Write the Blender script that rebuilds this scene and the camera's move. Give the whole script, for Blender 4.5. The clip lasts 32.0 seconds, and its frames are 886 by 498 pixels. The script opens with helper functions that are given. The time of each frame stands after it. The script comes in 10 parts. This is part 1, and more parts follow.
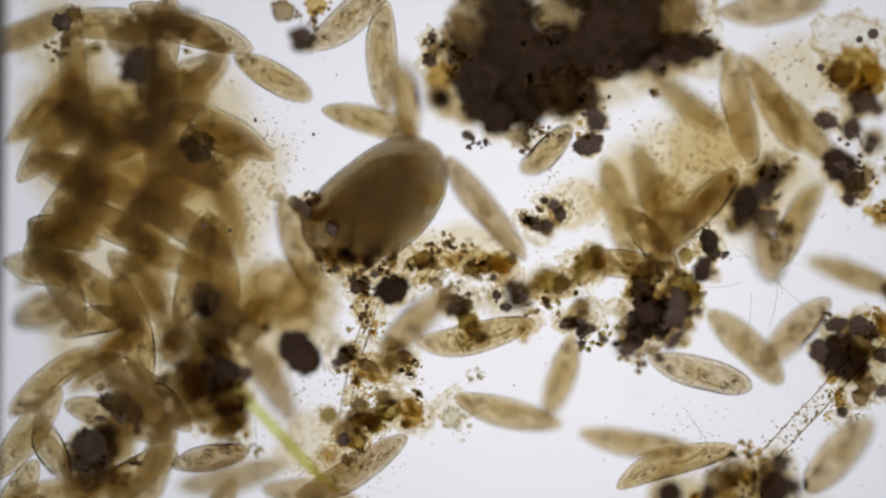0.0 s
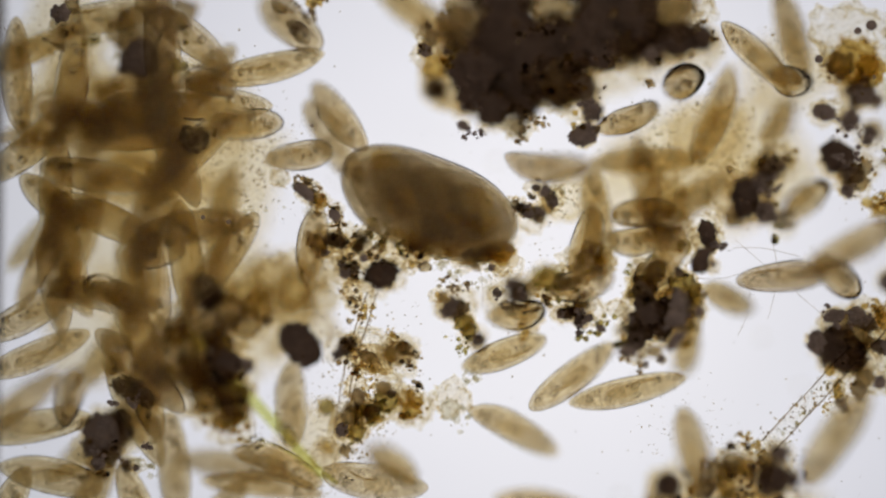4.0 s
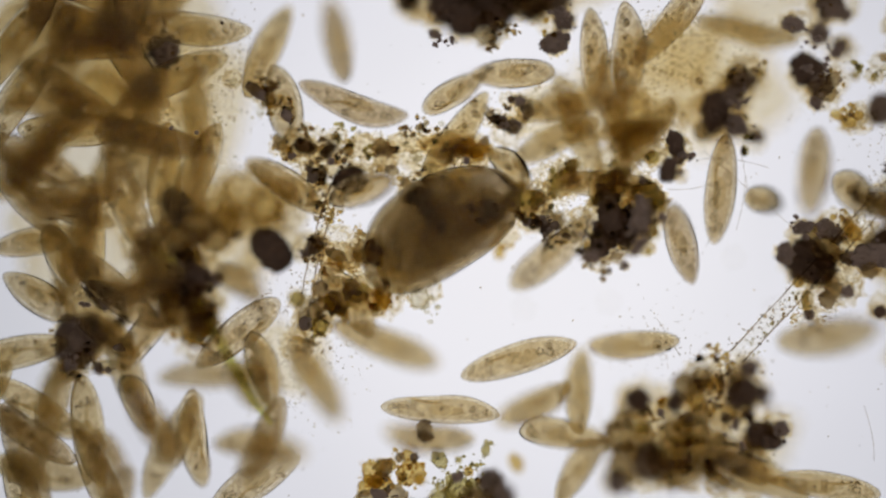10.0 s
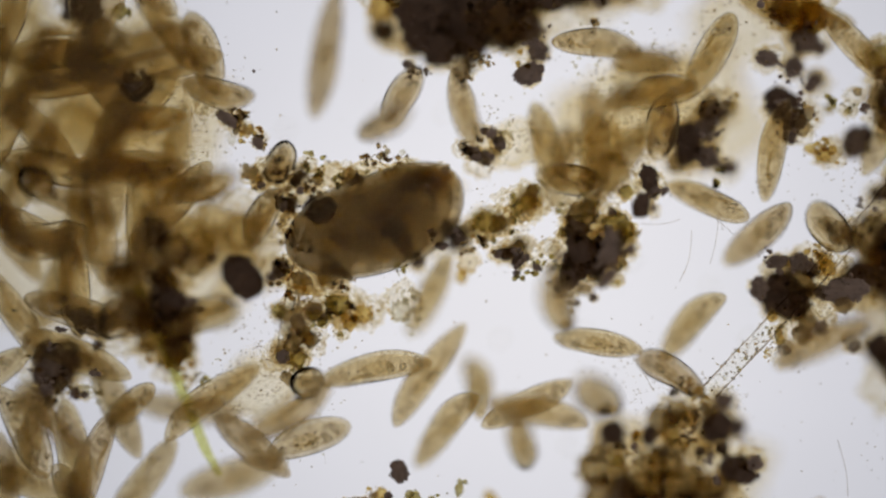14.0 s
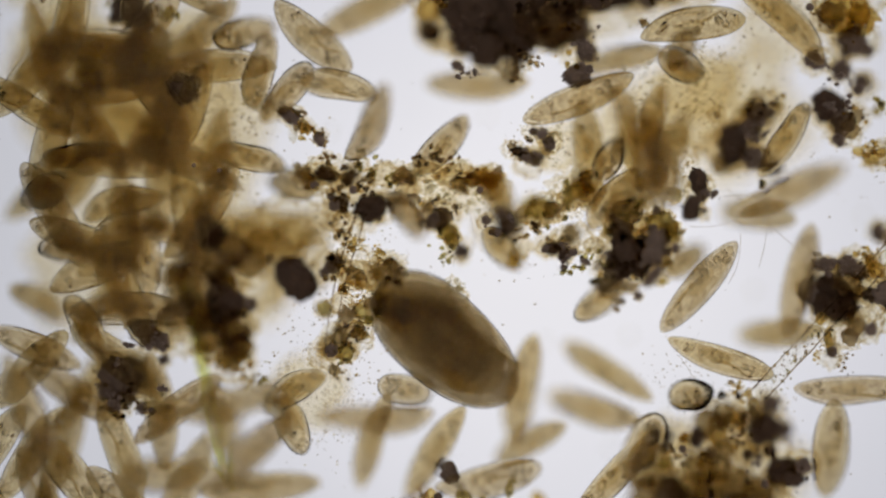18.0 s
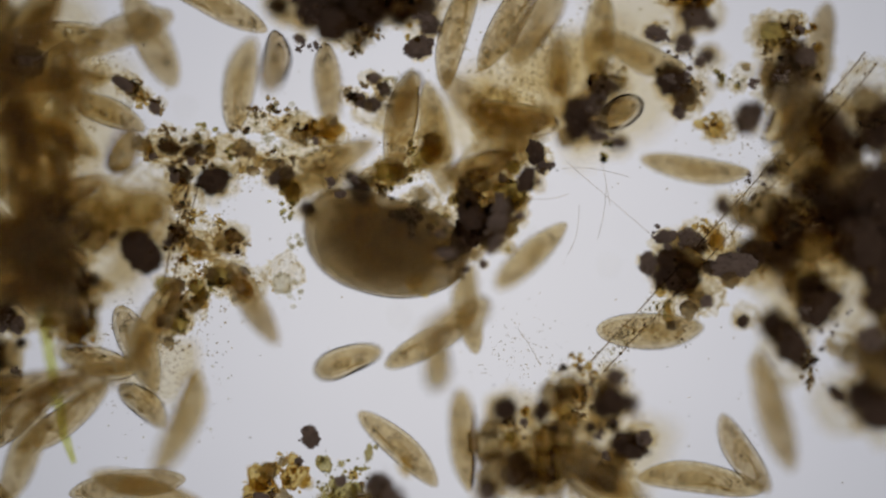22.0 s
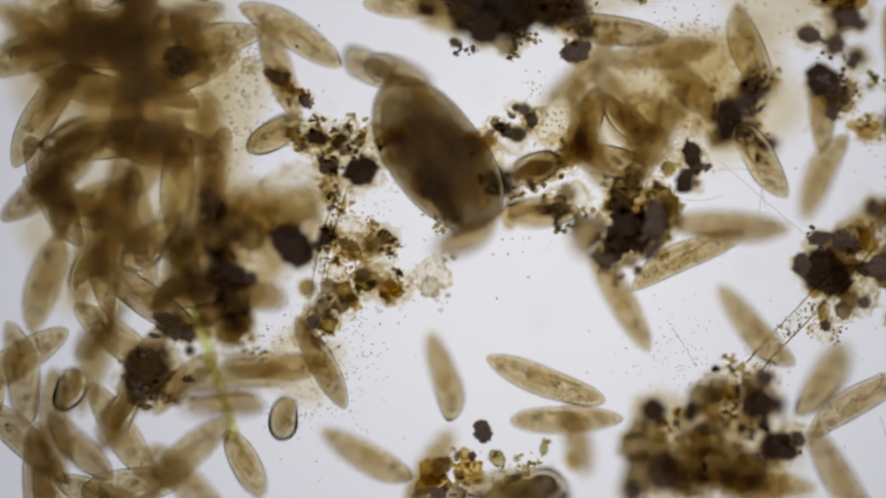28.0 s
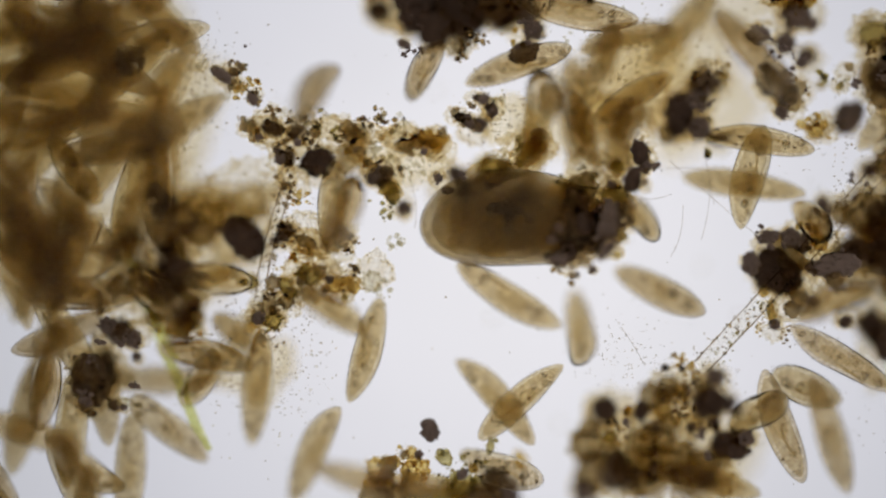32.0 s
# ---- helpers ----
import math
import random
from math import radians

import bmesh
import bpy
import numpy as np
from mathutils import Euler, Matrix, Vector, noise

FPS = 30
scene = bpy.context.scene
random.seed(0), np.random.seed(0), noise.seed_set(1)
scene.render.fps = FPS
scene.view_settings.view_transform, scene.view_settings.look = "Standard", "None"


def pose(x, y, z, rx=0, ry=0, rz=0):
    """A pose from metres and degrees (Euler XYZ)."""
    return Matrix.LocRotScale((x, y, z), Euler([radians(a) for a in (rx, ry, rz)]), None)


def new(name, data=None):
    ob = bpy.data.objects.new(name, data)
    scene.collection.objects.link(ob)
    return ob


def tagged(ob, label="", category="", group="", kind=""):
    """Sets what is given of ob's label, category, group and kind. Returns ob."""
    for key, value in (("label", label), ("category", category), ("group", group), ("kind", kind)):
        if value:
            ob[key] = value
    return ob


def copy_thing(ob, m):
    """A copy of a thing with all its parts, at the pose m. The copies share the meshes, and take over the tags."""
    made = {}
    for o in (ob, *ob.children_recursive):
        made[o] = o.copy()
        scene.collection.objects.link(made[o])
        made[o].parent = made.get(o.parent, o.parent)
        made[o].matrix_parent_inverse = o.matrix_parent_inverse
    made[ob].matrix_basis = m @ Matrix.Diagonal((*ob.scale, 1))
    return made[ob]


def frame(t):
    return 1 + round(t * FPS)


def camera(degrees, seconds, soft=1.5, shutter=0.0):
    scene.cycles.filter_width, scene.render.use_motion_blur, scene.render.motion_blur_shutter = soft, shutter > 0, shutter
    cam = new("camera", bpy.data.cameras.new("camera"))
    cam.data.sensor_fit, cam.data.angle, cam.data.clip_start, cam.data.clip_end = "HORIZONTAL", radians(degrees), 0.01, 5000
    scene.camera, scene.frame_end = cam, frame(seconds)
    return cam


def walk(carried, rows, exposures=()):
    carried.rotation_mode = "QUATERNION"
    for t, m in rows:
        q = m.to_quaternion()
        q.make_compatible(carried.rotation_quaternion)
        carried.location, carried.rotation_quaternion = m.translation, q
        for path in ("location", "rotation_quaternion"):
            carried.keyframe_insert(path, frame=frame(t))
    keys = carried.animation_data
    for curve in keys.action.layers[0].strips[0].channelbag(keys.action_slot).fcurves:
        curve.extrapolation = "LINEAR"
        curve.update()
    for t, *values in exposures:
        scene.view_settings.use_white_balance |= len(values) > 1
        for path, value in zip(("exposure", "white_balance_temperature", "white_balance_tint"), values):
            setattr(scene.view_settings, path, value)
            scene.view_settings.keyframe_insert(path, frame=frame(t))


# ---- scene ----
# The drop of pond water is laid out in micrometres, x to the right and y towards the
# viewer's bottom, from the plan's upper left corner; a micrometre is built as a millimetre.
UM = 1e-3
EYE = 3200.0             # working distance of the objective, micrometres
FIELD = 1568.0           # width of the field of view, micrometres


def spot(x, y, z=0.0):
    return Vector(((x - 784) * UM, (441 - y) * UM, z * UM))


def seen(x, y, z=0.0):
    """The place at depth z that lies under the plan's point (x, y) as seen from over the plan's middle."""
    k = 1 - z / EYE
    return spot(784 + (x - 784) * k, 441 + (y - 441) * k, z)


def swim(x, y, z, heading, pitch=0, roll=0):
    p = spot(x, y, z)
    return pose(p.x, p.y, p.z, roll, -pitch, heading)


def stage(dx, dy):
    """The objective over the drop, shifted by the stage's travel."""
    p = spot(784 - dx, 441 - dy, EYE)
    return pose(p.x, p.y, p.z)


# ---- camera ----
cam = camera(2 * math.degrees(math.atan(FIELD / 2 / EYE)), 32.0, soft=2.5)
cam.data.dof.use_dof = True
cam.data.dof.focus_distance = EYE * UM
cam.data.dof.aperture_fstop = cam.data.lens * 1e-3 / (0.140 * EYE * UM)
walk(cam, [
    (0, stage(0, 0)),
    (0.5, stage(0, 2)),
    (1, stage(0, 2)),
    (1.5, stage(-2, 2)),
    (2, stage(-3, -15)),
    (2.5, stage(-3, -15)),
    (4.5, stage(-3, -15)),
    (5, stage(-33, -15)),
    (5.5, stage(-59, -15)),
    (6, stage(-62, -49)),
    (6.5, stage(-60, -142)),
    (7, stage(-60, -151)),
    (7.5, stage(-59, -151)),
    (8, stage(-59, -153)),
    (8.5, stage(-59, -168)),
    (9, stage(-59, -171)),
    (9.5, stage(-59, -173)),
    (10, stage(-59, -173)),
    (10.5, stage(-92, -171)),
    (11, stage(-106, -171)),
    (11.5, stage(-106, -170)),
    (12, stage(-106, -170)),
    (12.5, stage(-105, -125)),
    (13, stage(-106, -119)),
    (13.5, stage(-106, -113)),
    (15.5, stage(-101, -110)),
    (16, stage(-49, -107)),
    (16.5, stage(-17, -108)),
    (17, stage(-17, -108)),
    (17.5, stage(-17, -107)),
    (18, stage(-19, -107)),
    (18.5, stage(-19, -156)),
    (19, stage(-20, -157)),
    (19.5, stage(-25, -159)),
    (20, stage(-26, -156)),
    (20.5, stage(-120, -153)),
    (21, stage(-227, -154)),
    (21.5, stage(-302, -154)),
    (22, stage(-305, -156)),
    (22.5, stage(-305, -154)),
    (23, stage(-307, -156)),
    (23.5, stage(-273, -154)),
    (24, stage(-233, -153)),
    (24.5, stage(-164, -154)),
    (25, stage(-164, -157)),
    (25.5, stage(-158, -157)),
    (26, stage(-42, -156)),
    (26.5, stage(43, -154)),
    (28.5, stage(-61, -154)),
    (29, stage(-76, -155)),
    (29.5, stage(-75, -155)),
    (30, stage(-105, -156)),
    (30.5, stage(-110, -155)),
    (31, stage(-113, -154)),
    (31.5, stage(-113, -153)),
    (32, stage(-121, -156)),
], exposures=[(0,0.02), (5,0.05), (11,0.03), (13,-0.08), (16,-0.08), (19,-0.04), (20,-0.05), (21,-0.2), (22,-0.39), (25,-0.37), (26,-0.32), (28.5,-0.13), (30,-0.08), (32,-0.05)])

# ---- world, lamp ----
# even warm fill added to lift the dark matter, in place of veiling glare
world = bpy.data.worlds.new("veil_fill")
world.use_nodes = True
scene.world = world
world.node_tree.nodes["Background"].inputs[0].default_value = (0.95, 0.82, 0.70, 1)
world.node_tree.nodes["Background"].inputs[1].default_value = 0.95
scene.cycles.transparent_max_bounces = 64
scene.cycles.max_bounces = 48
scene.cycles.transmission_bounces = 48
scene.cycles.glossy_bounces = 4
scene.cycles.diffuse_bounces = 2


# ---- materials ----
def mat(name):
    m = bpy.data.materials.new(name)
    m.use_nodes = True
    t = m.node_tree
    t.nodes.clear()
    out = t.nodes.new("ShaderNodeOutputMaterial")
    return m, t, out


def node(t, kind, **values):
    n = t.nodes.new(kind)
    for k, v in values.items():
        n.inputs[k.replace("_", " ")].default_value = v
    return n


def grain(t, scale, detail=4.0, rough=0.6, spread=True):
    """Noise in object space, scale in lumps per 100 micrometres."""
    co = t.nodes.new("ShaderNodeTexCoord")
    n = node(t, "ShaderNodeTexNoise", Scale=scale / (100 * UM), Detail=detail, Roughness=rough)
    if spread:
        n.noise_dimensions = "4D"
        info = t.nodes.new("ShaderNodeObjectInfo")
        mul = t.nodes.new("ShaderNodeMath")
        mul.operation = "MULTIPLY"
        mul.inputs[1].default_value = 37.0
        t.links.new(info.outputs["Random"], mul.inputs[0])
        t.links.new(mul.outputs[0], n.inputs["W"])
    t.links.new(co.outputs["Object"], n.inputs["Vector"])
    return n.outputs["Fac"]


def ramp(t, fac, stops):
    r = t.nodes.new("ShaderNodeValToRGB")
    e = r.color_ramp.elements
    while len(e) < len(stops):
        e.new(0.5)
    for i, (p, c) in enumerate(stops):
        e[i].position, e[i].color = p, (*c, 1)
    t.links.new(fac, r.inputs[0])
    return r.outputs[0]


def mult(t, a, b, amount=1.0):
    m = t.nodes.new("ShaderNodeMix")
    m.data_type, m.blend_type = "RGBA", "MULTIPLY"
    m.inputs[0].default_value = amount
    t.links.new(a, m.inputs[6])
    t.links.new(b, m.inputs[7])
    return m.outputs[2]


def bump(t, height, strength, depth):
    b = node(t, "ShaderNodeBump", Strength=strength, Distance=depth * UM)
    t.links.new(height, b.inputs["Height"])
    return b.outputs[0]


def living(name, dark, light, ior=1.025, coarse=4.0, fine=22.0, relief=0.35, rough=0.0, scatter=0.07, milk=(0.58, 0.44, 0.28), mid=None):
    """Clear, tinted, granular cell matter that bends the light a little."""
    m, t, out = mat(name)
    a = ramp(t, grain(t, coarse, 3.0), [(0.36, dark), (0.50, mid), (0.62, light)] if mid else [(0.32, dark), (0.68, light)])
    g = grain(t, fine, 2.0, 0.7)
    c = mult(t, a, ramp(t, g, [(0.30, (0.66, 0.62, 0.55)), (0.55, (1, 1, 1))]))
    info = t.nodes.new("ShaderNodeObjectInfo")
    c = mult(t, c, ramp(t, info.outputs["Random"], [(0.0, (0.92, 0.91, 0.90)), (0.5, (1, 0.985, 0.91)), (1.0, (1, 1, 1))]))
    s = node(t, "ShaderNodeBsdfRefraction", Roughness=rough, IOR=ior)
    t.links.new(c, s.inputs["Color"])
    t.links.new(bump(t, g, relief, 1.2), s.inputs["Normal"])
    d = node(t, "ShaderNodeBsdfDiffuse", Color=(*milk, 1))
    mix = t.nodes.new("ShaderNodeMixShader")
    mix.inputs[0].default_value = scatter
    t.links.new(s.outputs[0], mix.inputs[1])
    t.links.new(d.outputs[0], mix.inputs[2])
    t.links.new(mix.outputs[0], out.inputs[0])
    return m


def stained(name, dark, light, scale=6.0, solid=0.0, paint=(0.1, 0.07, 0.04), patchy=0.0, pierced=False):
    """Stained translucent crumbs; solid is the share that is opaque, patchy how unevenly; pierced ones have small bright gaps."""
    m, t, out = mat(name)
    g = grain(t, scale, 5.0, 0.65)
    tr = node(t, "ShaderNodeBsdfTransparent")
    t.links.new(ramp(t, g, [(0.35, dark), (0.65, light)]), tr.inputs[0])
    if not solid:
        t.links.new(tr.outputs[0], out.inputs[0])
        return m
    d = node(t, "ShaderNodeBsdfDiffuse", Roughness=0.7)
    t.links.new(ramp(t, grain(t, scale * 1.5, 3.0), [(0.3, tuple(0.85 * v for v in paint)), (0.7, tuple(1.15 * v for v in paint))]), d.inputs["Color"])
    mix = t.nodes.new("ShaderNodeMixShader")
    lo, hi = max(solid - patchy, 0), min(solid + patchy, 1)
    if patchy:
        stops = [(0.57, (hi,) * 3), (0.67, (lo,) * 3)] if pierced else [(0.36, (lo,) * 3), (0.60, (hi,) * 3)]
        t.links.new(ramp(t, grain(t, scale * 1.3, 4.0, 0.7), stops), mix.inputs[0])
    else:
        mix.inputs[0].default_value = solid
    t.links.new(tr.outputs[0], mix.inputs[1])
    t.links.new(d.outputs[0], mix.inputs[2])
    t.links.new(mix.outputs[0], out.inputs[0])
    return m


def film(name, grains, body, gaps):
    """Thin flocculent film: fine dark grains and pale gaps in a tinted body."""
    m, t, out = mat(name)
    c = ramp(t, grain(t, 5.0, 6.0, 0.7), [(0.34, body), (0.62, gaps)])
    c = mult(t, c, ramp(t, grain(t, 26.0, 3.0, 0.6), [(0.30, grains), (0.46, (1, 1, 1))]))
    tr = t.nodes.new("ShaderNodeBsdfTransparent")
    t.links.new(c, tr.inputs[0])
    t.links.new(tr.outputs[0], out.inputs[0])
    return m


def droplet(name):
    """Watery clear droplet, thinner than the cell matter round it."""
    m, t, out = mat(name)
    b = node(t, "ShaderNodeBsdfRefraction", Roughness=0.0, IOR=0.87)
    t.links.new(ramp(t, grain(t, 6.0, 2.0), [(0.3, (0.96, 0.95, 0.92)), (0.7, (1, 1, 1))]), b.inputs["Color"])
    t.links.new(b.outputs[0], out.inputs[0])
    return m


M_CELL = living("paramecium_cytoplasm", (0.862, 0.812, 0.705), (0.938, 0.905, 0.822), scatter=0.045, milk=(0.46, 0.34, 0.19))
M_ENDO = stained("paramecium_endoplasm", (0.84, 0.785, 0.66), (0.975, 0.95, 0.88), 3.4)
M_CELL_DARK = living("paramecium_dense_cytoplasm", (0.872, 0.826, 0.715), (0.944, 0.912, 0.832), ior=1.028, scatter=0.055, milk=(0.42, 0.34, 0.22))
M_ENDO_DARK = stained("paramecium_dense_endoplasm", (0.852, 0.805, 0.70), (0.975, 0.955, 0.90), 3.4)
M_BIG = living("large_ciliate_cytoplasm", (0.842, 0.818, 0.775), (0.930, 0.878, 0.745), ior=1.004, coarse=1.15, fine=9.0, scatter=0.055, milk=(0.42, 0.37, 0.29), mid=(0.878, 0.853, 0.805))
M_BIG_CORE = living("large_ciliate_endoplasm", (0.951, 0.943, 0.932), (0.996, 0.980, 0.925), ior=1.0005, coarse=1.2, fine=7.0, relief=0.1, scatter=0.0, mid=(0.976, 0.968, 0.952))
M_BIG_RIM = living("large_ciliate_pellicle", (0.77, 0.735, 0.675), (0.85, 0.82, 0.765), ior=1.018, coarse=2.0, fine=16.0, scatter=0.03)
M_NUCLEUS = stained("macronucleus_matter", (0.88, 0.84, 0.74), (0.96, 0.94, 0.87), 10.0)
M_VACUOLE = stained("vacuole_fluid", (0.98, 0.97, 0.93), (1.0, 1.0, 0.98), 5.0)
M_VACUOLE_RIM = droplet("vacuole_membrane")
M_FOOD = stained("food_vacuole_matter", (0.40, 0.31, 0.18), (0.66, 0.56, 0.36), 14.0)
M_GROOVE = stained("oral_groove_fold", (0.80, 0.73, 0.58), (0.90, 0.86, 0.72), 14.0)
M_BLACK = stained("black_humus", (0.46, 0.37, 0.25), (0.84, 0.74, 0.54), 4.0, 0.72, (0.116, 0.094, 0.088), 0.26, True)
M_CORE = stained("dense_humus_core", (0.36, 0.27, 0.18), (0.62, 0.49, 0.32), 6.0, 0.94, (0.057, 0.041, 0.034), 0.06)
M_BROWN = stained("brown_humus", (0.66, 0.57, 0.40), (0.91, 0.85, 0.68), 3.0, 0.22, (0.16, 0.125, 0.085), 0.20)
M_AMBER = stained("amber_plant_crumb", (0.72, 0.575, 0.27), (0.95, 0.88, 0.63), 13.0, 0.06, (0.16, 0.115, 0.04), 0.06)
M_OLIVE = stained("olive_algal_crumb", (0.60, 0.54, 0.30), (0.91, 0.87, 0.65), 6.0, 0.12, (0.11, 0.095, 0.05), 0.12)
M_GREEN = stained("green_filament_matter", (0.75, 0.765, 0.42), (0.91, 0.91, 0.66), 12.0)
M_CLEAR = stained("clear_sheath", (0.80, 0.78, 0.70), (0.95, 0.94, 0.90), 12.0)
M_TUBE = stained("clear_tube_wall", (0.95, 0.94, 0.91), (0.99, 0.99, 0.98), 12.0)
M_HAIR = stained("fine_hair_matter", (0.55, 0.49, 0.40), (0.74, 0.68, 0.58), 10.0)
M_MUCUS = stained("mucus_haze", (0.875, 0.82, 0.68), (0.97, 0.945, 0.865), 5.0)
M_UMBER = stained("umber_slime", (0.80, 0.745, 0.615), (0.93, 0.90, 0.81), 3.0)
M_MAT = film("matted_detritus", (0.66, 0.59, 0.45), (0.91, 0.87, 0.77), (0.99, 0.985, 0.96))
M_FLOC = film("granular_floc", (0.60, 0.51, 0.36), (0.86, 0.80, 0.65), (0.98, 0.955, 0.88))
M_BEAD_AMBER = living("amber_bead", (0.74, 0.61, 0.31), (0.93, 0.86, 0.62), ior=1.06, coarse=7.0, fine=26.0, scatter=0.0)
M_BEAD_BROWN = living("brown_bead", (0.44, 0.355, 0.22), (0.80, 0.70, 0.50), ior=1.06, coarse=7.0, fine=26.0, scatter=0.02, milk=(0.10, 0.07, 0.04))
M_BEAD_OLIVE = living("olive_bead", (0.50, 0.46, 0.22), (0.86, 0.82, 0.56), ior=1.06, coarse=7.0, fine=26.0, scatter=0.0)
M_SPECK = stained("speck_matter", (0.45, 0.38, 0.26), (0.84, 0.75, 0.55), 20.0, 0.05, (0.1, 0.08, 0.05))


def lamp_glass():
    m, t, out = mat("lit_condenser_lens")
    co = t.nodes.new("ShaderNodeTexCoord")
    sub = t.nodes.new("ShaderNodeVectorMath")
    sub.operation = "SUBTRACT"
    sub.inputs[1].default_value = (440 * UM, -60 * UM, 0)
    ln = t.nodes.new("ShaderNodeVectorMath")
    ln.operation = "LENGTH"
    div = t.nodes.new("ShaderNodeMath")
    div.operation = "DIVIDE"
    div.inputs[1].default_value = 3200 * UM
    t.links.new(co.outputs["Object"], sub.inputs[0])
    t.links.new(sub.outputs[0], ln.inputs[0])
    t.links.new(ln.outputs["Value"], div.inputs[0])
    # the field's vignetting is put into the emission colour, dimmer away from the centre
    c = ramp(t, div.outputs[0], [(0.0, (0.88, 0.865, 0.905)), (0.24, (0.84, 0.83, 0.88)), (0.55, (0.68, 0.68, 0.74)), (0.95, (0.50, 0.51, 0.56))])
    e = node(t, "ShaderNodeEmission", Strength=1.0)
    t.links.new(c, e.inputs[0])
    t.links.new(e.outputs[0], out.inputs[0])
    return m


def slide_glass():
    m, t, out = mat("clear_slide_glass")
    a = node(t, "ShaderNodeBsdfTransparent")
    t.links.new(ramp(t, grain(t, 0.5, 3.0), [(0.3, (0.975, 0.975, 0.97)), (0.7, (1, 1, 1))]), a.inputs[0])
    t.links.new(a.outputs[0], out.inputs[0])
    return m


def matte(name, colour):
    m, t, out = mat(name)
    d = node(t, "ShaderNodeBsdfPrincipled", Roughness=0.6)
    t.links.new(ramp(t, grain(t, 2.0), [(0.3, tuple(0.6 * v for v in colour)), (0.7, colour)]), d.inputs["Base Color"])
    t.links.new(d.outputs[0], out.inputs[0])
    return m


M_LAMP = lamp_glass()
M_SLIDE = slide_glass()
M_EDGE = matte("dark_matte", (0.05, 0.05, 0.05))


# ---- mesh helpers, in micrometres ----
def mesh(name, verts, faces, material, smooth=True):
    me = bpy.data.meshes.new(name)
    me.from_pydata([tuple(float(c) * UM for c in v) for v in verts], [], faces)
    me.materials.append(material)
    if smooth:
        me.polygons.foreach_set("use_smooth", [True] * len(me.polygons))
    me.update()
    return me


def link(name, me, parent=None, at=None, label=""):
    ob = new(name, me)
    if parent is not None:
        ob.parent = parent
    if at is not None:
        ob.matrix_basis = at
    if label:
        ob["label"] = label
    return ob


def icosphere(level):
    bm = bmesh.new()
    bmesh.ops.create_icosphere(bm, subdivisions=level, radius=1.0)
    bm.verts.ensure_lookup_table()
    v = np.array([x.co[:] for x in bm.verts])
    f = [[y.index for y in x.verts] for x in bm.faces]
    bm.free()
    return v, f


ICO = {n: icosphere(n) for n in (1, 2, 3, 4)}


def crumb(r, rough=0.35, level=3, freq=1.6, squash=(1, 1, 0.7), seed=0.0):
    """An uneven crumb round the origin."""
    v, f = ICO[level]
    out = []
    for p in v:
        q = Vector(p) * freq + Vector((seed * 3.1, seed * 1.7, seed * 5.3))
        k = 1 + rough * noise.fractal(q, 0.9, 2.1, 4) + 0.5 * rough * noise.noise(q * 3.3)
        out.append([p[i] * r * max(k, 0.25) * squash[i] for i in range(3)])
    return np.array(out), f


def merged(pieces):
    vs, fs, n = [], [], 0
    for v, f in pieces:
        vs.append(np.asarray(v))
        fs += [[i + n for i in q] for q in f]
        n += len(v)
    return np.concatenate(vs), fs


def tube(points, radii, sides=6):
    pts = [Vector(p) for p in points]
    vs, fs = [], []
    for i, p in enumerate(pts):
        d = (pts[min(i + 1, len(pts) - 1)] - pts[max(i - 1, 0)]).normalized()
        a = d.cross(Vector((0.1, 0.2, 1))).normalized()
        b = d.cross(a)
        for k in range(sides):
            w = 2 * math.pi * k / sides
            vs.append(p + (a * math.cos(w) + b * math.sin(w)) * radii[i])
    for i in range(len(pts) - 1):
        for k in range(sides):
            n = (k + 1) % sides
            fs.append([i * sides + k, i * sides + n, (i + 1) * sides + n, (i + 1) * sides + k])
    fs.append(list(range(sides))[::-1])
    fs.append([(len(pts) - 1) * sides + k for k in range(sides)])
    return np.array([v[:] for v in vs]), fs


def local(x, y, z=0.0):
    return Matrix.Translation((x * UM, -y * UM, z * UM))


# ---- the slide, its edge and the lamp ----
def slab(name, x0, y0, x1, y1, z0, z1, material):
    bm = bmesh.new()
    a, b = spot(x0, y1, z0), spot(x1, y0, z1)
    bmesh.ops.create_cube(bm, size=1.0, matrix=Matrix.LocRotScale((a + b) / 2, None, b - a))
    bmesh.ops.bevel(bm, geom=bm.edges[:], offset=12 * UM, segments=2, affect="EDGES")
    me = bpy.data.meshes.new(name)
    bm.to_mesh(me)
    bm.free()
    me.materials.append(material)
    return link(name, me)


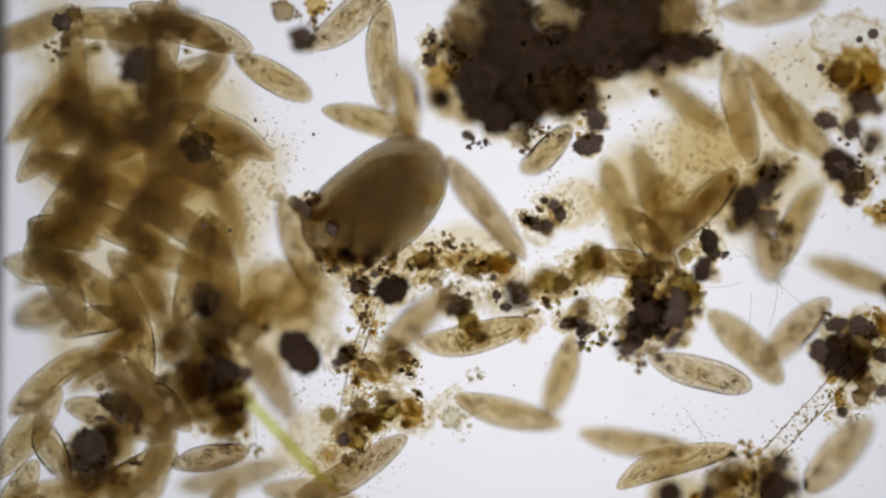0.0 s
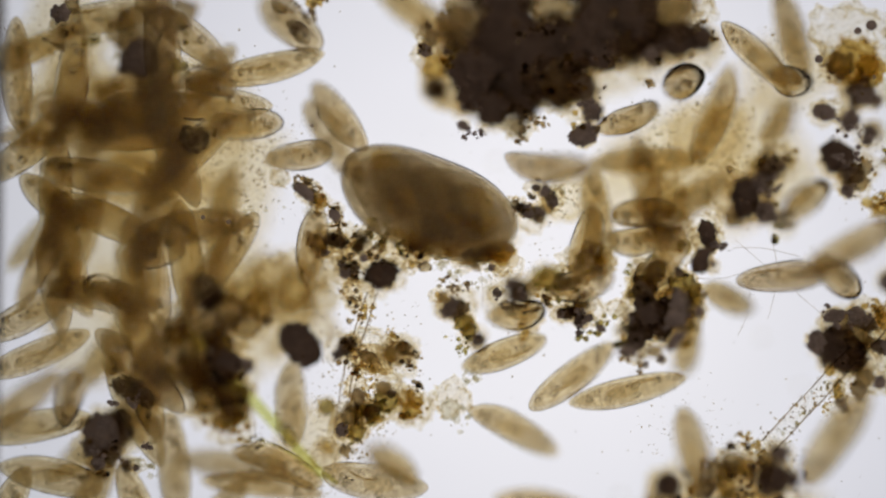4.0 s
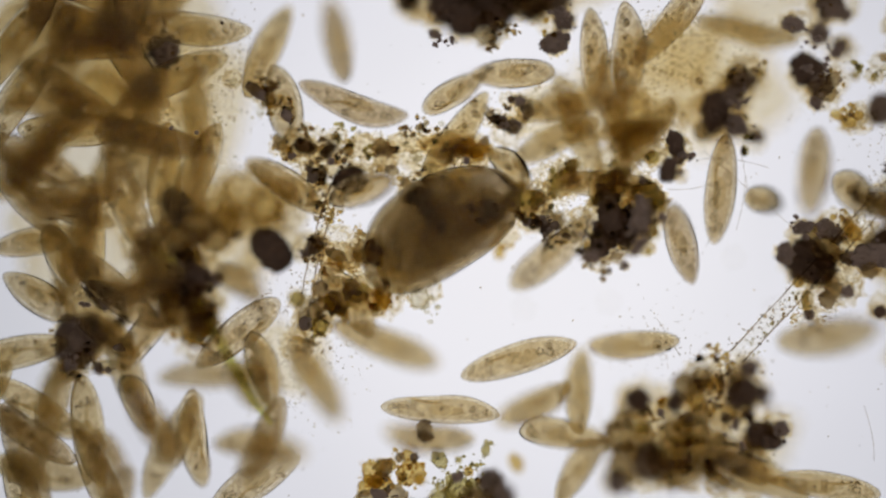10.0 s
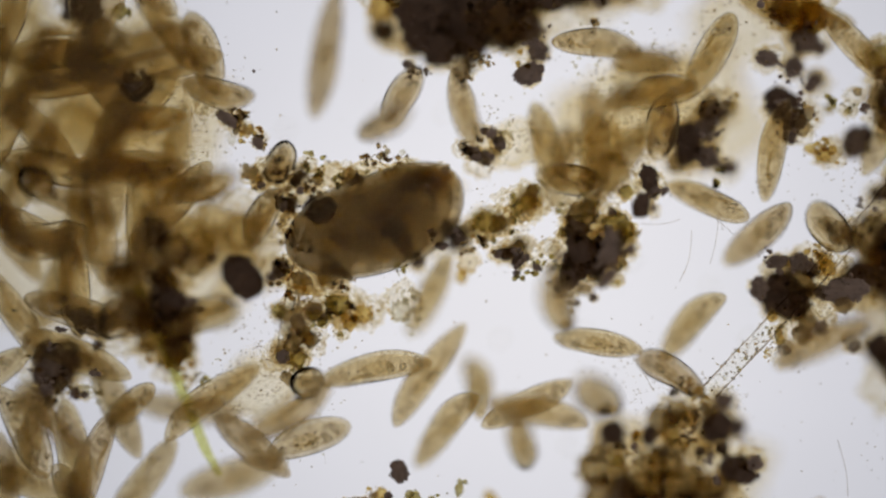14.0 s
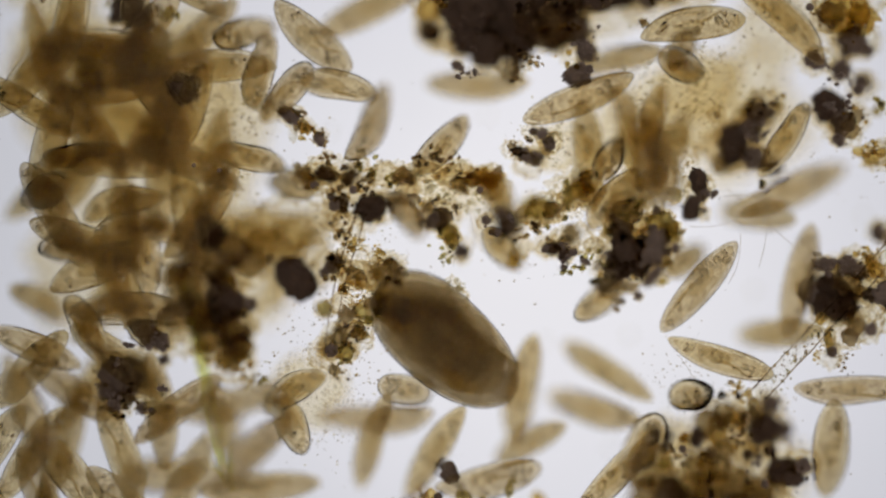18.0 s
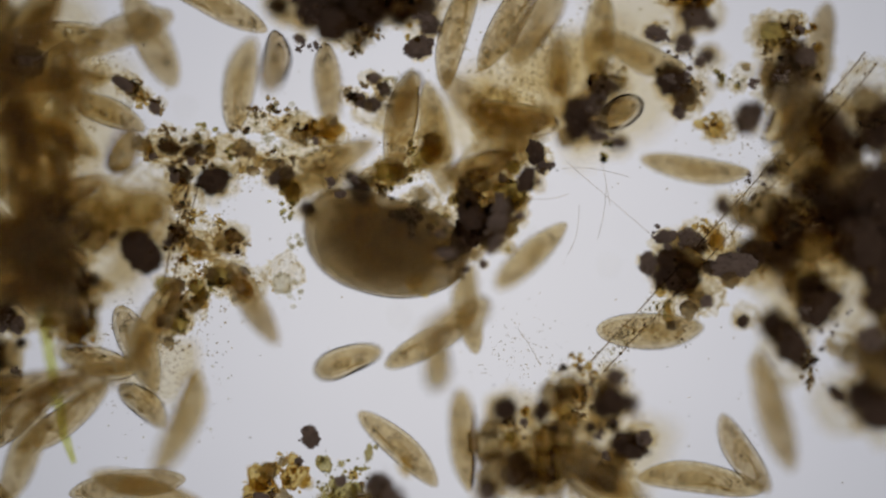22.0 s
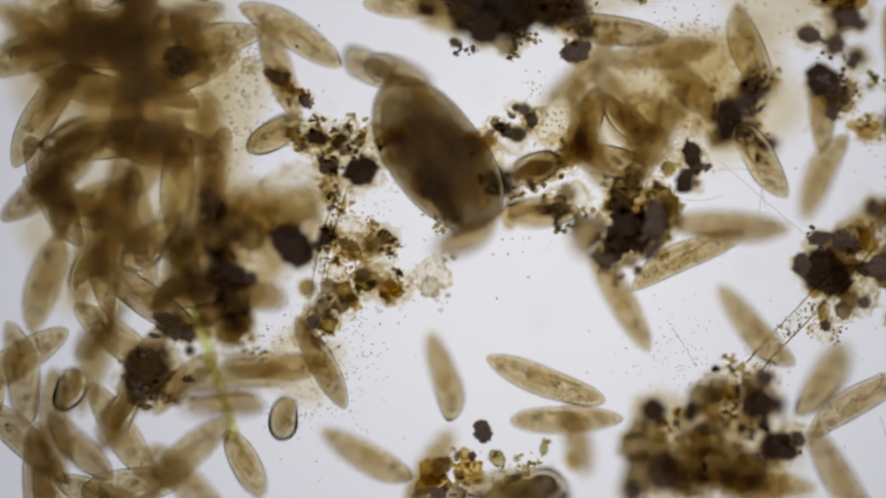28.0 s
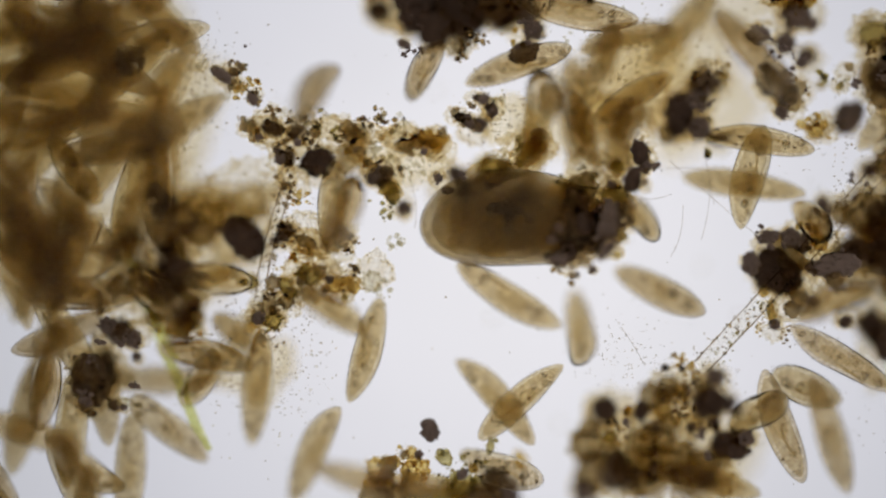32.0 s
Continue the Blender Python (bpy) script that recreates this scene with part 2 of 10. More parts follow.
def build_setting():
    s = slab("ground", -900, -900, 2700, 2200, -1300, -620, M_SLIDE)
    tagged(s, "clear glass microscope slide under the drop of pond water", "slide", kind="structure")
    # wedge-shaped dark strip: its upper lip overhangs the water
    prof = [(-700, -616), (-330, -616), (-60, -120), (52, 190), (58, 232), (40, 262), (-700, 330)]
    ends = [[spot(x + lean, y, z) / UM for x, z in prof] for y, lean in ((-900, 20), (441, 0), (2200, -30))]
    n = len(prof)
    fs = [[a * n + k, a * n + (k + 1) % n, (a + 1) * n + (k + 1) % n, (a + 1) * n + k] for a in (0, 1) for k in range(n)]
    fs += [list(range(n))[::-1], list(range(2 * n, 3 * n))]
    e = link("trim", mesh("trim", [v for row in ends for v in row], fs, M_EDGE, False))
    tagged(e, "dark wedge-shaped strip along the left side of the water", "edge", kind="structure")
    n = 96
    ring = [(3400 * math.cos(2 * math.pi * k / n), 3400 * math.sin(2 * math.pi * k / n)) for k in range(n)]
    vs = [(x, y, 0) for x, y in ring] + [(x, y, -300) for x, y in ring]
    fs = [list(range(n)), list(range(2 * n - 1, n - 1, -1))]
    fs += [[k, k + n, (k + 1) % n + n, (k + 1) % n] for k in range(n)]
    lamp = link("backdrop", mesh("backdrop", vs, fs, M_LAMP, False), at=Matrix.Translation(spot(784, 441, -5000)))
    # unseen dark disc, added to keep the world's light from below out of cell outlines
    vs = [(1.5 * x, 1.5 * y, z) for z in (0, -2000) for x, y in ring]
    base = link("floor", mesh("floor", vs, fs, M_EDGE, False), at=Matrix.Translation(spot(784, 441, -6200)))
    tagged(base, "added unseen dark disc that blocks fill light from below the lamp", "base", kind="structure")
    tagged(lamp, "round bright white lit condenser lens under the slide", "lamp", kind="structure")


build_setting()


# ---- swimming cells ----
def body_of_turns(length, width, bend, front, back, groove=0.0, rings=22, sides=20, flat=1.0, tail=2.0):
    """A closed slipper along x: front and back set how blunt the ends are."""
    vs, fs = [], []
    for i in range(1, rings):
        u = -math.cos(math.pi * i / rings)
        r = (1 - abs(u) ** 2.7) ** 0.5 if u > 0 else (1 - abs(u) ** tail) ** (0.5 if tail > 2 else 0.56)
        taper = (1 - 0.5 * (1 + u)) * back + 0.5 * (1 + u) * front
        r *= taper * width / 2 * (1 - 0.12 * u * u)
        x = u * length / 2
        yc = bend * (u * u - 0.35) + 0.35 * bend * math.sin(2.6 * u)
        for k in range(sides):
            w = 2 * math.pi * k / sides
            dent = 1 - groove * math.exp(-((w - 1.1) / 0.55) ** 2) * math.exp(-((u - 0.25) / 0.42) ** 2)
            vs.append((x, yc + r * dent * math.cos(w), flat * r * dent * math.sin(w)))
    n = rings - 1
    vs.append((-length / 2, bend * 0.65 - 0.35 * bend * 0.515, 0))
    vs.append((length / 2, bend * 0.65 + 0.35 * bend * 0.515, 0))
    for i in range(n - 1):
        for k in range(sides):
            q = (k + 1) % sides
            fs.append([i * sides + k, (i + 1) * sides + k, (i + 1) * sides + q, i * sides + q])
    for k in range(sides):
        q = (k + 1) % sides
        fs.append([n * sides, k, q])
        fs.append([n * sides + 1, (n - 1) * sides + q, (n - 1) * sides + k])
    return vs, fs


SPECK_BALL = mesh("food_vacuole", *crumb(1.0, 0.2, 2, seed=3), M_FOOD)
CLEAR_BALL = mesh("vacuole", *crumb(1.0, 0.05, 2, squash=(1, 1, 1)), M_VACUOLE)
RIM_BALL = mesh("vacuole_rim", *crumb(1.0, 0.05, 2, squash=(1, 1, 1)), M_VACUOLE_RIM)


def sized(x, y, z, r):
    return Matrix.Translation((x * UM, y * UM, z * UM)) @ Matrix.Diagonal((r, r, r, 1))


def paramecium(length, width, bend, front, back, label, material, seed):
    r = np.random.default_rng(seed)
    root = new("paramecium")
    root.empty_display_size = 20 * UM
    tagged(root, label, "paramecium", "swarm of paramecia")
    vs, fs = body_of_turns(length, width, bend, front, back, 0.22)
    link("pellicle", mesh("pellicle", vs, fs, material), root)
    vs, fs = body_of_turns(0.90 * length, 0.76 * width, bend, front, back, 0.3, 16, 12)
    link("endoplasm", mesh("endoplasm", vs, fs, M_ENDO_DARK if material is M_CELL_DARK else M_ENDO), root)
    nv, nf = crumb(1.0, 0.15, 2, seed=seed, squash=(0.15 * length, 0.24 * width, 0.2 * width))
    link("macronucleus", mesh("macronucleus", nv, nf, M_NUCLEUS), root, local(-0.04 * length, 0.05 * width))
    for sx in (-0.27, 0.24):
        vac = link("contractile_vacuole", RIM_BALL, root, sized(sx * length, r.uniform(-6, 6), 8, 6.5), "clear round contractile vacuole")
        link("vacuole_fluid", CLEAR_BALL, vac, Matrix.Diagonal((0.82, 0.82, 0.82, 1)))
    for k in range(int(r.integers(11, 19))):
        u = r.uniform(-0.40, 0.42)
        lim = 0.33 * width * (1 - (u / 0.5) ** 2) ** 0.5
        if r.random() < 0.5:
            link("food_vacuole", SPECK_BALL, root, sized(u * length, r.uniform(-lim, lim), r.uniform(-8, 14), r.uniform(1.1, 3.2)))
        else:
            link("food_vacuole", RIM_BALL, root, sized(u * length, r.uniform(-lim, lim), r.uniform(-8, 12), r.uniform(4.0, 8.0)))
    pts = [(length * (-0.02 + 0.30 * s), width * (0.05 + 0.20 * s - 0.12 * math.sin(3 * s)), 0.22 * width) for s in np.linspace(0, 1, 9)]
    link("oral_groove", mesh("oral_groove", *tube(pts, [1.0 + 1.8 * math.sin(math.pi * k / 8) for k in range(9)], 6), M_GROOVE), root)
    return root


def build_swarm(count):
    tan = "pale tan translucent slipper-shaped paramecium swimming in the water"
    slender = "slender beige translucent paramecium with dark food specks, swimming"
    bent = "long slightly bent tan paramecium swimming in the water"
    plump = "plump brownish translucent paramecium swimming in the water"
    yellow = "yellowish translucent paramecium with round clear vacuoles, swimming"
    forms = [
        paramecium(212, 58, 7, 0.92, 1.06, tan, M_CELL, 1),
        paramecium(200, 52, -5, 1.02, 0.92, slender, M_CELL, 2),
        paramecium(226, 56, 12, 0.90, 1.10, bent, M_CELL, 3),
        paramecium(190, 61, -8, 1.05, 0.95, plump, M_CELL_DARK, 4),
        paramecium(210, 55, 4, 0.96, 1.0, yellow, M_CELL, 5),
        paramecium(212, 54, -9, 0.86, 1.12, tan, M_CELL, 11),
        paramecium(200, 50, 8, 0.90, 1.06, slender, M_CELL, 12),
        paramecium(226, 53, -14, 0.84, 1.14, bent, M_CELL, 13),
        paramecium(190, 64, 5, 1.0, 1.02, plump, M_CELL_DARK, 14),
        paramecium(210, 57, -3, 0.88, 1.08, yellow, M_CELL, 15),
    ]
    made = list(forms)
    while len(made) < count:
        made.append(copy_thing(forms[len(made) % len(forms)], Matrix()))
    return made


def build_large_ciliate():
    root = new("large_ciliate")
    root.empty_display_size = 40 * UM
    tagged(root, "large dark olive-brown egg-shaped ciliate swimming among the paramecia", "ciliate")
    vs, fs = body_of_turns(338, 182, 16, 0.98, 1.02, 0.10, 34, 30, 0.94, 2.9)
    link("pellicle", mesh("pellicle", vs, fs, M_BIG_RIM), root, label="clear greyish outer pellicle")
    vs, fs = body_of_turns(331, 175, 15.5, 0.98, 1.02, 0.08, 28, 26, 0.94, 2.9)
    link("cytoplasm", mesh("cytoplasm", vs, fs, M_BIG), root, label="dark brown granular cytoplasm")
    r = np.random.default_rng(41)
    for n, share in enumerate((0.93, 0.85, 0.77, 0.67, 0.56, 0.44)):
        vs, fs = body_of_turns(331 * share, 175 * share, 15 * share, 0.98, 1.02, 0.05, 24, 24, 0.94, 2.9)
        vs = [Vector(p) * (1 + (0.05 + 0.04 * n) * noise.noise(Vector(p) * 0.022 + Vector((0, 0, 5.0 * n)))) for p in vs]
        link("endoplasm", mesh("endoplasm", vs, fs, M_BIG_CORE), root, local(r.uniform(-8, 8), r.uniform(-5, 5)), "dark mottled granular endoplasm")
    for k in range(14):
        x, y = r.uniform(-118, 118), r.choice([-1, 1]) * r.uniform(8, 42)
        v, f = crumb(r.uniform(13, 27), 0.3, 3, seed=k + 11, squash=(1, 0.85, 0.6))
        link("food_vacuole", mesh("food_vacuole", v, f, M_FOODS[k % 3]), root, local(x, y, r.uniform(-45, 45)), "blurred amber-brown swallowed food")
    v, f = tube([(120 * math.cos(a) - 20, 40 * math.sin(a) + 6, 20) for a in np.linspace(0.5, 2.6, 14)], [5] * 14, 8)
    link("macronucleus", mesh("macronucleus", v, f, M_NUCLEUS), root)
    v, f = tube([(60 + 80 * s, 62 - 30 * s + 8 * math.sin(3 * s), 50) for s in np.linspace(0, 1, 10)], [2 + 2 * math.sin(math.pi * k / 9) for k in range(10)], 8)
    link("oral_groove", mesh("oral_groove", v, f, M_GROOVE), root)
    for k, (wide, high) in enumerate(((66, 40), (46, 22))):
        v, f = tube([(88 + wide * math.cos(a), -6 + high * math.sin(a), 46 - 6 * k) for a in np.linspace(0.9, 4.3, 16)], [1.2 + 2.2 * math.sin(math.pi * n / 15) for n in range(16)], 8)
        link("mouth_fold", mesh("mouth_fold", v, f, M_GROOVE), root)
    return root


M_FOODS = [stained("swallowed_amber", (0.90, 0.81, 0.55), (0.975, 0.93, 0.76), 3.0),
           stained("swallowed_amber_dust", (0.92, 0.85, 0.64), (0.98, 0.945, 0.80), 3.0),
           stained("swallowed_brown", (0.85, 0.815, 0.74), (0.95, 0.92, 0.86), 3.0)]
SWARM = build_swarm(76)
BIG = build_large_ciliate()


def build_crowd(count):
    """Slow dark cells that press together over the mucus clump."""
    form = paramecium(216, 60, 6, 0.97, 1.03, "grey-brown crowded paramecium pressed among others in the dense swarm", M_CELL_DARK, 9)
    form["group"] = "crowd of paramecia"
    return [form] + [copy_thing(form, Matrix()) for k in range(count - 1)]


CROWD = build_crowd(52)


# ---- debris ----
def shard(r, size, seed):
    """A small jagged flake at a random turn."""
    v, f = crumb(1.25 * size, 0.85, 2 if size > 2.6 else 1, 1.5, (1, r.uniform(0.5, 1.0), 0.6), seed)
    a, b = r.uniform(0, 6.28), r.uniform(-0.7, 0.7)
    c, d, e, g = math.cos(a), math.sin(a), math.cos(b), math.sin(b)
    x, y, z = v[:, 0] * e + v[:, 2] * g, v[:, 1], -v[:, 0] * g + v[:, 2] * e
    return np.stack([x * c - y * d, x * d + y * c, z], 1), f


def floc(size, rough, seed, knobs, long=1.0, turn=0.0):
    """A flocculent lump: one uneven body with rounded knobs grown out of it."""
    r = np.random.default_rng(int(seed * 100) + 17)
    v, f = crumb(1.0, rough, 4 if size > 15 else 3, 1.9, (1, 1, 1), seed)
    far = 0.76 * np.linalg.norm(v, axis=1)
    way = v / np.linalg.norm(v, axis=1)[:, None]
    for k in range(knobs):
        a, b, w = r.uniform(0, 2 * math.pi), 0.45 * r.normal(), 0.05 + 0.24 * r.random() ** 1.7
        d = r.uniform(0.62, 1.02 - 0.5 * w)
        c = d * np.array([math.cos(a) * math.cos(b), math.sin(a) * math.cos(b), math.sin(b)])
        along = way @ c
        left = w * w - (d * d - along ** 2)
        tip = along + np.sqrt(np.maximum(left, 0))
        far = np.where((left > 0) & (along > 0), np.maximum(far, tip), far)
    v = way * (size * far)[:, None] * np.array([long, 1, 0.55])
    c, d = math.cos(math.radians(turn)), -math.sin(math.radians(turn))
    return np.stack([v[:, 0] * c - v[:, 1] * d, v[:, 0] * d + v[:, 1] * c, v[:, 2]], 1), f


BEADS = {M_AMBER: M_BEAD_AMBER, M_BROWN: M_BEAD_BROWN, M_OLIVE: M_BEAD_OLIVE}


def clump(name, label, x, y, z, lumps, crumbs=(), category="debris", seed=0, granule=(1.2, 4.6), fringe=1.5, depth=30, rough=0.42, core=0, sunk=0):
    """A clump at a place of the plan. lumps: offset x, y, z, radius, material; the larger dark ones lie deeper by sunk. crumbs: offset x, y, spread, count, material."""
    root = new(name)
    root.empty_display_size = 20 * UM
    root.matrix_basis = Matrix.Translation(seen(x, y, z))
    tagged(root, label, category)
    sink = np.random.default_rng(int(seed * 10) + 3)

    def under(dx, dy, dz):
        """Offset of the place at depth dz that shows at (dx, dy) from the clump's middle."""
        return (seen(x + dx, y + dy, z + dz) - seen(x, y, z)) / UM

    placed = []
    for k, (dx, dy, dz, r, m, *shape) in enumerate(lumps):
        at = under(dx, dy, dz + core + depth * sink.normal() - (1.5 * r if r > 12 and dz >= 0 and fringe else 0) - (sunk if r > 10 and dz >= 0 and m in (M_BLACK, M_CORE) else 0))
        placed.append((at.x, -at.y, at.z, r, m))
        v, f = floc(1.04 * r, 0.8 * rough, seed + k * 0.77, int(24 + r) if fringe else 0, *shape)
        link("lump", mesh("lump", v, f, m), root, local(at.x, -at.y, at.z))
    lumps = placed
    r = np.random.default_rng(int(seed * 10) + 5)
    if fringe:
        bits = {}
        for dx, dy, dz, size, m in lumps:
            for k in range(int(0.5 * size * fringe)):
                a, d = r.uniform(0, 2 * math.pi), size * (0.75 + 0.42 * r.random() ** 1.6)
                v, f = shard(r, r.uniform(0.9, 1.8 + 0.06 * size), seed + k)
                pick = m if r.random() < 0.7 else (M_BROWN, M_AMBER)[int(r.integers(2))]
                bits.setdefault(pick.name, []).append((v + np.array([dx + d * math.cos(a), -dy + d * math.sin(a), (dz if r.random() < 0.6 else dz - core) + r.normal() * 20]), f))
        for key, found in bits.items():
            v, f = merged(found)
            tagged(link("grit", mesh("grit", v, f, bpy.data.materials[key]), root), kind="stuff")
    if fringe > 1:
        for k, (dx, dy, dz, size, m) in enumerate(lumps):
            if m in (M_CORE, M_BLACK, M_OLIVE) and size < 40:
                v, f = floc(1.26 * size, 0.5, seed + k * 2.1, 44)
                link("floc", mesh("floc", v * np.array([1, 1, 0.3]), f, M_FLOC), root, local(dx + 0.14 * size * sink.normal(), dy + 0.14 * size * sink.normal(), dz - 0.6 * size), "ragged granular brown floc")
            if k % 2 == 0:
                v, f = crumb(1.0, 0.42, 4, 2.2, (1.5 * size + 5, 1.3 * size + 5, 6), seed + k * 1.31)
                link("mat", mesh("mat", v, f, M_MAT), root, local(dx + 0.4 * size * sink.normal(), dy + 0.4 * size * sink.normal(), dz - size if m in (M_CORE, M_BLACK) else -40 * sink.random()), "translucent matted tan detritus")
    for dx, dy, spread, count, m in crumbs:
        # beads sit in small bunches, with a few loose shards between
        bits = {}
        for bunch in range(max(2, int(count / (22 if m is M_BLACK else 12)))):
            a, d = r.uniform(0, 2 * math.pi), spread * r.random() ** 0.6
            cx, cy, cz, wide = dx + d * math.cos(a), -dy + d * math.sin(a), r.uniform(-14, 14), r.uniform(3, 11)
            for k in range(int(r.integers(5, 13))):
                v, f = shard(r, r.uniform(*granule), seed + k) if r.random() < 0.3 else crumb(r.uniform(1.3, 1.25 * granule[1]), 0.5, 2, 1.4, (1, r.uniform(0.7, 1), 0.8), seed + k)
                pick = BEADS.get(m, m) if r.random() < 0.6 else m
                bits.setdefault(pick.name, []).append((v + np.array([cx + wide * r.normal(), cy + wide * r.normal(), cz + 5 * r.normal()]), f))
        for key, found in bits.items():
            v, f = merged(found)
            tagged(link("grit", mesh("grit", v, f, bpy.data.materials[key]), root), kind="stuff")
    return root


def strand(name, label, points, radii, material, category="strand", sides=8):
    p0 = Vector(points[0])
    root = link(name, mesh(name, *tube([(p[0] - p0.x, p0.y - p[1], p[2] - p0.z) for p in points], radii, sides), material))
    root.matrix_basis = Matrix.Translation(seen(*p0))
    tagged(root, label, category)
    return root


C, K, B, A, O = M_CORE, M_BLACK, M_BROWN, M_AMBER, M_OLIVE
GREAT = clump("humus_clump", "large black-brown opaque clump of humus with ragged amber edges", 990, 90, -20, [
    (-150, 50, 0, 46, C), (-120, 85, 0, 56, C), (-90, 10, 0, 72, C), (-60, 95, 0, 48, C), (-30, 40, 0, 58, C), (-5, 5, 0, 56, C), (60, 0, 0, 52, C), (120, -5, 0, 50, C),
    (170, -10, 0, 44, C), (218, -2, 0, 36, C), (258, -6, 0, 26, C), (-90, -60, 0, 56, C), (-5, -65, 0, 38, B), (70, -45, 0, 42, C), (140, -50, 0, 46, C), (110, -72, 0, 42, B),
    (210, -68, 0, 42, B), (30, 40, 0, 38, C), (85, 32, 0, 26, C), (10, 92, 0, 32, C), (0, 75, 0, 32, B), (50, 85, 0, 28, K), (66, 125, 0, 20, K),
    (50, 165, 60, 20, K, 1.5, -20), (175, 28, 0, 20, K), (-175, -30, 0, 38, B), (-175, 2, 0, 28, K), (-160, -60, 0, 42, B), (-210, 85, 0, 22, K), (-215, 45, 0, 26, A),
    (-230, 16, 60, 13, K), (-225, -25, 70, 9, K), (-220, -5, 60, 15, B), (-162, 150, 80, 9, K, 1.4, 20), (-70, 155, 0, 18, B), (-110, 122, 0, 32, C), (-148, 92, 0, 28, C),
    (-155, 115, 0, 14, K), (-90, -150, 0, 80, C), (60, -140, 0, 80, C), (160, -150, 0, 80, C), (-10, -180, 0, 80, C)],
    [(-210, -15, 40, 60, B), (-140, 150, 30, 40, K), (-60, 145, 40, 60, B), (20, 90, 60, 60, A), (270, -8, 24, 26, B), (-190, 50, 45, 50, A),
     (60, 140, 35, 40, K), (-20, -10, 90, 60, B), (140, 40, 50, 40, B)], seed=1, core=-80)
ROCK = clump("humus_crumb", "ragged black crumb of humus lying on the slide", 1498, 610, 0, [
    (-4, 14, 0, 42, C), (-50, 10, 20, 17, K, 1.4, 80), (1, 44, 0, 24, C), (-27, 32, 0, 22, C), (-19, -35, 20, 13, K, 1.8, -15), (1, -26, 0, 16, B),
    (21, -34, 20, 18, K, 1.2, 60), (41, -22, 20, 15, K, 1.3, 70), (23, -3, 0, 28, B), (21, 40, 0, 20, C), (41, 12, 0, 14, B), (-27, 62, 0, 11, A), (-14, 90, 0, 8, A)],
    [(0, 0, 58, 60, K), (40, -60, 22, 26, A), (30, 30, 30, 25, B)], seed=2, depth=6, core=-20, sunk=15)
TOPRIGHT = clump("debris_cluster", "scattered black and brown debris grains beside an amber flake", 1510, 270, -25, [
    (18, -91, 0, 28, K), (43, -77, 0, 13, K), (-47, -57, 30, 16, K, 1.5, 15), (-2, -42, 0, 20, K), (33, -22, 0, 17, K), (-22, 23, 0, 30, C, 1.3, 50), (0, 51, 30, 22, K),
    (24, 43, 40, 15, B), (14, 67, 40, 17, B), (-7, 83, 40, 13, K), (50, 113, 40, 17, A), (28, 104, 40, 10, A, 1.5, 20), (68, 107, 40, 10, A), (60, 30, 0, 9, O),
    (94, 36, 0, 8, O), (28, -7, 0, 11, K)],
    [(20, 60, 30, 40, B), (10, -40, 45, 36, K), (50, 110, 18, 14, A), (-15, 35, 25, 20, K)], seed=3, core=-45)
AMBERTOP = clump("amber_flake", "amber-orange translucent plant flake", 1513, 124, -20, [(0, 0, 0, 46, A), (30, 14, 0, 30, A), (-22, 6, 3, 26, B)], [(0, 0, 45, 20, B)], seed=4)
DOTS = [clump("dark_grain", "small round dark grain", gx, gy, 0, [(0, 0, 0, gr, K)], seed=gx, fringe=0, depth=0, rough=0.2) for gx, gy, gr in
        ((1521, 70, 8), (1452, 120, 9), (1545, 60, 12), (362, 400, 5), (407, 408, 5), (555, 238, 4), (452, 213, 4))]
GREENMID = clump("algal_clump", "black-green ragged clump of algae and humus", 1150, 560, 50, [
    (-22, -42, 0, 22, K), (-26, 18, 0, 30, C), (-14, -14, 0, 26, C), (8, 16, 0, 24, C), (18, -14, 0, 22, K), (-40, 44, 0, 18, C), (44, -24, 0, 22, K), (68, -34, 0, 14, O),
    (33, 1, 0, 20, K), (48, 6, 0, 20, B), (38, 36, 60, 11, K, 1.8, -30), (-52, 60, 60, 10, K, 1.8, 0), (-7, 60, 40, 12, B, 1.6, 0), (48, -54, 0, 28, O), (-12, -72, 0, 28, B),
    (28, 51, 60, 8, K, 1.8, -25), (-62, 24, 60, 7, K, 1.3, 0), (10, -204, -150, 48, M_UMBER), (30, -154, -150, 40, M_UMBER), (-14, -114, -120, 36, M_UMBER),
    (20, -60, 30, 9, O), (62, -50, 30, 10, O), (74, -10, 30, 9, K), (62, 20, 30, 9, O), (24, 42, 40, 9, O), (8, 74, 30, 8, K), (-30, 70, 40, 8, B), (-60, 46, 40, 9, O),
    (-58, -10, 40, 8, O), (-46, -40, 40, 9, O), (-36, -66, 30, 8, K), (10, -90, 30, 9, O), (40, -78, 30, 8, K), (84, -40, 30, 7, B), (-48, 4, 40, 7, K), (-20, 84, 40, 6, K), (52, 48, 40, 6, O)],
    [(10, -40, 60, 80, O), (60, -30, 28, 40, K), (0, 60, 45, 60, K), (-60, 40, 30, 30, O), (-40, 70, 30, 40, B)], seed=5, core=0)
MIDPAIR = clump("humus_crumb", "pair of small black humus crumbs", 1248, 447, 20, [
    (7, -20, 0, 16, C, 1.5, 80), (-5, 30, 0, 16, C, 1.6, 110), (13, 5, 0, 12, K), (-34, 5, 0, 13, O), (17, 36, 15, 6, K)],
    [(0, 0, 34, 30, K)], seed=6)
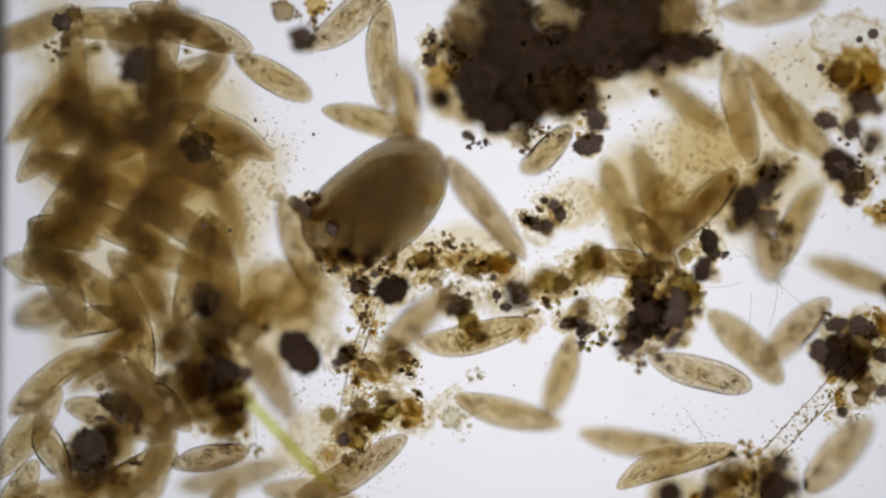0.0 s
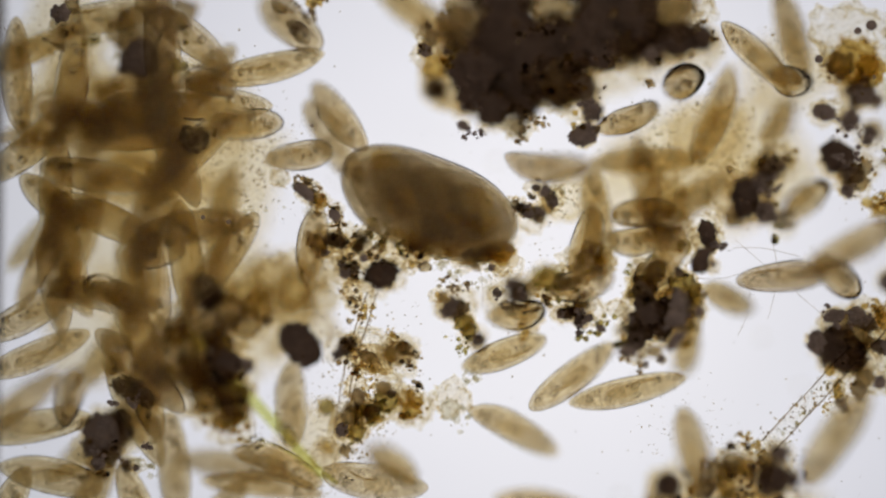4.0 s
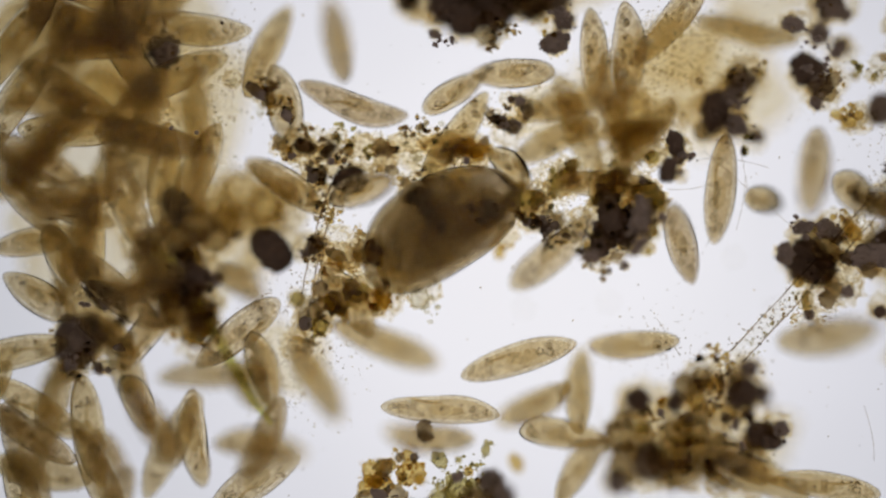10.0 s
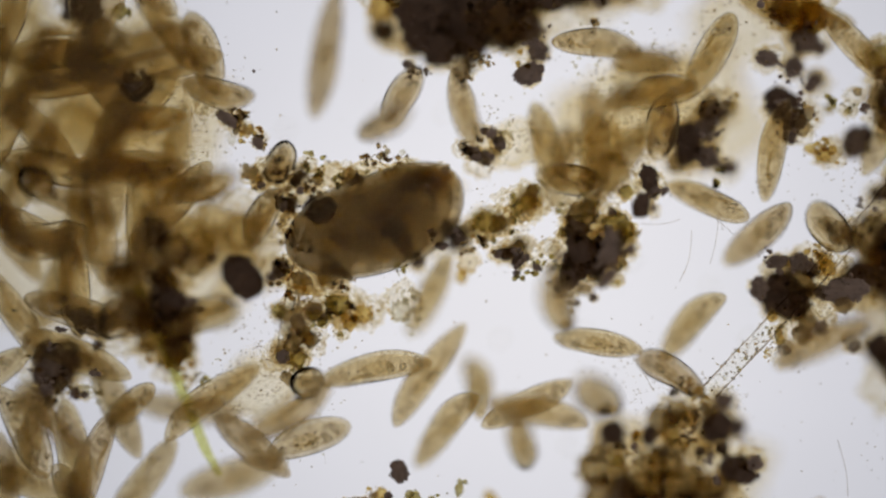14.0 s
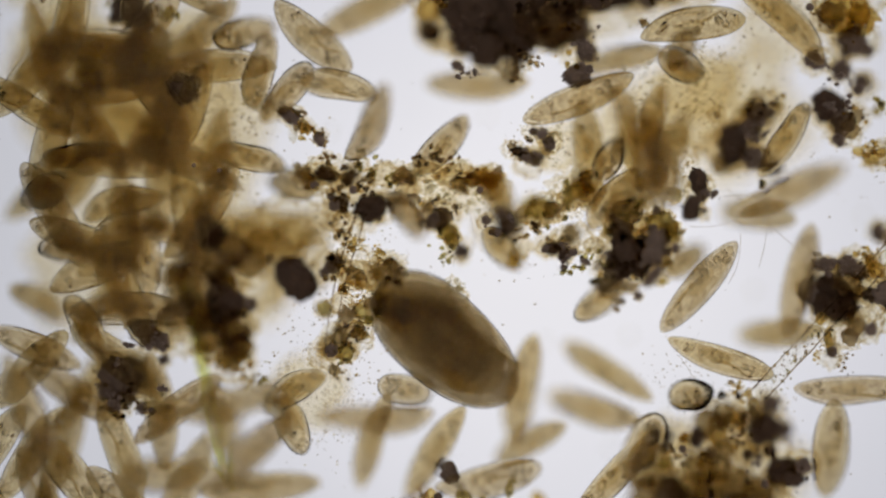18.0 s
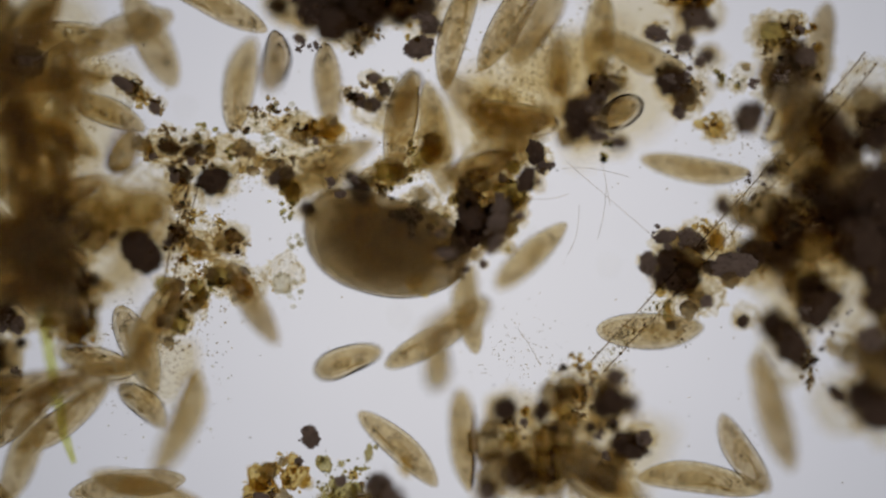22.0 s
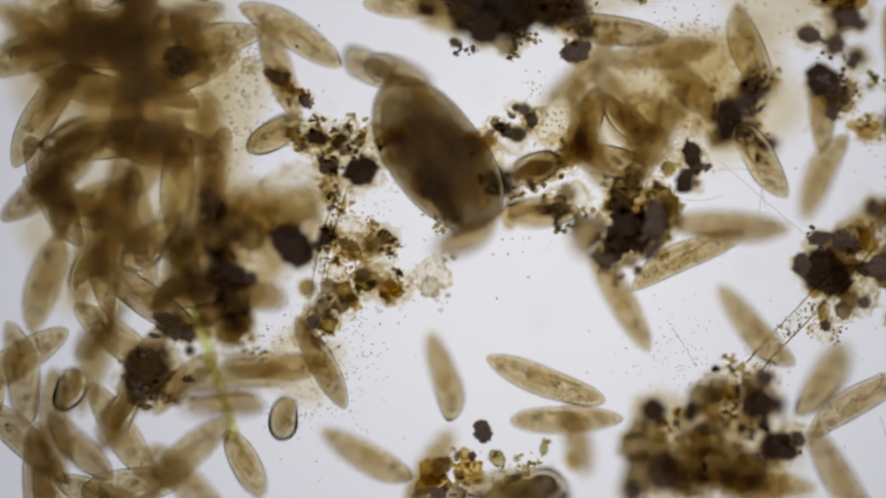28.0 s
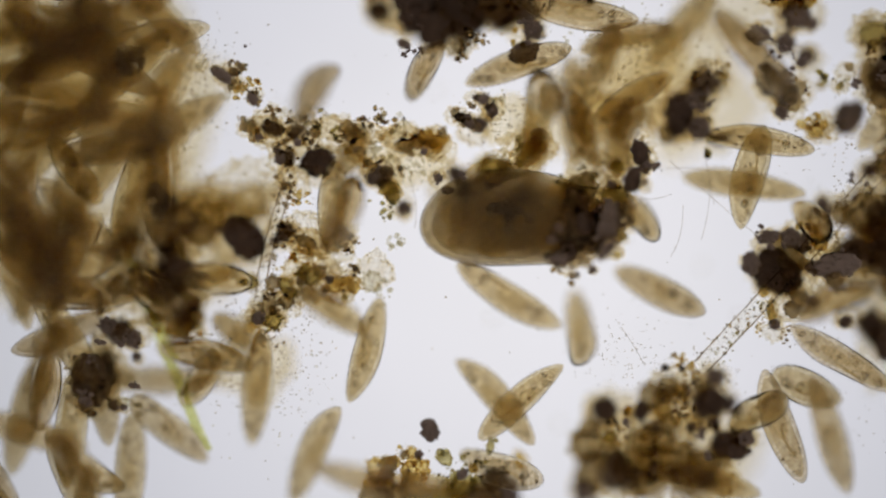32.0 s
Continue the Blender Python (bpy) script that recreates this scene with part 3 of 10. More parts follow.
BEAN = clump("humus_crumb", "black angular crumb with a trail of brown debris", 922, 527, 5, [
    (5, 1, 0, 26, K), (-6, -15, 0, 13, K), (14, 11, 0, 13, K), (-16, 23, 0, 8, K, 1.6, 0), (-32, 1, 0, 9, K), (58, -23, -60, 24, O, 1.5, 0), (84, -19, -60, 18, B),
    (16, 71, -60, 12, A, 1.6, -70), (130, -59, -50, 20, O, 2.0, -50), (144, -74, 0, 13, B), (118, 21, -60, 18, B), (58, 11, 0, 7, K), (150, -57, 0, 13, A),
    (60, -8, -24, 24, M_FLOC, 1.8, 0), (122, -40, -24, 24, M_FLOC, 1.5, -40), (30, 50, -30, 20, M_FLOC, 1.4, -60)],
    [(0, 0, 34, 24, K), (45, 12, 22, 24, B), (105, -40, 40, 40, O), (70, 10, 30, 20, B)], seed=7, core=-30, sunk=90)
BEANLOW = clump("humus_crumb", "small ragged black crumb with fine threads", 1020, 578, 2, [
    (-21, -33, 0, 14, C, 1.4, 0), (-1, -21, 0, 13, C), (-36, -31, 0, 8, K), (14, -25, 0, 8, K), (1, -46, 0, 13, B), (35, -6, 0, 7, K, 1.6, 30)],
    [(0, 0, 32, 26, K), (40, 12, 40, 40, O)], seed=8)
TANGLE = clump("debris_tangle", "tangle of amber and black crumbs on a clear stalk", 640, 490, 0, [
    (-43, -22, 0, 15, K, 1.5, 12), (-83, -25, 0, 13, B), (-68, -10, 0, 8, A), (-65, 0, 0, 8, K), (-92, -18, 0, 8, B), (-93, -34, 0, 7, B), (2, -25, 0, 14, K),
    (-6, -10, 0, 12, K), (13, -35, 0, 9, B), (-16, 28, 0, 15, K), (-28, 36, 0, 12, K), (5, 10, 0, 8, K), (-34, 20, 0, 8, K), (-18, 5, 0, 7, B), (37, 38, -95, 26, C, 1.3, -25),
    (92, -15, -30, 17, B), (108, -9, -30, 12, B), (112, 25, 0, 10, B, 1.5, 10), (90, 23, 0, 7, A), (34, -12, 0, 11, B),
    (-50, -20, -10, 24, M_FLOC, 1.6, 10), (0, 0, -12, 26, M_FLOC, 1.2, 60), (60, -15, -20, 22, M_FLOC, 1.8, 0), (100, 5, -12, 20, M_FLOC), (-14, 70, -20, 18, M_FLOC, 1.6, 80)],
    [(-50, -25, 40, 60, B), (-10, 20, 40, 60, B), (40, -25, 50, 50, O), (-90, -115, 28, 40, B), (-10, 70, 22, 40, B), (0, 105, 16, 36, A), (-80, -90, 20, 26, A)], seed=9, sunk=75)
KNOT = clump("debris_knot", "small dark knot of humus with amber beads", 532, 365, 0, [
    (0, 0, 0, 12, K, 1.8, 38), (-12, -12, 0, 8, B), (14, 18, 10, 8, B), (26, 24, 10, 8, A), (36, 16, 10, 6, A), (54, 42, 0, 10, K, 1.3, 70), (58, 28, 10, 5, B), (8, 36, 0, 9, M_CLEAR), (-40, -16, 10, 8, M_CLEAR)],
    [(28, 22, 12, 24, A), (6, 4, 14, 20, B), (56, 36, 10, 12, B)], seed=27)


def sheath(name, label, p, q, wide, bend, seed):
    """A clear tube with two granular walls and fine grains inside, from p to q."""
    r = np.random.default_rng(seed)
    p, q = Vector(p), Vector(q)
    d = (q - p).normalized()
    side = Vector((-d.y, d.x, 0))
    way = [p.lerp(q, s) + side * bend * math.sin(math.pi * s) for s in np.linspace(0, 1, 18)]
    root = strand(name, label, way, [wide * (0.9 + 0.1 * r.random()) for w in way], M_TUBE, "tube", 10)
    flip = lambda w: (w.x - p.x, p.y - w.y, w.z - p.z)
    for off in (-wide, wide):
        wall = [w + side * off * r.uniform(0.88, 1.05) for w in way]
        link("tube_wall", mesh("tube_wall", *tube([flip(w) for w in wall], [r.uniform(0.9, 1.8) for w in wall], 6), M_HAIR), root)
    bits = []
    for k in range(int((q - p).length * 0.30)):
        w = p.lerp(q, r.random())
        off = wide * (r.choice([-1, 1]) * r.uniform(0.85, 1.1) if r.random() < 0.55 else r.uniform(-1, 1))
        v, f = shard(r, r.uniform(0.8, 2.6), seed + k)
        bits.append((v + np.array(flip(w + side * off)), f))
    tagged(link("grit", mesh("grit", *merged(bits), M_SPECK), root), kind="stuff")
    return root


STALK = sheath("stalk", "clear thin upright stalk full of fine granules", (662, 535, -5), (600, 790, -40), 9, 8, 61)
STALKFOOT = clump("debris_cluster", "matted brown crumbs gathered at the foot of a clear stalk", 622, 752, -15, [
    (0, 0, 0, 20, B), (14, -32, -10, 15, B), (-14, 26, 0, 13, K), (12, 30, -30, 17, O), (34, -6, -40, 16, B), (-8, 62, -10, 12, B)],
    [(0, 0, 42, 60, B), (6, 40, 36, 50, M_SPECK), (20, -30, 30, 30, A)], seed=26, granule=(0.8, 3.2))
EGG = clump("dark_cyst", "smooth black oval cyst", 530, 624, -95, [(0, 0, 0, 40, C), (-10, -11, 0, 36, C), (10, 11, 0, 35, C)], seed=10, fringe=0, depth=4, rough=0.36)
EGGBITS = clump("debris_cluster", "brown and amber crumbs beside a dark cyst", 660, 640, 0, [
    (-46, -14, 0, 18, K), (-62, 2, 0, 11, K), (-8, 8, 0, 12, B, 2.0, 25), (32, 2, -60, 18, B), (54, -8, -60, 16, B), (2, 32, 0, 9, A), (18, 62, -50, 13, B),
    (32, 72, -50, 9, K), (-2, 102, 0, 13, B), (8, 118, 0, 9, A), (66, 72, 0, 11, A), (78, 88, 0, 12, A), (62, 107, 0, 6, O), (-42, -56, 0, 6, B),
    (0, 10, -10, 26, M_FLOC, 1.6, 20), (60, 80, -14, 18, M_FLOC), (40, 0, -12, 24, M_FLOC, 1.4, 0), (-30, 60, -30, 24, M_FLOC)],
    [(55, 12, 36, 60, B), (-10, 35, 28, 36, A), (75, 60, 16, 20, B), (-50, 0, 24, 30, B), (20, 20, 60, 40, A)], seed=11, sunk=80)
FLAKES = clump("debris_cluster", "olive and amber flakes scattered in the water", 680, 745, -10, [
    (50, -5, 0, 20, A), (-36, -2, -20, 16, O), (6, -18, -60, 22, O), (-98, -10, -80, 16, O), (120, -4, 20, 20, M_CLEAR), (-20, 14, 0, 10, O), (-98, 60, -120, 16, A)],
    [(50, 0, 22, 26, A), (-30, 0, 26, 24, O), (5, -15, 24, 20, O), (125, -4, 22, 36, M_CLEAR)], seed=12)
BAND = clump("debris_band", "pale granular detritus band with amber flakes", 810, 460, 0, [
    (81, 8, 0, 15, A, 1.8, -20), (49, 14, 0, 14, B), (81, 20, 0, 13, A), (23, 16, 0, 16, B), (95, -2, 0, 9, B), (63, 32, 0, 7, K), (71, -5, 0, 7, A), (35, 29, 0, 9, B),
    (58, 6, 0, 10, A), (-40, 0, -10, 20, M_FLOC, 2.2, 0), (20, 5, -12, 22, M_FLOC, 2.0, 5), (75, 8, -14, 18, M_FLOC, 1.8, -10)],
    [(-5, 0, 50, 110, M_CLEAR), (-10, -5, 46, 60, B), (60, -5, 40, 40, A), (0, 48, 26, 36, B), (-70, 5, 26, 26, B), (40, 40, 40, 40, M_CLEAR)], seed=13)
HOOK = clump("curled_fragment", "dark curled plant fragment", 970, 388, 10, [
    (0, -36, 0, 7, K, 1.4, 20), (16, -29, 0, 11, K), (28, -13, 0, 12, K, 1.2, 70), (23, 3, 0, 9, B), (1, 9, 0, 15, K, 1.2, 0), (-19, 3, 0, 13, K, 1.3, 30), (-38, -7, 0, 9, B),
    (6, 19, 0, 9, B)],
    [(-32, 0, 14, 26, B), (30, -20, 34, 26, M_CLEAR), (0, 0, 30, 26, B)], seed=14)
UNDER = clump("humus_crumb", "small dark crumbs under the debris band", 832, 605, 0, [
    (-20, -64, 0, 21, K), (-6, -38, 0, 18, O), (-36, -56, 0, 11, K), (4, -23, 0, 15, O), (20, -8, 0, 14, K), (-41, -82, 0, 11, B), (-51, -87, 0, 6, A), (-6, -63, 0, 13, B)],
    [(0, 0, 26, 30, O), (8, 50, 20, 20, M_CLEAR)], seed=15, sunk=80)
COLUMN = clump("brown_debris_column", "column of brown humus with dark lumps and amber foot", 385, 640, -70, [
    (-7, -121, 0, 32, C), (-18, -141, 0, 20, K), (-43, -76, 0, 22, B), (3, -66, 0, 32, B), (13, -34, 0, 30, B), (27, 4, 0, 28, C), (2, -6, 0, 22, K), (-33, 4, 0, 28, B),
    (27, 54, 0, 32, B), (47, 74, 0, 22, B), (23, 104, 0, 22, B), (-13, 74, 0, 11, A), (57, 49, 0, 13, B), (97, -111, 0, 34, M_UMBER), (-73, -56, 0, 18, B),
    (-63, -36, 0, 11, A), (147, -126, 0, 40, M_UMBER), (97, -76, 0, 9, K), (-8, 26, 0, 13, O), (-60, -35, -20, 36, B), (-30, 25, -20, 34, B), (60, -70, -30, 30, B), (-80, 25, -20, 24, B), (60, -110, -60, 44, M_UMBER), (30, -90, -20, 34, B), (60, 5, 0, 14, K), (-10, 60, -30, 34, B), (2, -40, 0, 24, K), (16, 24, 0, 24, K), (26, 70, 0, 20, K), (42, 98, 40, 12, A), (18, 112, 40, 13, A), (34, 88, 30, 16, B)],
    [(20, 40, 50, 60, B), (20, 125, 40, 70, A), (-65, 0, 40, 40, B), (0, -40, 50, 40, A), (65, 110, 30, 30, O)], seed=16, core=-50)
LEFTROCK = clump("humus_clump", "ragged black clump of humus crumbs", 185, 790, 0, [
    (-28, -5, 0, 32, K), (-17, 25, 0, 30, K), (-43, 25, 0, 18, K), (3, -25, 0, 24, K), (13, 0, 0, 18, K), (29, -75, 0, 24, K), (53, -60, 0, 16, K), (7, -85, 0, 16, K),
    (-7, -110, 0, 9, B), (58, -31, 0, 10, K), (-33, 55, 0, 14, K), (17, 55, 0, 12, K), (35, 60, 0, 7, K), (-7, 41, 0, 13, B)],
    [(0, 0, 58, 90, K), (-10, 45, 36, 40, B), (40, 50, 30, 40, M_CLEAR), (50, -60, 40, 40, K)], seed=17, core=-20, sunk=25)
STRIP = clump("humus_clump", "black ragged humus strip with brown tip", 1325, 360, -45, [
    (-3, -5, 0, 32, C), (-9, 24, 0, 24, C), (27, -21, 0, 22, K), (42, -49, 0, 20, K, 1.3, 0), (37, -71, 0, 19, B), (72, -66, 40, 9, O), (59, -51, 0, 13, K), (32, 29, 0, 22, K),
    (63, 47, 0, 13, K, 1.8, 0), (-28, 39, 0, 18, B), (-33, -45, 50, 8, B), (17, -51, 0, 15, O)],
    [(0, 0, 52, 50, K), (52, -52, 36, 50, B), (45, 45, 36, 36, O)], seed=18, core=-60)
CORNER = clump("humus_cluster", "cluster of black round lumps and brown humus", 1300, 900, -45, [
    (-115, -26, 0, 26, C), (-150, 36, 0, 32, B), (-142, 8, -60, 22, B), (-96, 60, -100, 24, K), (-52, 26, -50, 28, B), (-10, 30, -50, 26, B), (-133, 76, -150, 38, B), (-93, 88, -150, 34, K), (-53, 78, -110, 32, B), (-153, 113, -120, 24, K), (-3, -70, 0, 22, B),
    (-31, -52, 0, 26, B), (-48, -22, 0, 15, C, 1.5, 105), (-11, -50, 0, 24, B), (22, -57, 0, 18, A), (-13, -22, 0, 22, A), (-1, -2, 0, 24, B), (-27, 8, 0, 14, K),
    (69, -38, 0, 32, C), (102, -38, 0, 20, K), (82, -82, 0, 18, K), (57, -64, 0, 20, B), (42, 8, 0, 11, C), (82, 3, 0, 12, C), (61, 13, 0, 8, K), (107, 38, 40, 26, C, 1.5, 10),
    (141, 30, 40, 15, K), (123, 54, 40, 16, C, 1.3, 0), (-13, 58, -40, 28, B), (27, 48, -40, 26, B), (67, 68, -60, 30, B), (-43, 100, -110, 34, B), (27, 100, -90, 34, B), (10, 84, -120, 24, K), (62, 96, -120, 26, K),
    (-108, 22, 0, 18, O), (-73, 0, 0, 8, K), (117, -7, 0, 7, A)],
    [(8, -60, 48, 80, B), (60, -30, 48, 50, B), (100, 40, 42, 40, K), (0, 50, 70, 60, B), (-100, 60, 80, 60, B), (-30, -10, 70, 50, A), (30, -95, 30, 26, A)], seed=19, core=-60)
SHEATH = sheath("clear_tube", "long clear tube of an empty algal sheath with granules", (1362, 806, 0), (1848, 258, 0), 15, 5, 62)
SHEATHBITS = clump("debris_cluster", "yellow-brown granules lying along a clear tube", 1440, 740, 0, [
    (129, -157, 0, 17, A), (119, -112, 0, 15, K), (164, -113, 0, 26, K, 1.6, -10), (159, -87, 0, 16, B), (94, -57, 0, 20, B), (121, -47, 0, 13, K), (84, -37, 0, 17, B),
    (47, -25, 0, 10, A), (51, -11, 0, 11, K)],
    [(-50, 48, 16, 24, M_CLEAR), (-20, 20, 20, 30, O), (10, -5, 22, 36, A), (40, -35, 24, 36, O), (85, -50, 40, 40, B), (60, 10, 20, 20, B)], seed=20, granule=(0.8, 2.8))
FAR = clump("humus_bank", "bank of dark brown humus with black lumps", 1790, 560, -45, [
    (-47, -210, 0, 34, B), (-57, -228, 0, 20, K), (48, -180, 0, 40, C), (31, -204, 0, 14, C), (-77, -170, 0, 34, B), (-45, -140, 0, 42, B), (-97, -120, 0, 34, B),
    (-7, -110, 0, 46, B), (-135, -110, 0, 17, C), (-92, -75, 0, 17, C), (-217, -45, 60, 14, K, 1.4, 90), (-230, 8, 70, 17, A), (-187, -30, 0, 26, B), (-147, -40, 0, 40, B),
    (3, -38, 0, 54, C), (48, -10, 0, 56, C), (-37, -28, 0, 42, C), (35, -78, 0, 46, C), (-97, -8, 0, 44, B), (-122, 40, 0, 38, K), (-171, 40, 0, 32, C), (-202, 64, 0, 18, K),
    (-57, 20, 0, 36, B), (-17, 40, 0, 13, A), (-67, 98, 0, 36, C), (-55, 138, 0, 36, C), (-29, 120, 0, 24, C), (-135, 160, 0, 30, C), (-95, 202, 0, 32, C),
    (-113, 180, 0, 32, C), (-175, 162, 50, 13, C), (-77, 230, 0, 18, C), (-107, 90, 0, 22, B), (51, 120, 0, 28, C), (-27, 202, 0, 13, B), (3, 210, 0, 28, B),
    (43, 190, 0, 28, K), (43, 230, 0, 36, B), (23, 290, 0, 38, C), (-17, 288, 40, 12, C, 1.9, 45), (55, 312, 0, 42, C), (-51, 230, 50, 8, K), (103, -60, 0, 76, C),
    (108, 70, 0, 60, C), (118, 190, 0, 60, C), (118, 290, 0, 60, C), (88, -130, 0, 48, B), (-10, -150, -40, 40, C), (20, 20, -60, 50, C), (-60, -80, -60, 44, C), (-120, -30, -60, 34, K), (60, 60, -40, 46, C), (75, 150, -60, 40, B), (70, 250, -60, 44, B),
    (30, -230, -30, 34, B), (90, -210, -30, 44, C), (-100, 0, -40, 30, C), (-150, 10, -40, 30, B), (-30, -190, -40, 30, K), (110, 0, -60, 60, C)],
    [(-100, -20, 80, 140, B), (-120, 30, 60, 90, A), (0, -180, 80, 90, B), (-50, 250, 60, 70, B), (-140, -80, 40, 50, K), (-60, 150, 60, 50, K), (-30, -100, 60, 60, A)], seed=21, core=-90)
FARTOP = clump("humus_clump", "brown granular humus clump with a dark oval grain", 1690, 268, -20, [
    (-27, -55, 0, 28, O), (-7, 15, 0, 36, K), (13, 0, 0, 34, C), (-32, 15, 0, 28, B), (34, -15, 0, 20, K), (13, 35, 0, 22, K), (-32, 50, 0, 15, B), (29, -60, 50, 11, K),
    (18, -75, 50, 13, B), (61, -30, 50, 10, A), (-67, 5, 40, 9, B), (-72, 90, 0, 25, K, 1.4, -50), (-10, 60, 0, 22, B), (3, -35, 0, 20, K)],
    [(0, 0, 66, 120, B), (30, -50, 30, 30, A), (-90, 30, 30, 20, O), (-30, 40, 40, 40, K)], seed=22, core=-50)
FOOT = clump("amber_debris_bank", "amber and green crumbs of plant debris", 800, 1000, 0, [
    (-78, 2, -70, 27, A), (-88, 24, -70, 20, A), (-62, 22, -60, 22, A), (-60, -8, -50, 18, B), (-19, -32, 0, 13, A), (-30, -24, 0, 10, B), (-6, -26, 0, 9, K), (-12, 0, -10, 24, A, 1.2, -30), (2, 8, 0, 13, A),
    (-28, 6, 0, 9, B), (-52, -14, -20, 14, A), (-68, 40, 0, 12, K, 1.4, 30), (-40, 44, -30, 24, B), (14, -70, -60, 17, K, 1.3, 75), (40, -20, -20, 15, O), (32, -30, -20, 9, O),
    (73, 10, 0, 10, K, 1.2, -30), (72, 30, -40, 26, O), (58, 14, -20, 12, O), (90, -2, 0, 9, A), (74, -20, 0, 7, O), (96, 20, -20, 12, O), (122, -40, -10, 8, O, 2.2, 100), (130, -52, 0, 5, O),
    (128, 10, -110, 24, K), (138, 36, -120, 34, K), (110, 40, -90, 28, B), (172, -24, -90, 14, A, 1.5, 70), (40, 56, -40, 34, O), (-84, 62, -60, 34, B), (100, 70, -60, 40, B), (-10, 80, -60, 40, B)],
    [(-16, -10, 26, 60, A), (-66, 10, 40, 50, A), (60, 0, 34, 70, O), (110, -10, 24, 24, O), (-60, 44, 20, 24, K), (90, 20, 26, 30, B)], seed=23, fringe=1, granule=(1.0, 3.6))
LEFTTOP = clump("brown_debris_clump", "brown mucus clump with dark lumps in the crowd of paramecia", 260, 110, -40, [
    (-20, -40, -60, 46, B), (-10, 10, -70, 38, K), (20, 60, -120, 40, B), (60, -70, -80, 36, B), (85, 150, -60, 30, K), (-150, -70, 20, 18, K), (-130, -84, 20, 16, B), (240, -90, 20, 22, B), (275, -40, -60, 26, K),
    (300, -100, 0, 20, A), (-120, 70, -150, 60, M_UMBER), (-40, 95, -150, 60, M_UMBER), (-100, -20, 10, 13, O), (60, 20, 10, 14, O)],
    [(-140, -40, 40, 60, B), (60, 0, 60, 50, O), (300, -95, 34, 50, B), (-60, -30, 60, 50, M_CLEAR)], seed=24, fringe=1)
BLADE = strand("green_filament", "bright yellow-green thin plant filament", [(345, 610, -170), (372, 680, -150), (400, 750, -120), (430, 830, -90), (462, 915, -60), (485, 960, -50)], [9, 11, 11, 10, 9, 5], M_GREEN)
HAIRS = [strand("fine_hair", "fine colourless hair in the water", [Vector((x0, y0, 0)).lerp(Vector((x1, y1, 0)), s) + Vector((bow * math.sin(math.pi * s), bow * math.sin(math.pi * s), 0)) for s in np.linspace(0, 1, 8)], [0.42] * 8, M_HAIR, "hair", 5)
         for x0, y0, x1, y1, bow in ((1305, 440, 1485, 595, 6), (1378, 486, 1362, 580, 3), (1240, 508, 1310, 500, 4), (1300, 455, 1420, 470, -8), (1370, 440, 1385, 520, 0), (1330, 520, 1308, 610, 6), (1588, 890, 1606, 990, 6), (452, 740, 452, 850, 2), (1220, 735, 1260, 800, 5), (850, 480, 855, 560, 5))]


def specks(label, patches, material, seed):
    """Loose grains too fine to count."""
    r = np.random.default_rng(seed)
    bits = []
    for cx, cy, sx, sy, count, r0, r1 in patches:
        for k in range(count):
            s = r.uniform(r0, r1)
            v, f = crumb(s, 0.5, 1, 1.3, (1, r.uniform(0.6, 1), 0.8), k)
            bits.append((v + np.array([cx - 784 + sx * r.normal(), 441 - cy + sy * r.normal(), r.uniform(-25, 25)]), f))
    ob = link("detritus", mesh("detritus", *merged(bits), material))
    return tagged(ob, label, "detritus", kind="stuff")


specks("fine brown specks floating in patches of the water", [
    (1250, 250, 55, 45, 190, 0.7, 2.0), (420, 270, 50, 60, 200, 0.7, 2.0), (110, 70, 50, 40, 100, 0.7, 2.0), (1010, 360, 40, 30, 90, 1.0, 2.4), (530, 760, 60, 50, 60, 1.0, 2.6),
    (600, 800, 50, 70, 420, 0.6, 1.9), (1210, 770, 30, 34, 70, 0.5, 1.6), (1390, 120, 40, 40, 50, 1.0, 3.0), (420, 370, 40, 70, 90, 0.7, 2.2), (800, 450, 200, 120, 70, 0.6, 1.7),
    (900, 500, 500, 330, 120, 0.7, 2.4), (1650, 880, 120, 70, 50, 0.6, 1.7), (1480, 210, 60, 120, 60, 0.8, 2.6), (640, 690, 60, 60, 60, 1.0, 2.8)], M_SPECK, 31)
specks("fine dark specks caught in the matted debris", [
    (640, 520, 60, 50, 110, 0.7, 2.2), (830, 455, 70, 24, 150, 0.7, 2.0), (660, 650, 50, 40, 80, 0.7, 2.2), (1240, 280, 60, 50, 240, 0.6, 1.8), (1300, 800, 70, 40, 160, 0.7, 2.0), (1640, 450, 60, 90, 200, 0.7, 2.2), (1000, 540, 60, 40, 120, 0.7, 2.0), (470, 300, 30, 50, 120, 0.8, 2.4)], M_SPECK, 33)
specks("pale clear grains in the mucus", [(1240, 270, 60, 50, 160, 2.0, 5.0), (560, 800, 60, 60, 90, 1.5, 3.5), (790, 455, 60, 24, 120, 1.5, 4.0), (400, 330, 50, 70, 100, 2.0, 5.0), (1020, 350, 40, 30, 60, 1.5, 4.0)], M_CLEAR, 32)


def haze(label, x, y, z, w, h, seed):
    v, f = crumb(1.0, 0.5, 4, 1.2, (w, h, 26), seed)
    ob = link("mucus_patch", mesh("mucus_patch", v, f, M_MUCUS), at=Matrix.Translation(seen(x, y, z)))
    return tagged(ob, label, "mucus")


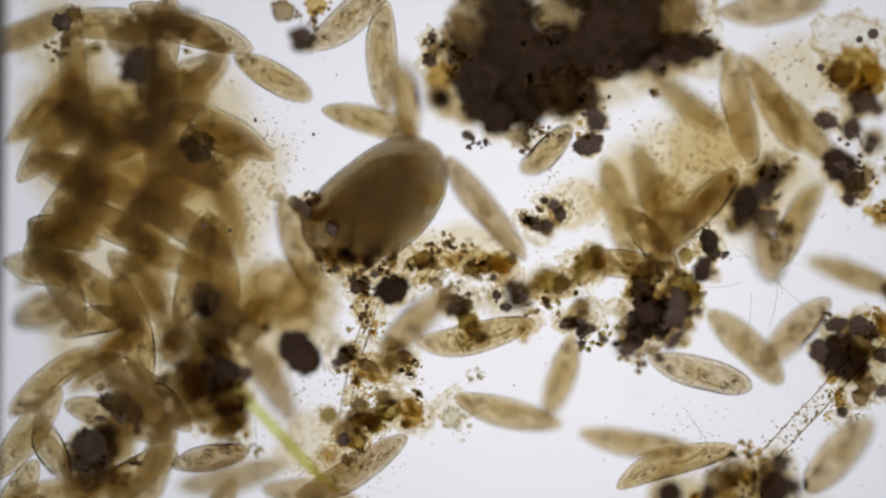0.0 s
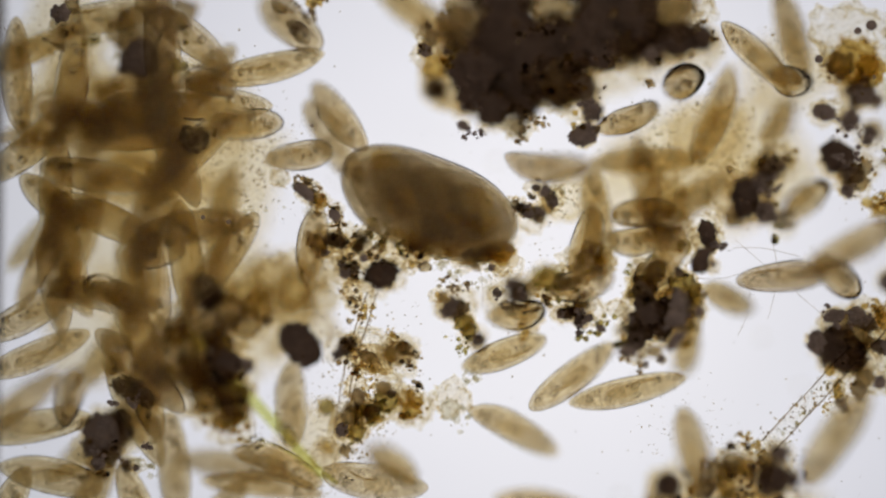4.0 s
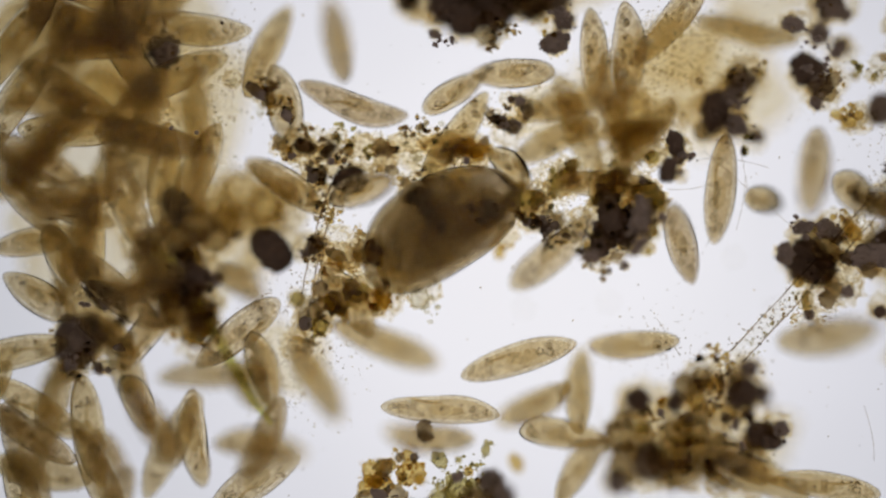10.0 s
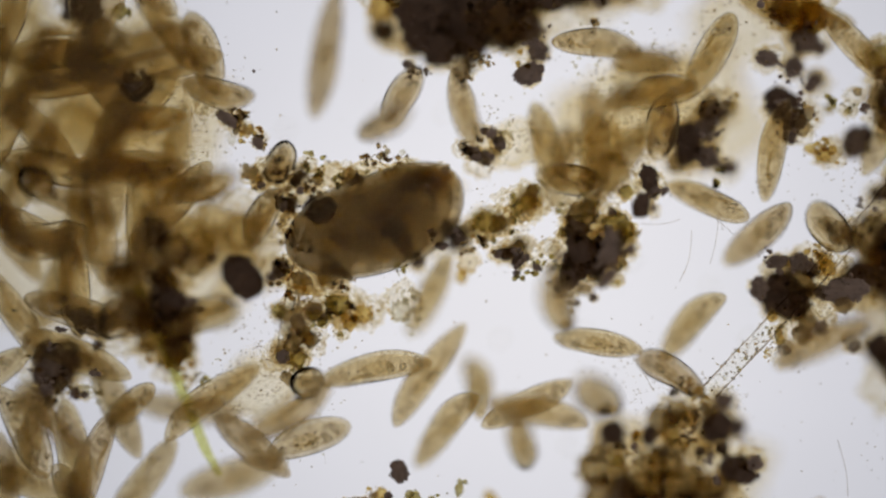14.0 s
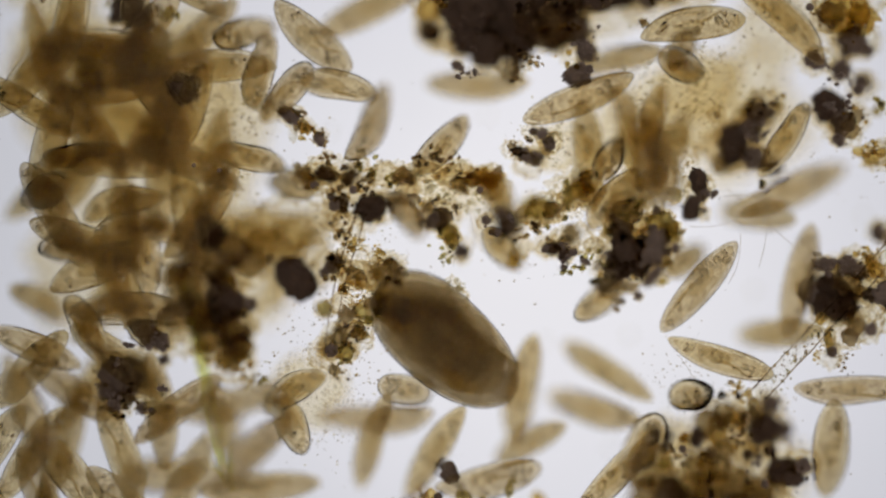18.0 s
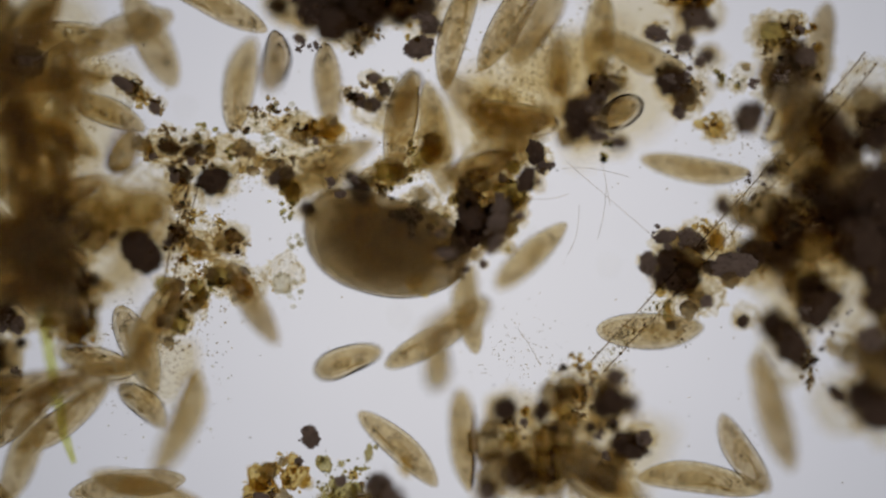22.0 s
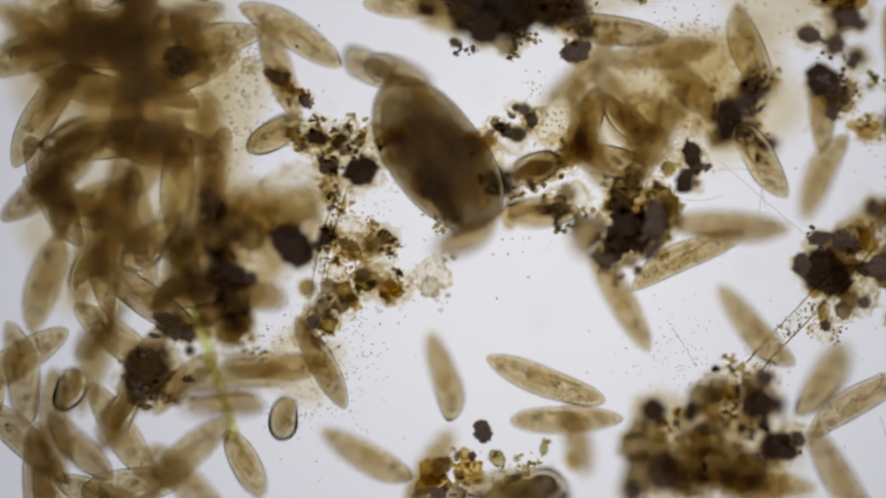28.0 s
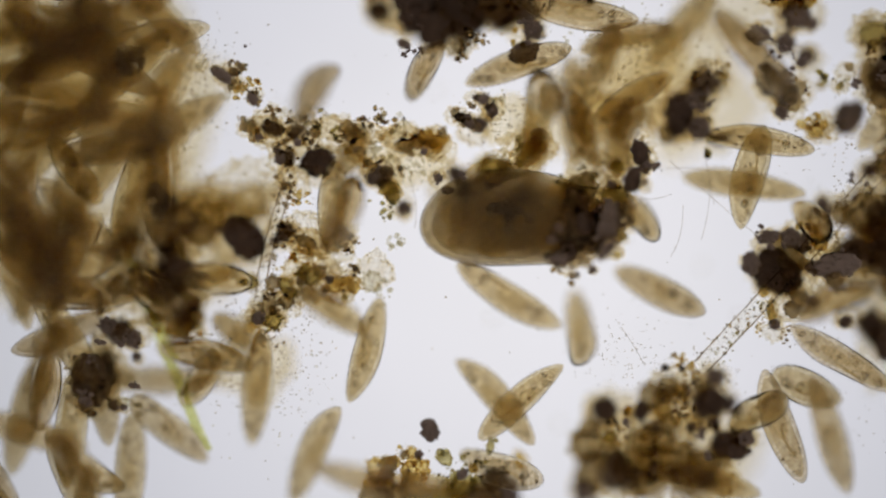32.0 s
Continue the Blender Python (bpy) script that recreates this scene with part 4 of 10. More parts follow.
# mucus, and tinted patches that stand in for the warm blurred veil round bodies
for hx, hy, hz, hw, hh in ((1215, 290, -420, 110, 90), (1250, 250, -260, 70, 60), (400, 330, -400, 100, 130), (330, 250, -460, 130, 160), (120, 70, -300, 80, 70), (1010, 365, -120, 50, 40), (270, 420, -440, 160, 140), (560, 790, -260, 70, 60),
                           (470, 560, -430, 90, 110), (820, 440, -200, 80, 40), (1330, 300, -460, 110, 120), (1120, 330, -440, 90, 70), (1400, 140, -420, 90, 70), (1300, 930, -460, 150, 90), (1730, 560, -400, 130, 150),
                           (160, 240, -390, 140, 150), (190, 590, -380, 130, 100)):
    haze("pale tan patch of mucus and tinted out-of-focus haze", hx, hy, hz, hw, hh, hx)


SLIME = clump("brown_slime", "blurred brown slime drawn out between dark debris lumps", 420, 480, -190, [
    (10, 40, 0, 50, M_UMBER), (60, 20, 20, 46, M_UMBER), (110, 40, 0, 42, M_UMBER), (150, 60, 30, 34, M_UMBER), (170, 10, 20, 30, M_UMBER), (40, 80, 40, 30, M_UMBER), (100, 95, 0, 42, M_UMBER), (145, 112, 20, 34, M_UMBER), (80, 140, 10, 32, M_UMBER),
    (-225, -270, -20, 62, M_UMBER), (-140, -215, -40, 70, M_UMBER), (-270, -200, -30, 64, M_UMBER), (-90, -275, -30, 60, M_UMBER), (-190, -150, 10, 62, M_UMBER), (-330, -260, -20, 54, M_UMBER),
    (-170, -260, 50, 44, B), (-240, -230, 60, 36, B)], seed=25, fringe=0.3, rough=0.4)
for gx, gy in ((1210, 560), (1545, 480), (1130, 690), (980, 700), (700, 660), (1420, 700), (1650, 830), (1350, 610), (600, 330), (880, 300), (1620, 480), (1100, 890)):
    clump("dust_grain", "faint colourless dust grain far below the cells", gx, gy, -380, [(0, 0, 0, 9, M_CLEAR)], seed=gx + 2, fringe=0, depth=0, rough=0.3)


# ---- what moves ----
def drift(thing, rows):
    """Slow shoving of debris: seconds, then the shift in micrometres."""
    m = thing.matrix_basis.copy()
    walk(thing, [(t, Matrix.Translation((dx * UM, -dy * UM, 0)) @ m) for t, dx, dy in rows])


def motions():
    walk(BIG, [
        (0, swim(665, 358, -25, 30, 37, 0)), (0.5, swim(638, 358, -25, 42, 40, 9)), (1, swim(630, 420, -25, 76, 7, 18)), (1.5, swim(627, 388, -25, 77, 43, 27)),
        (2, swim(646, 342, -25, 35, 15, 36)), (2.5, swim(691, 332, -25, 13, 31, 45)), (4.5, swim(803, 417, -25, -38, 0, 54)), (5, swim(848, 470, -25, -58, 0, 63)),
        (5.5, swim(845, 511, -25, -75, 0, 72)), (6, swim(830, 570, -25, -89, 0, 81)), (6.5, swim(826, 582, -25, -93, 12, 90)), (7, swim(840, 612, -25, -95, 15, 99)),
        (7.5, swim(835, 639, -25, -91, 20, 108)), (8, swim(832, 690, -25, -93, 26, 117)), (8.5, swim(813, 694, -25, -88, 32, 126)), (9, swim(849, 678, -25, -81, 34, 135)),
        (9.5, swim(847, 619, -25, -29, 32, 144)), (10, swim(836, 578, -25, 35, 25, 153)), (10.5, swim(826, 577, -25, 73, 20, 162)), (11, swim(830, 531, -25, 94, 11, 171)),
        (11.5, swim(808, 464, -25, 109, 14, 180)), (12, swim(798, 434, -25, 109, 14, 189)), (12.5, swim(795, 411, -25, 118, 26, 198)), (13, swim(791, 416, -25, 142, 0, 207)),
        (13.5, swim(784, 457, -25, 177, 0, 216)), (15.5, swim(719, 606, -25, 238, 12, 225)), (16, swim(706, 632, -25, 235, 0, 234)), (16.5, swim(741, 642, -25, 235, 26, 243)),
        (17, swim(744, 676, -25, 264, 41, 252)), (17.5, swim(745, 689, -25, 286, 43, 261)), (18, swim(802, 707, -25, 320, 31, 270)), (18.5, swim(851, 692, -25, 351, 19, 279)),
        (19, swim(902, 686, -25, 375, 12, 288)), (19.5, swim(989, 637, -25, 386, 17, 297)), (20, swim(1084, 586, -25, 396, 0, 306)), (20.5, swim(1124, 551, -25, 393, 9, 315)),
        (21, swim(1180, 536, -25, 395, 4, 324)), (21.5, swim(1114, 574, -25, 388, 14, 333)), (22, swim(982, 586, -25, 339, 30, 342)), (22.5, swim(973, 604, -25, 314, 59, 351)),
        (23, swim(947, 598, -25, 305, 59, 360)), (23.5, swim(931, 534, -25, 290, 28, 369)), (24, swim(910, 498, -25, 284, 17, 378)), (24.5, swim(886, 420, -25, 289, 14, 387)),
        (25, swim(849, 377, -25, 304, 24, 396)), (25.5, swim(802, 357, -25, 326, 36, 405)), (26, swim(764, 328, -25, 355, 32, 414)), (26.5, swim(787, 336, -25, 362, 15, 423)),
        (28.5, swim(817, 474, -25, 293, 23, 432)), (29, swim(876, 522, -25, 304, 29, 441)), (29.5, swim(891, 557, -25, 310, 25, 450)), (30, swim(908, 568, -25, 332, 28, 459)),
        (30.5, swim(888, 575, -25, 359, 19, 468)), (31, swim(926, 559, -25, 358, 19, 477)), (31.5, swim(967, 521, -25, 352, 6, 486)), (32, swim(1032, 546, -25, 362, 0, 495))])
    walk(SWARM[0], [
        (0, swim(677, 98, -23, -92, -24, 0)), (1, swim(688, 35, -151, -27, -32, -30)), (2, swim(629, 82, 17, 45, -49, -60)), (2.5, swim(577, 196, -20, 81, -20, -90)),
        (4.5, swim(625, 230, -68, 153, -30, -120)), (5, swim(682, 258, -26, 190, -0, -150)), (6, swim(762, 255, -14, 204, -60, -180)), (7, swim(782, 292, -21, 218, -33, -210)),
        (8, swim(655, 379, 13, 157, -12, -240)), (9, swim(650, 18, -70, 157, -18, -270)), (10, swim(650, 19, -75, 157, -18, -300)), (11, swim(752, 224, 25, 155, -7, -330)),
        (12, swim(773, 236, -16, 163, -22, -360)), (13, swim(757, 211, -97, 183, -60, -390)), (13.5, swim(790, 256, -22, 234, -61, -420)), (15.5, swim(839, 307, 25, 232, -60, -450)),
        (16, swim(845, 270, -209, 219, -64, -480)), (17, swim(755, 284, -174, 133, -39, -510)), (18, swim(867, 241, -178, 180, -24, -540)), (19, swim(985, 279, -193, 264, -57, -570)),
        (20, swim(990, 340, -82, 270, -38, -600)), (21, swim(962, 344, -2, 222, -51, -630)), (22, swim(1015, 371, 3, 257, -32, -660)), (23, swim(1042, 329, 6, 229, -45, -690)),
        (24, swim(1119, 316, -21, 248, -27, -720)), (25, swim(1253, 398, 9, 233, -57, -750)), (26, swim(1236, 218, -73, 165, -39, -780)), (26.5, swim(1166, 220, 7, 201, -0, -810)),
        (28.5, swim(1219, 241, -117, 180, -24, -840)), (29, swim(1147, 237, -97, 177, -55, -870)), (30, swim(1064, 289, -73, 218, -36, -900)), (31, swim(1110, 196, -110, 254, 0, -930)),
        (32, swim(1146, 179, 3, 172, 0, -960))])
    walk(SWARM[1], [
        (0, swim(658, 220, 70, -16, 24, 67)), (1, swim(787, 250, 119, 35, 54, 92)), (2, swim(787, -112, 74, 35, 0, 117)), (2.5, swim(787, -110, 80, 35, 0, 142)),
        (4.5, swim(787, -110, 82, 35, 0, 167)), (5, swim(686, 56, 70, -5, 22, 192)), (6, swim(701, 68, 81, -8, 0, 217)), (7, swim(777, 244, 70, 61, 54, 242)),
        (8, swim(628, 209, -13, -25, 0, 267)), (9, swim(636, 49, 102, -25, 0, 292)), (10, swim(635, 50, 95, -25, 0, 317)), (11, swim(636, 47, 86, -25, 0, 342)),
        (12, swim(617, 242, 176, -36, 0, 367)), (13, swim(512, 166, 91, -59, 0, 392)), (13.5, swim(417, 173, 97, -59, 0, 417)), (15.5, swim(403, 141, 11, -37, 0, 442)),
        (16, swim(351, 184, 13, -41, 53, 467)), (17, swim(37, 200, 21, -76, 0, 492)), (18, swim(119, 214, 108, -76, 0, 517)), (19, swim(268, 377, 75, -45, 64, 542)),
        (20, swim(232, 377, 117, -45, 0, 567)), (21, swim(354, 412, 91, -45, 0, 592)), (22, swim(390, 427, 106, -45, 0, 617)), (23, swim(383, 450, 77, -45, 0, 642)),
        (24, swim(371, 455, 65, -45, 0, 667)), (25, swim(400, 407, 89, -27, 35, 692)), (26, swim(289, 460, -18, -35, 48, 717)), (26.5, swim(288, 453, -26, -32, 36, 742)),
        (28.5, swim(290, 420, 24, -10, 27, 767)), (29, swim(267, 430, 5, -27, 51, 792)), (30, swim(359, 422, 24, -7, 0, 817)), (31, swim(249, 443, -19, -40, 35, 842)),
        (32, swim(252, 456, 3, -50, 35, 867))])
    walk(SWARM[2], [
        (0, swim(717, 189, 198, -74, -61, 134)), (1, swim(827, 43, 189, -27, 0, 104)), (2, swim(829, -113, 68, -27, -24, 74)), (2.5, swim(756, 43, 81, -45, 0, 44)),
        (4.5, swim(727, 65, 196, -40, 0, 14)), (5, swim(689, 165, 24, -39, -32, -16)), (6, swim(676, 209, 109, 3, -39, -46)), (7, swim(778, 483, 118, 85, -57, -76)),
        (8, swim(789, 522, -27, 45, -55, -106)), (9, swim(744, 546, -4, -41, -51, -136)), (10, swim(678, 709, -18, -54, -48, -166)), (11, swim(647, 797, 73, -30, -63, -196)),
        (12, swim(588, 703, 69, -96, -61, -226)), (13, swim(618, 672, 189, -122, -60, -256)), (13.5, swim(488, 662, 166, -153, -64, -286)), (15.5, swim(521, 682, 21, -171, -41, -316)),
        (16, swim(545, 668, -17, -167, -50, -346)), (17, swim(609, 638, -13, -148, -55, -376)), (18, swim(532, 804, -27, -148, -50, -406)), (19, swim(495, 684, 105, -139, -60, -436)),
        (20, swim(580, 668, 117, -174, -28, -466)), (21, swim(589, 665, 155, -248, -64, -496)), (22, swim(597, 722, 110, -282, -46, -526)), (23, swim(551, 710, 166, -291, -62, -556)),
        (24, swim(593, 768, 181, -331, -57, -586)), (25, swim(550, 746, 27, -360, -64, -616)), (26, swim(535, 813, -26, -365, -55, -646)), (26.5, swim(482, 804, -1, -378, -24, -676)),
        (28.5, swim(531, 797, 102, -360, -47, -706)), (29, swim(530, 785, 84, -349, -43, -736)), (30, swim(520, 693, 86, -413, -64, -766)), (31, swim(532, 661, 117, -382, -64, -796)),
        (32, swim(518, 649, 94, -366, -61, -826))])
    walk(SWARM[3], [
        (0, swim(614, 30, -22, 38, 0, 201)), (1, swim(625, 125, -164, 27, 27, 226)), (2, swim(622, 176, -22, 1, 0, 251)), (2.5, swim(587, 211, -191, 85, 46, 276)),
        (4.5, swim(587, 321, -106, 131, 0, 301)), (5, swim(676, 387, -164, 68, 64, 326)), (6, swim(679, 384, -151, 63, 64, 351)), (7, swim(745, 565, -162, 49, 56, 376)),
        (8, swim(539, 743, -0, 90, 0, 401)), (9, swim(495, 731, 13, 73, 25, 426)), (10, swim(478, 764, -11, 39, 0, 451)), (11, swim(538, 681, 15, 22, 51, 476)),
        (12, swim(484, 652, -181, -45, 38, 501)), (13, swim(599, 755, -199, -58, 33, 526)), (13.5, swim(622, 664, -176, -9, 64, 551)), (15.5, swim(617, 740, -173, 34, 62, 576)),
        (16, swim(544, 511, -114, -38, 48, 601)), (17, swim(548, 468, 16, -72, 44, 626)), (18, swim(529, 428, -116, -7, 59, 651)), (19, swim(616, 518, -152, -23, 61, 676)),
        (20, swim(618, -6, -120, -23, 0, 701)), (21, swim(466, 225, -73, -23, 0, 726)), (22, swim(512, 205, -73, 25, 0, 751)), (23, swim(530, 225, -9, 39, 64, 776)),
        (24, swim(627, 152, -117, 3, 9, 801)), (25, swim(701, 222, -67, 12, 47, 826)), (26, swim(595, 290, -175, 22, 64, 851)), (26.5, swim(729, 193, -26, -2, 0, 876)),
        (28.5, swim(638, 326, -95, -85, 64, 901)), (29, swim(601, 381, -65, -112, 51, 926)), (30, swim(589, 364, -181, -90, 60, 951)), (31, swim(508, 336, -172, -149, 64, 976)),
        (32, swim(431, 367, -79, -149, 0, 1001))])
    walk(SWARM[4], [
        (0, swim(485, 137, -4, -27, -49, 268)), (1, swim(542, 190, 21, -45, -26, 238)), (2, swim(461, 133, 25, -98, -0, 208)), (2.5, swim(483, 78, 105, -104, 0, 178)),
        (4.5, swim(478, 155, 2, -180, -15, 148)), (5, swim(529, 159, 15, -171, -59, 118)), (6, swim(487, 134, 1, -209, -56, 88)), (7, swim(448, 330, -18, -225, -52, 58)),
        (8, swim(560, 286, 8, -163, -0, 28)), (9, swim(548, 254, 90, -196, -34, -2)), (10, swim(539, 274, 81, -122, -37, -32)), (11, swim(587, 328, 160, -163, -64, -62)),
        (12, swim(520, 366, 196, -83, -36, -92)), (13, swim(488, 375, -26, -12, -64, -122)), (13.5, swim(408, 387, 79, -12, -15, -152)), (15.5, swim(318, 505, 9, -67, -63, -182)),
        (16, swim(395, 337, 77, -135, -57, -212)), (17, swim(149, 356, 196, -187, -62, -242)), (18, swim(147, 388, 14, -180, -53, -272)), (19, swim(148, 391, -8, -184, -44, -302)),
        (20, swim(138, 387, 9, -207, -46, -332)), (21, swim(283, 369, 99, -207, -15, -362)), (22, swim(414, 393, 82, -207, -15, -392)), (23, swim(442, 377, 84, -207, -15, -422)),
        (24, swim(575, 468, 119, -216, -45, -452)), (25, swim(497, 455, 105, -216, -15, -482)), (26, swim(544, 394, 186, -141, -43, -512)), (26.5, swim(499, 409, 155, -153, -53, -542)),
        (28.5, swim(523, 390, 18, -140, -63, -572)), (29, swim(524, 402, 27, -54, -52, -602)), (30, swim(647, 460, 207, -67, -63, -632)), (31, swim(743, 486, 188, -120, -62, -662)),
        (32, swim(711, 516, 5, -98, -43, -692))])
    walk(SWARM[5], [
        (0, swim(407, 255, 81, -11, 39, 335)), (1, swim(492, 269, 17, -31, 32, 360)), (2, swim(462, 280, -6, -49, 59, 385)), (2.5, swim(473, 275, 5, -124, 64, 410)),
        (4.5, swim(545, 310, -1, -193, 64, 435)), (5, swim(531, 400, -26, -246, 57, 460)), (6, swim(527, 410, 22, -231, 56, 485)), (7, swim(524, 451, -9, -240, 45, 510)),
        (8, swim(494, 457, 93, -230, 63, 535)), (9, swim(523, 464, 12, -213, 46, 560)), (10, swim(566, 501, 18, -218, 45, 585)), (11, swim(564, 487, 25, -201, 45, 610)),
        (12, swim(577, 488, 206, -252, 64, 635)), (13, swim(555, 447, 79, -221, 55, 660)), (13.5, swim(569, 498, -16, -299, 56, 685)), (15.5, swim(493, 451, 19, -297, 60, 710)),
        (16, swim(445, 268, 6, -300, 45, 735)), (17, swim(435, 261, -22, -309, 64, 760)), (18, swim(480, 238, 7, -292, 55, 785)), (19, swim(425, 270, 118, -239, 52, 810)),
        (20, swim(441, 260, 167, -259, 64, 835)), (21, swim(523, 279, 102, -250, 52, 860)), (22, swim(554, 430, 167, -323, 64, 885)), (23, swim(668, 540, 184, -277, 62, 910)),
        (24, swim(782, 617, 176, -255, 20, 935)), (25, swim(837, 630, 202, -195, 20, 960)), (26, swim(744, 552, 86, -184, 38, 985)), (26.5, swim(727, 526, 89, -135, 61, 1010)),
        (28.5, swim(874, 617, 210, -156, 51, 1035)), (29, swim(818, 652, 179, -233, 57, 1060)), (30, swim(709, 516, -9, -196, 64, 1085)), (31, swim(651, 661, 158, -130, 63, 1110)),
        (32, swim(740, 530, 164, -101, 56, 1135))])
    walk(SWARM[6], [
        (0, swim(967, 268, 11, 41, -51, 42)), (1, swim(974, 275, -162, -13, -44, 12)), (2, swim(1113, 188, -154, 59, -64, -18)), (2.5, swim(1102, 226, 13, 45, -41, -48)),
        (4.5, swim(1121, 220, -6, -5, -50, -78)), (5, swim(1122, 204, 15, -55, -41, -108)), (6, swim(1190, 434, 17, -70, -49, -138)), (7, swim(1173, 340, -80, -72, -34, -168)),
        (8, swim(1081, 598, -163, -90, -45, -198)), (9, swim(1090, 531, -16, -45, -59, -228)), (10, swim(1132, 501, 19, -2, -23, -258)), (11, swim(1137, 460, -14, 27, -44, -288)),
        (12, swim(1286, 472, -4, -5, -64, -318)), (13, swim(1242, 341, -201, 36, -59, -348)), (13.5, swim(1241, 256, -190, 34, -64, -378)), (15.5, swim(1131, 326, -213, 42, -48, -408)),
        (16, swim(1128, 320, -106, 34, -40, -438)), (17, swim(1183, 280, -99, -12, -10, -468)), (18, swim(1239, 185, -111, 58, -57, -498)), (19, swim(1341, 240, -67, 111, -28, -528)),
        (20, swim(1295, 246, -94, 81, -21, -558)), (21, swim(1316, 194, -211, 157, -45, -588)), (22, swim(1306, 259, -171, 90, -48, -618)), (23, swim(1239, 271, -156, 84, -55, -648)),
        (24, swim(1386, 273, -213, 6, -22, -678)), (25, swim(1348, 266, -163, 38, -50, -708)), (26, swim(1437, 296, -165, 80, -27, -738)), (26.5, swim(1708, 301, -114, 80, -0, -768)),
        (28.5, swim(1376, 347, -95, 81, -48, -798)), (29, swim(1275, 312, -151, 74, -39, -828)), (30, swim(1252, 250, -156, 39, -46, -858)), (31, swim(1259, 175, -197, 18, 0, -888)),
        (32, swim(1243, 207, -120, 16, -18, -918))])
    walk(SWARM[7], [
        (0, swim(856, 372, 81, -53, 0, 109)), (1, swim(815, 388, 0, -48, 48, 134)), (2, swim(972, 484, 105, -0, 55, 159)), (2.5, swim(991, 323, 175, 37, 58, 184)),
        (4.5, swim(937, 310, 116, -49, 42, 209)), (5, swim(908, 303, 162, -135, 64, 234)), (6, swim(973, 326, 212, -221, 56, 259)), (7, swim(873, 291, 157, -239, 64, 284)),
        (8, swim(726, 344, 191, -201, 62, 309)), (9, swim(733, 334, -18, -187, 36, 334)), (10, swim(684, 358, -5, -193, 31, 359)), (11, swim(727, 353, 115, -193, 42, 384)),
        (12, swim(654, 307, -27, -266, 40, 409)), (13, swim(687, 161, 90, -202, 0, 434)), (13.5, swim(692, 184, 171, -288, 0, 459)), (15.5, swim(701, 304, 119, -238, 34, 484)),
        (16, swim(704, 240, 7, -270, 39, 509)), (17, swim(688, 320, 21, -297, 61, 534)), (18, swim(678, 334, 94, -305, 52, 559)), (19, swim(744, 359, 211, -355, 5, 584)),
        (20, swim(811, 251, 172, -432, 60, 609)), (21, swim(808, 293, 94, -462, 46, 634)), (22, swim(800, 279, 102, -445, 57, 659)), (23, swim(794, 244, 24, -445, 55, 684)),
        (24, swim(777, 270, 115, -447, 29, 709)), (25, swim(794, 210, 105, -436, 0, 734)), (26, swim(762, 206, -1, -394, 0, 759)), (26.5, swim(762, 236, -0, -363, 55, 784)),
        (28.5, swim(725, 292, 106, -403, 56, 809)), (29, swim(724, 268, 73, -456, 61, 834)), (30, swim(673, 273, 118, -450, 37, 859)), (31, swim(597, 300, 11, -510, 59, 884)),
        (32, swim(690, 338, 192, -479, 57, 909))])
    walk(SWARM[8], [
        (0, swim(538, 435, 97, -71, -15, 176)), (1, swim(538, -124, 101, -71, -0, 146)), (2, swim(536, -113, 69, -71, -0, 116)), (2.5, swim(536, -112, 69, -71, -0, 86)),
        (4.5, swim(523, 103, 112, -37, -64, 56)), (5, swim(537, 87, 102, -58, -55, 26)), (6, swim(379, 90, 79, -58, -0, -4)), (7, swim(424, 279, 78, -58, -0, -34)),
        (8, swim(424, 393, 75, -15, -48, -64)), (9, swim(479, 377, 203, -7, -22, -94)), (10, swim(560, 357, -16, -82, -50, -124)), (11, swim(465, 391, 66, -148, -55, -154)),
        (12, swim(416, 225, -3, -110, 0, -184)), (13, swim(395, 207, 24, -52, -48, -214)), (13.5, swim(429, 191, -17, -67, -43, -244)), (15.5, swim(525, 277, 75, -111, -58, -274)),
        (16, swim(543, 138, -9, -65, 0, -304)), (17, swim(376, 182, -9, -62, -23, -334)), (18, swim(570, 172, -19, -43, -23, -364)), (19, swim(549, 205, -15, 30, 0, -394)),
        (20, swim(591, 259, 6, -30, -22, -424)), (21, swim(546, 210, 9, -63, 0, -454)), (22, swim(588, 234, 104, -63, -0, -484)), (23, swim(620, 346, 180, -75, -48, -514)),
        (24, swim(535, 347, 91, -75, -0, -544)), (25, swim(484, 332, 102, -75, -0, -574)), (26, swim(478, 310, 101, -62, -35, -604)), (26.5, swim(272, 357, 82, -62, -0, -634)),
        (28.5, swim(304, 324, 113, -62, -0, -664)), (29, swim(286, 304, 92, -62, -0, -694)), (30, swim(314, 332, 94, -62, -0, -724)), (31, swim(354, 380, 89, -17, -40, -754)),
        (32, swim(379, 382, 93, -17, -0, -784))])
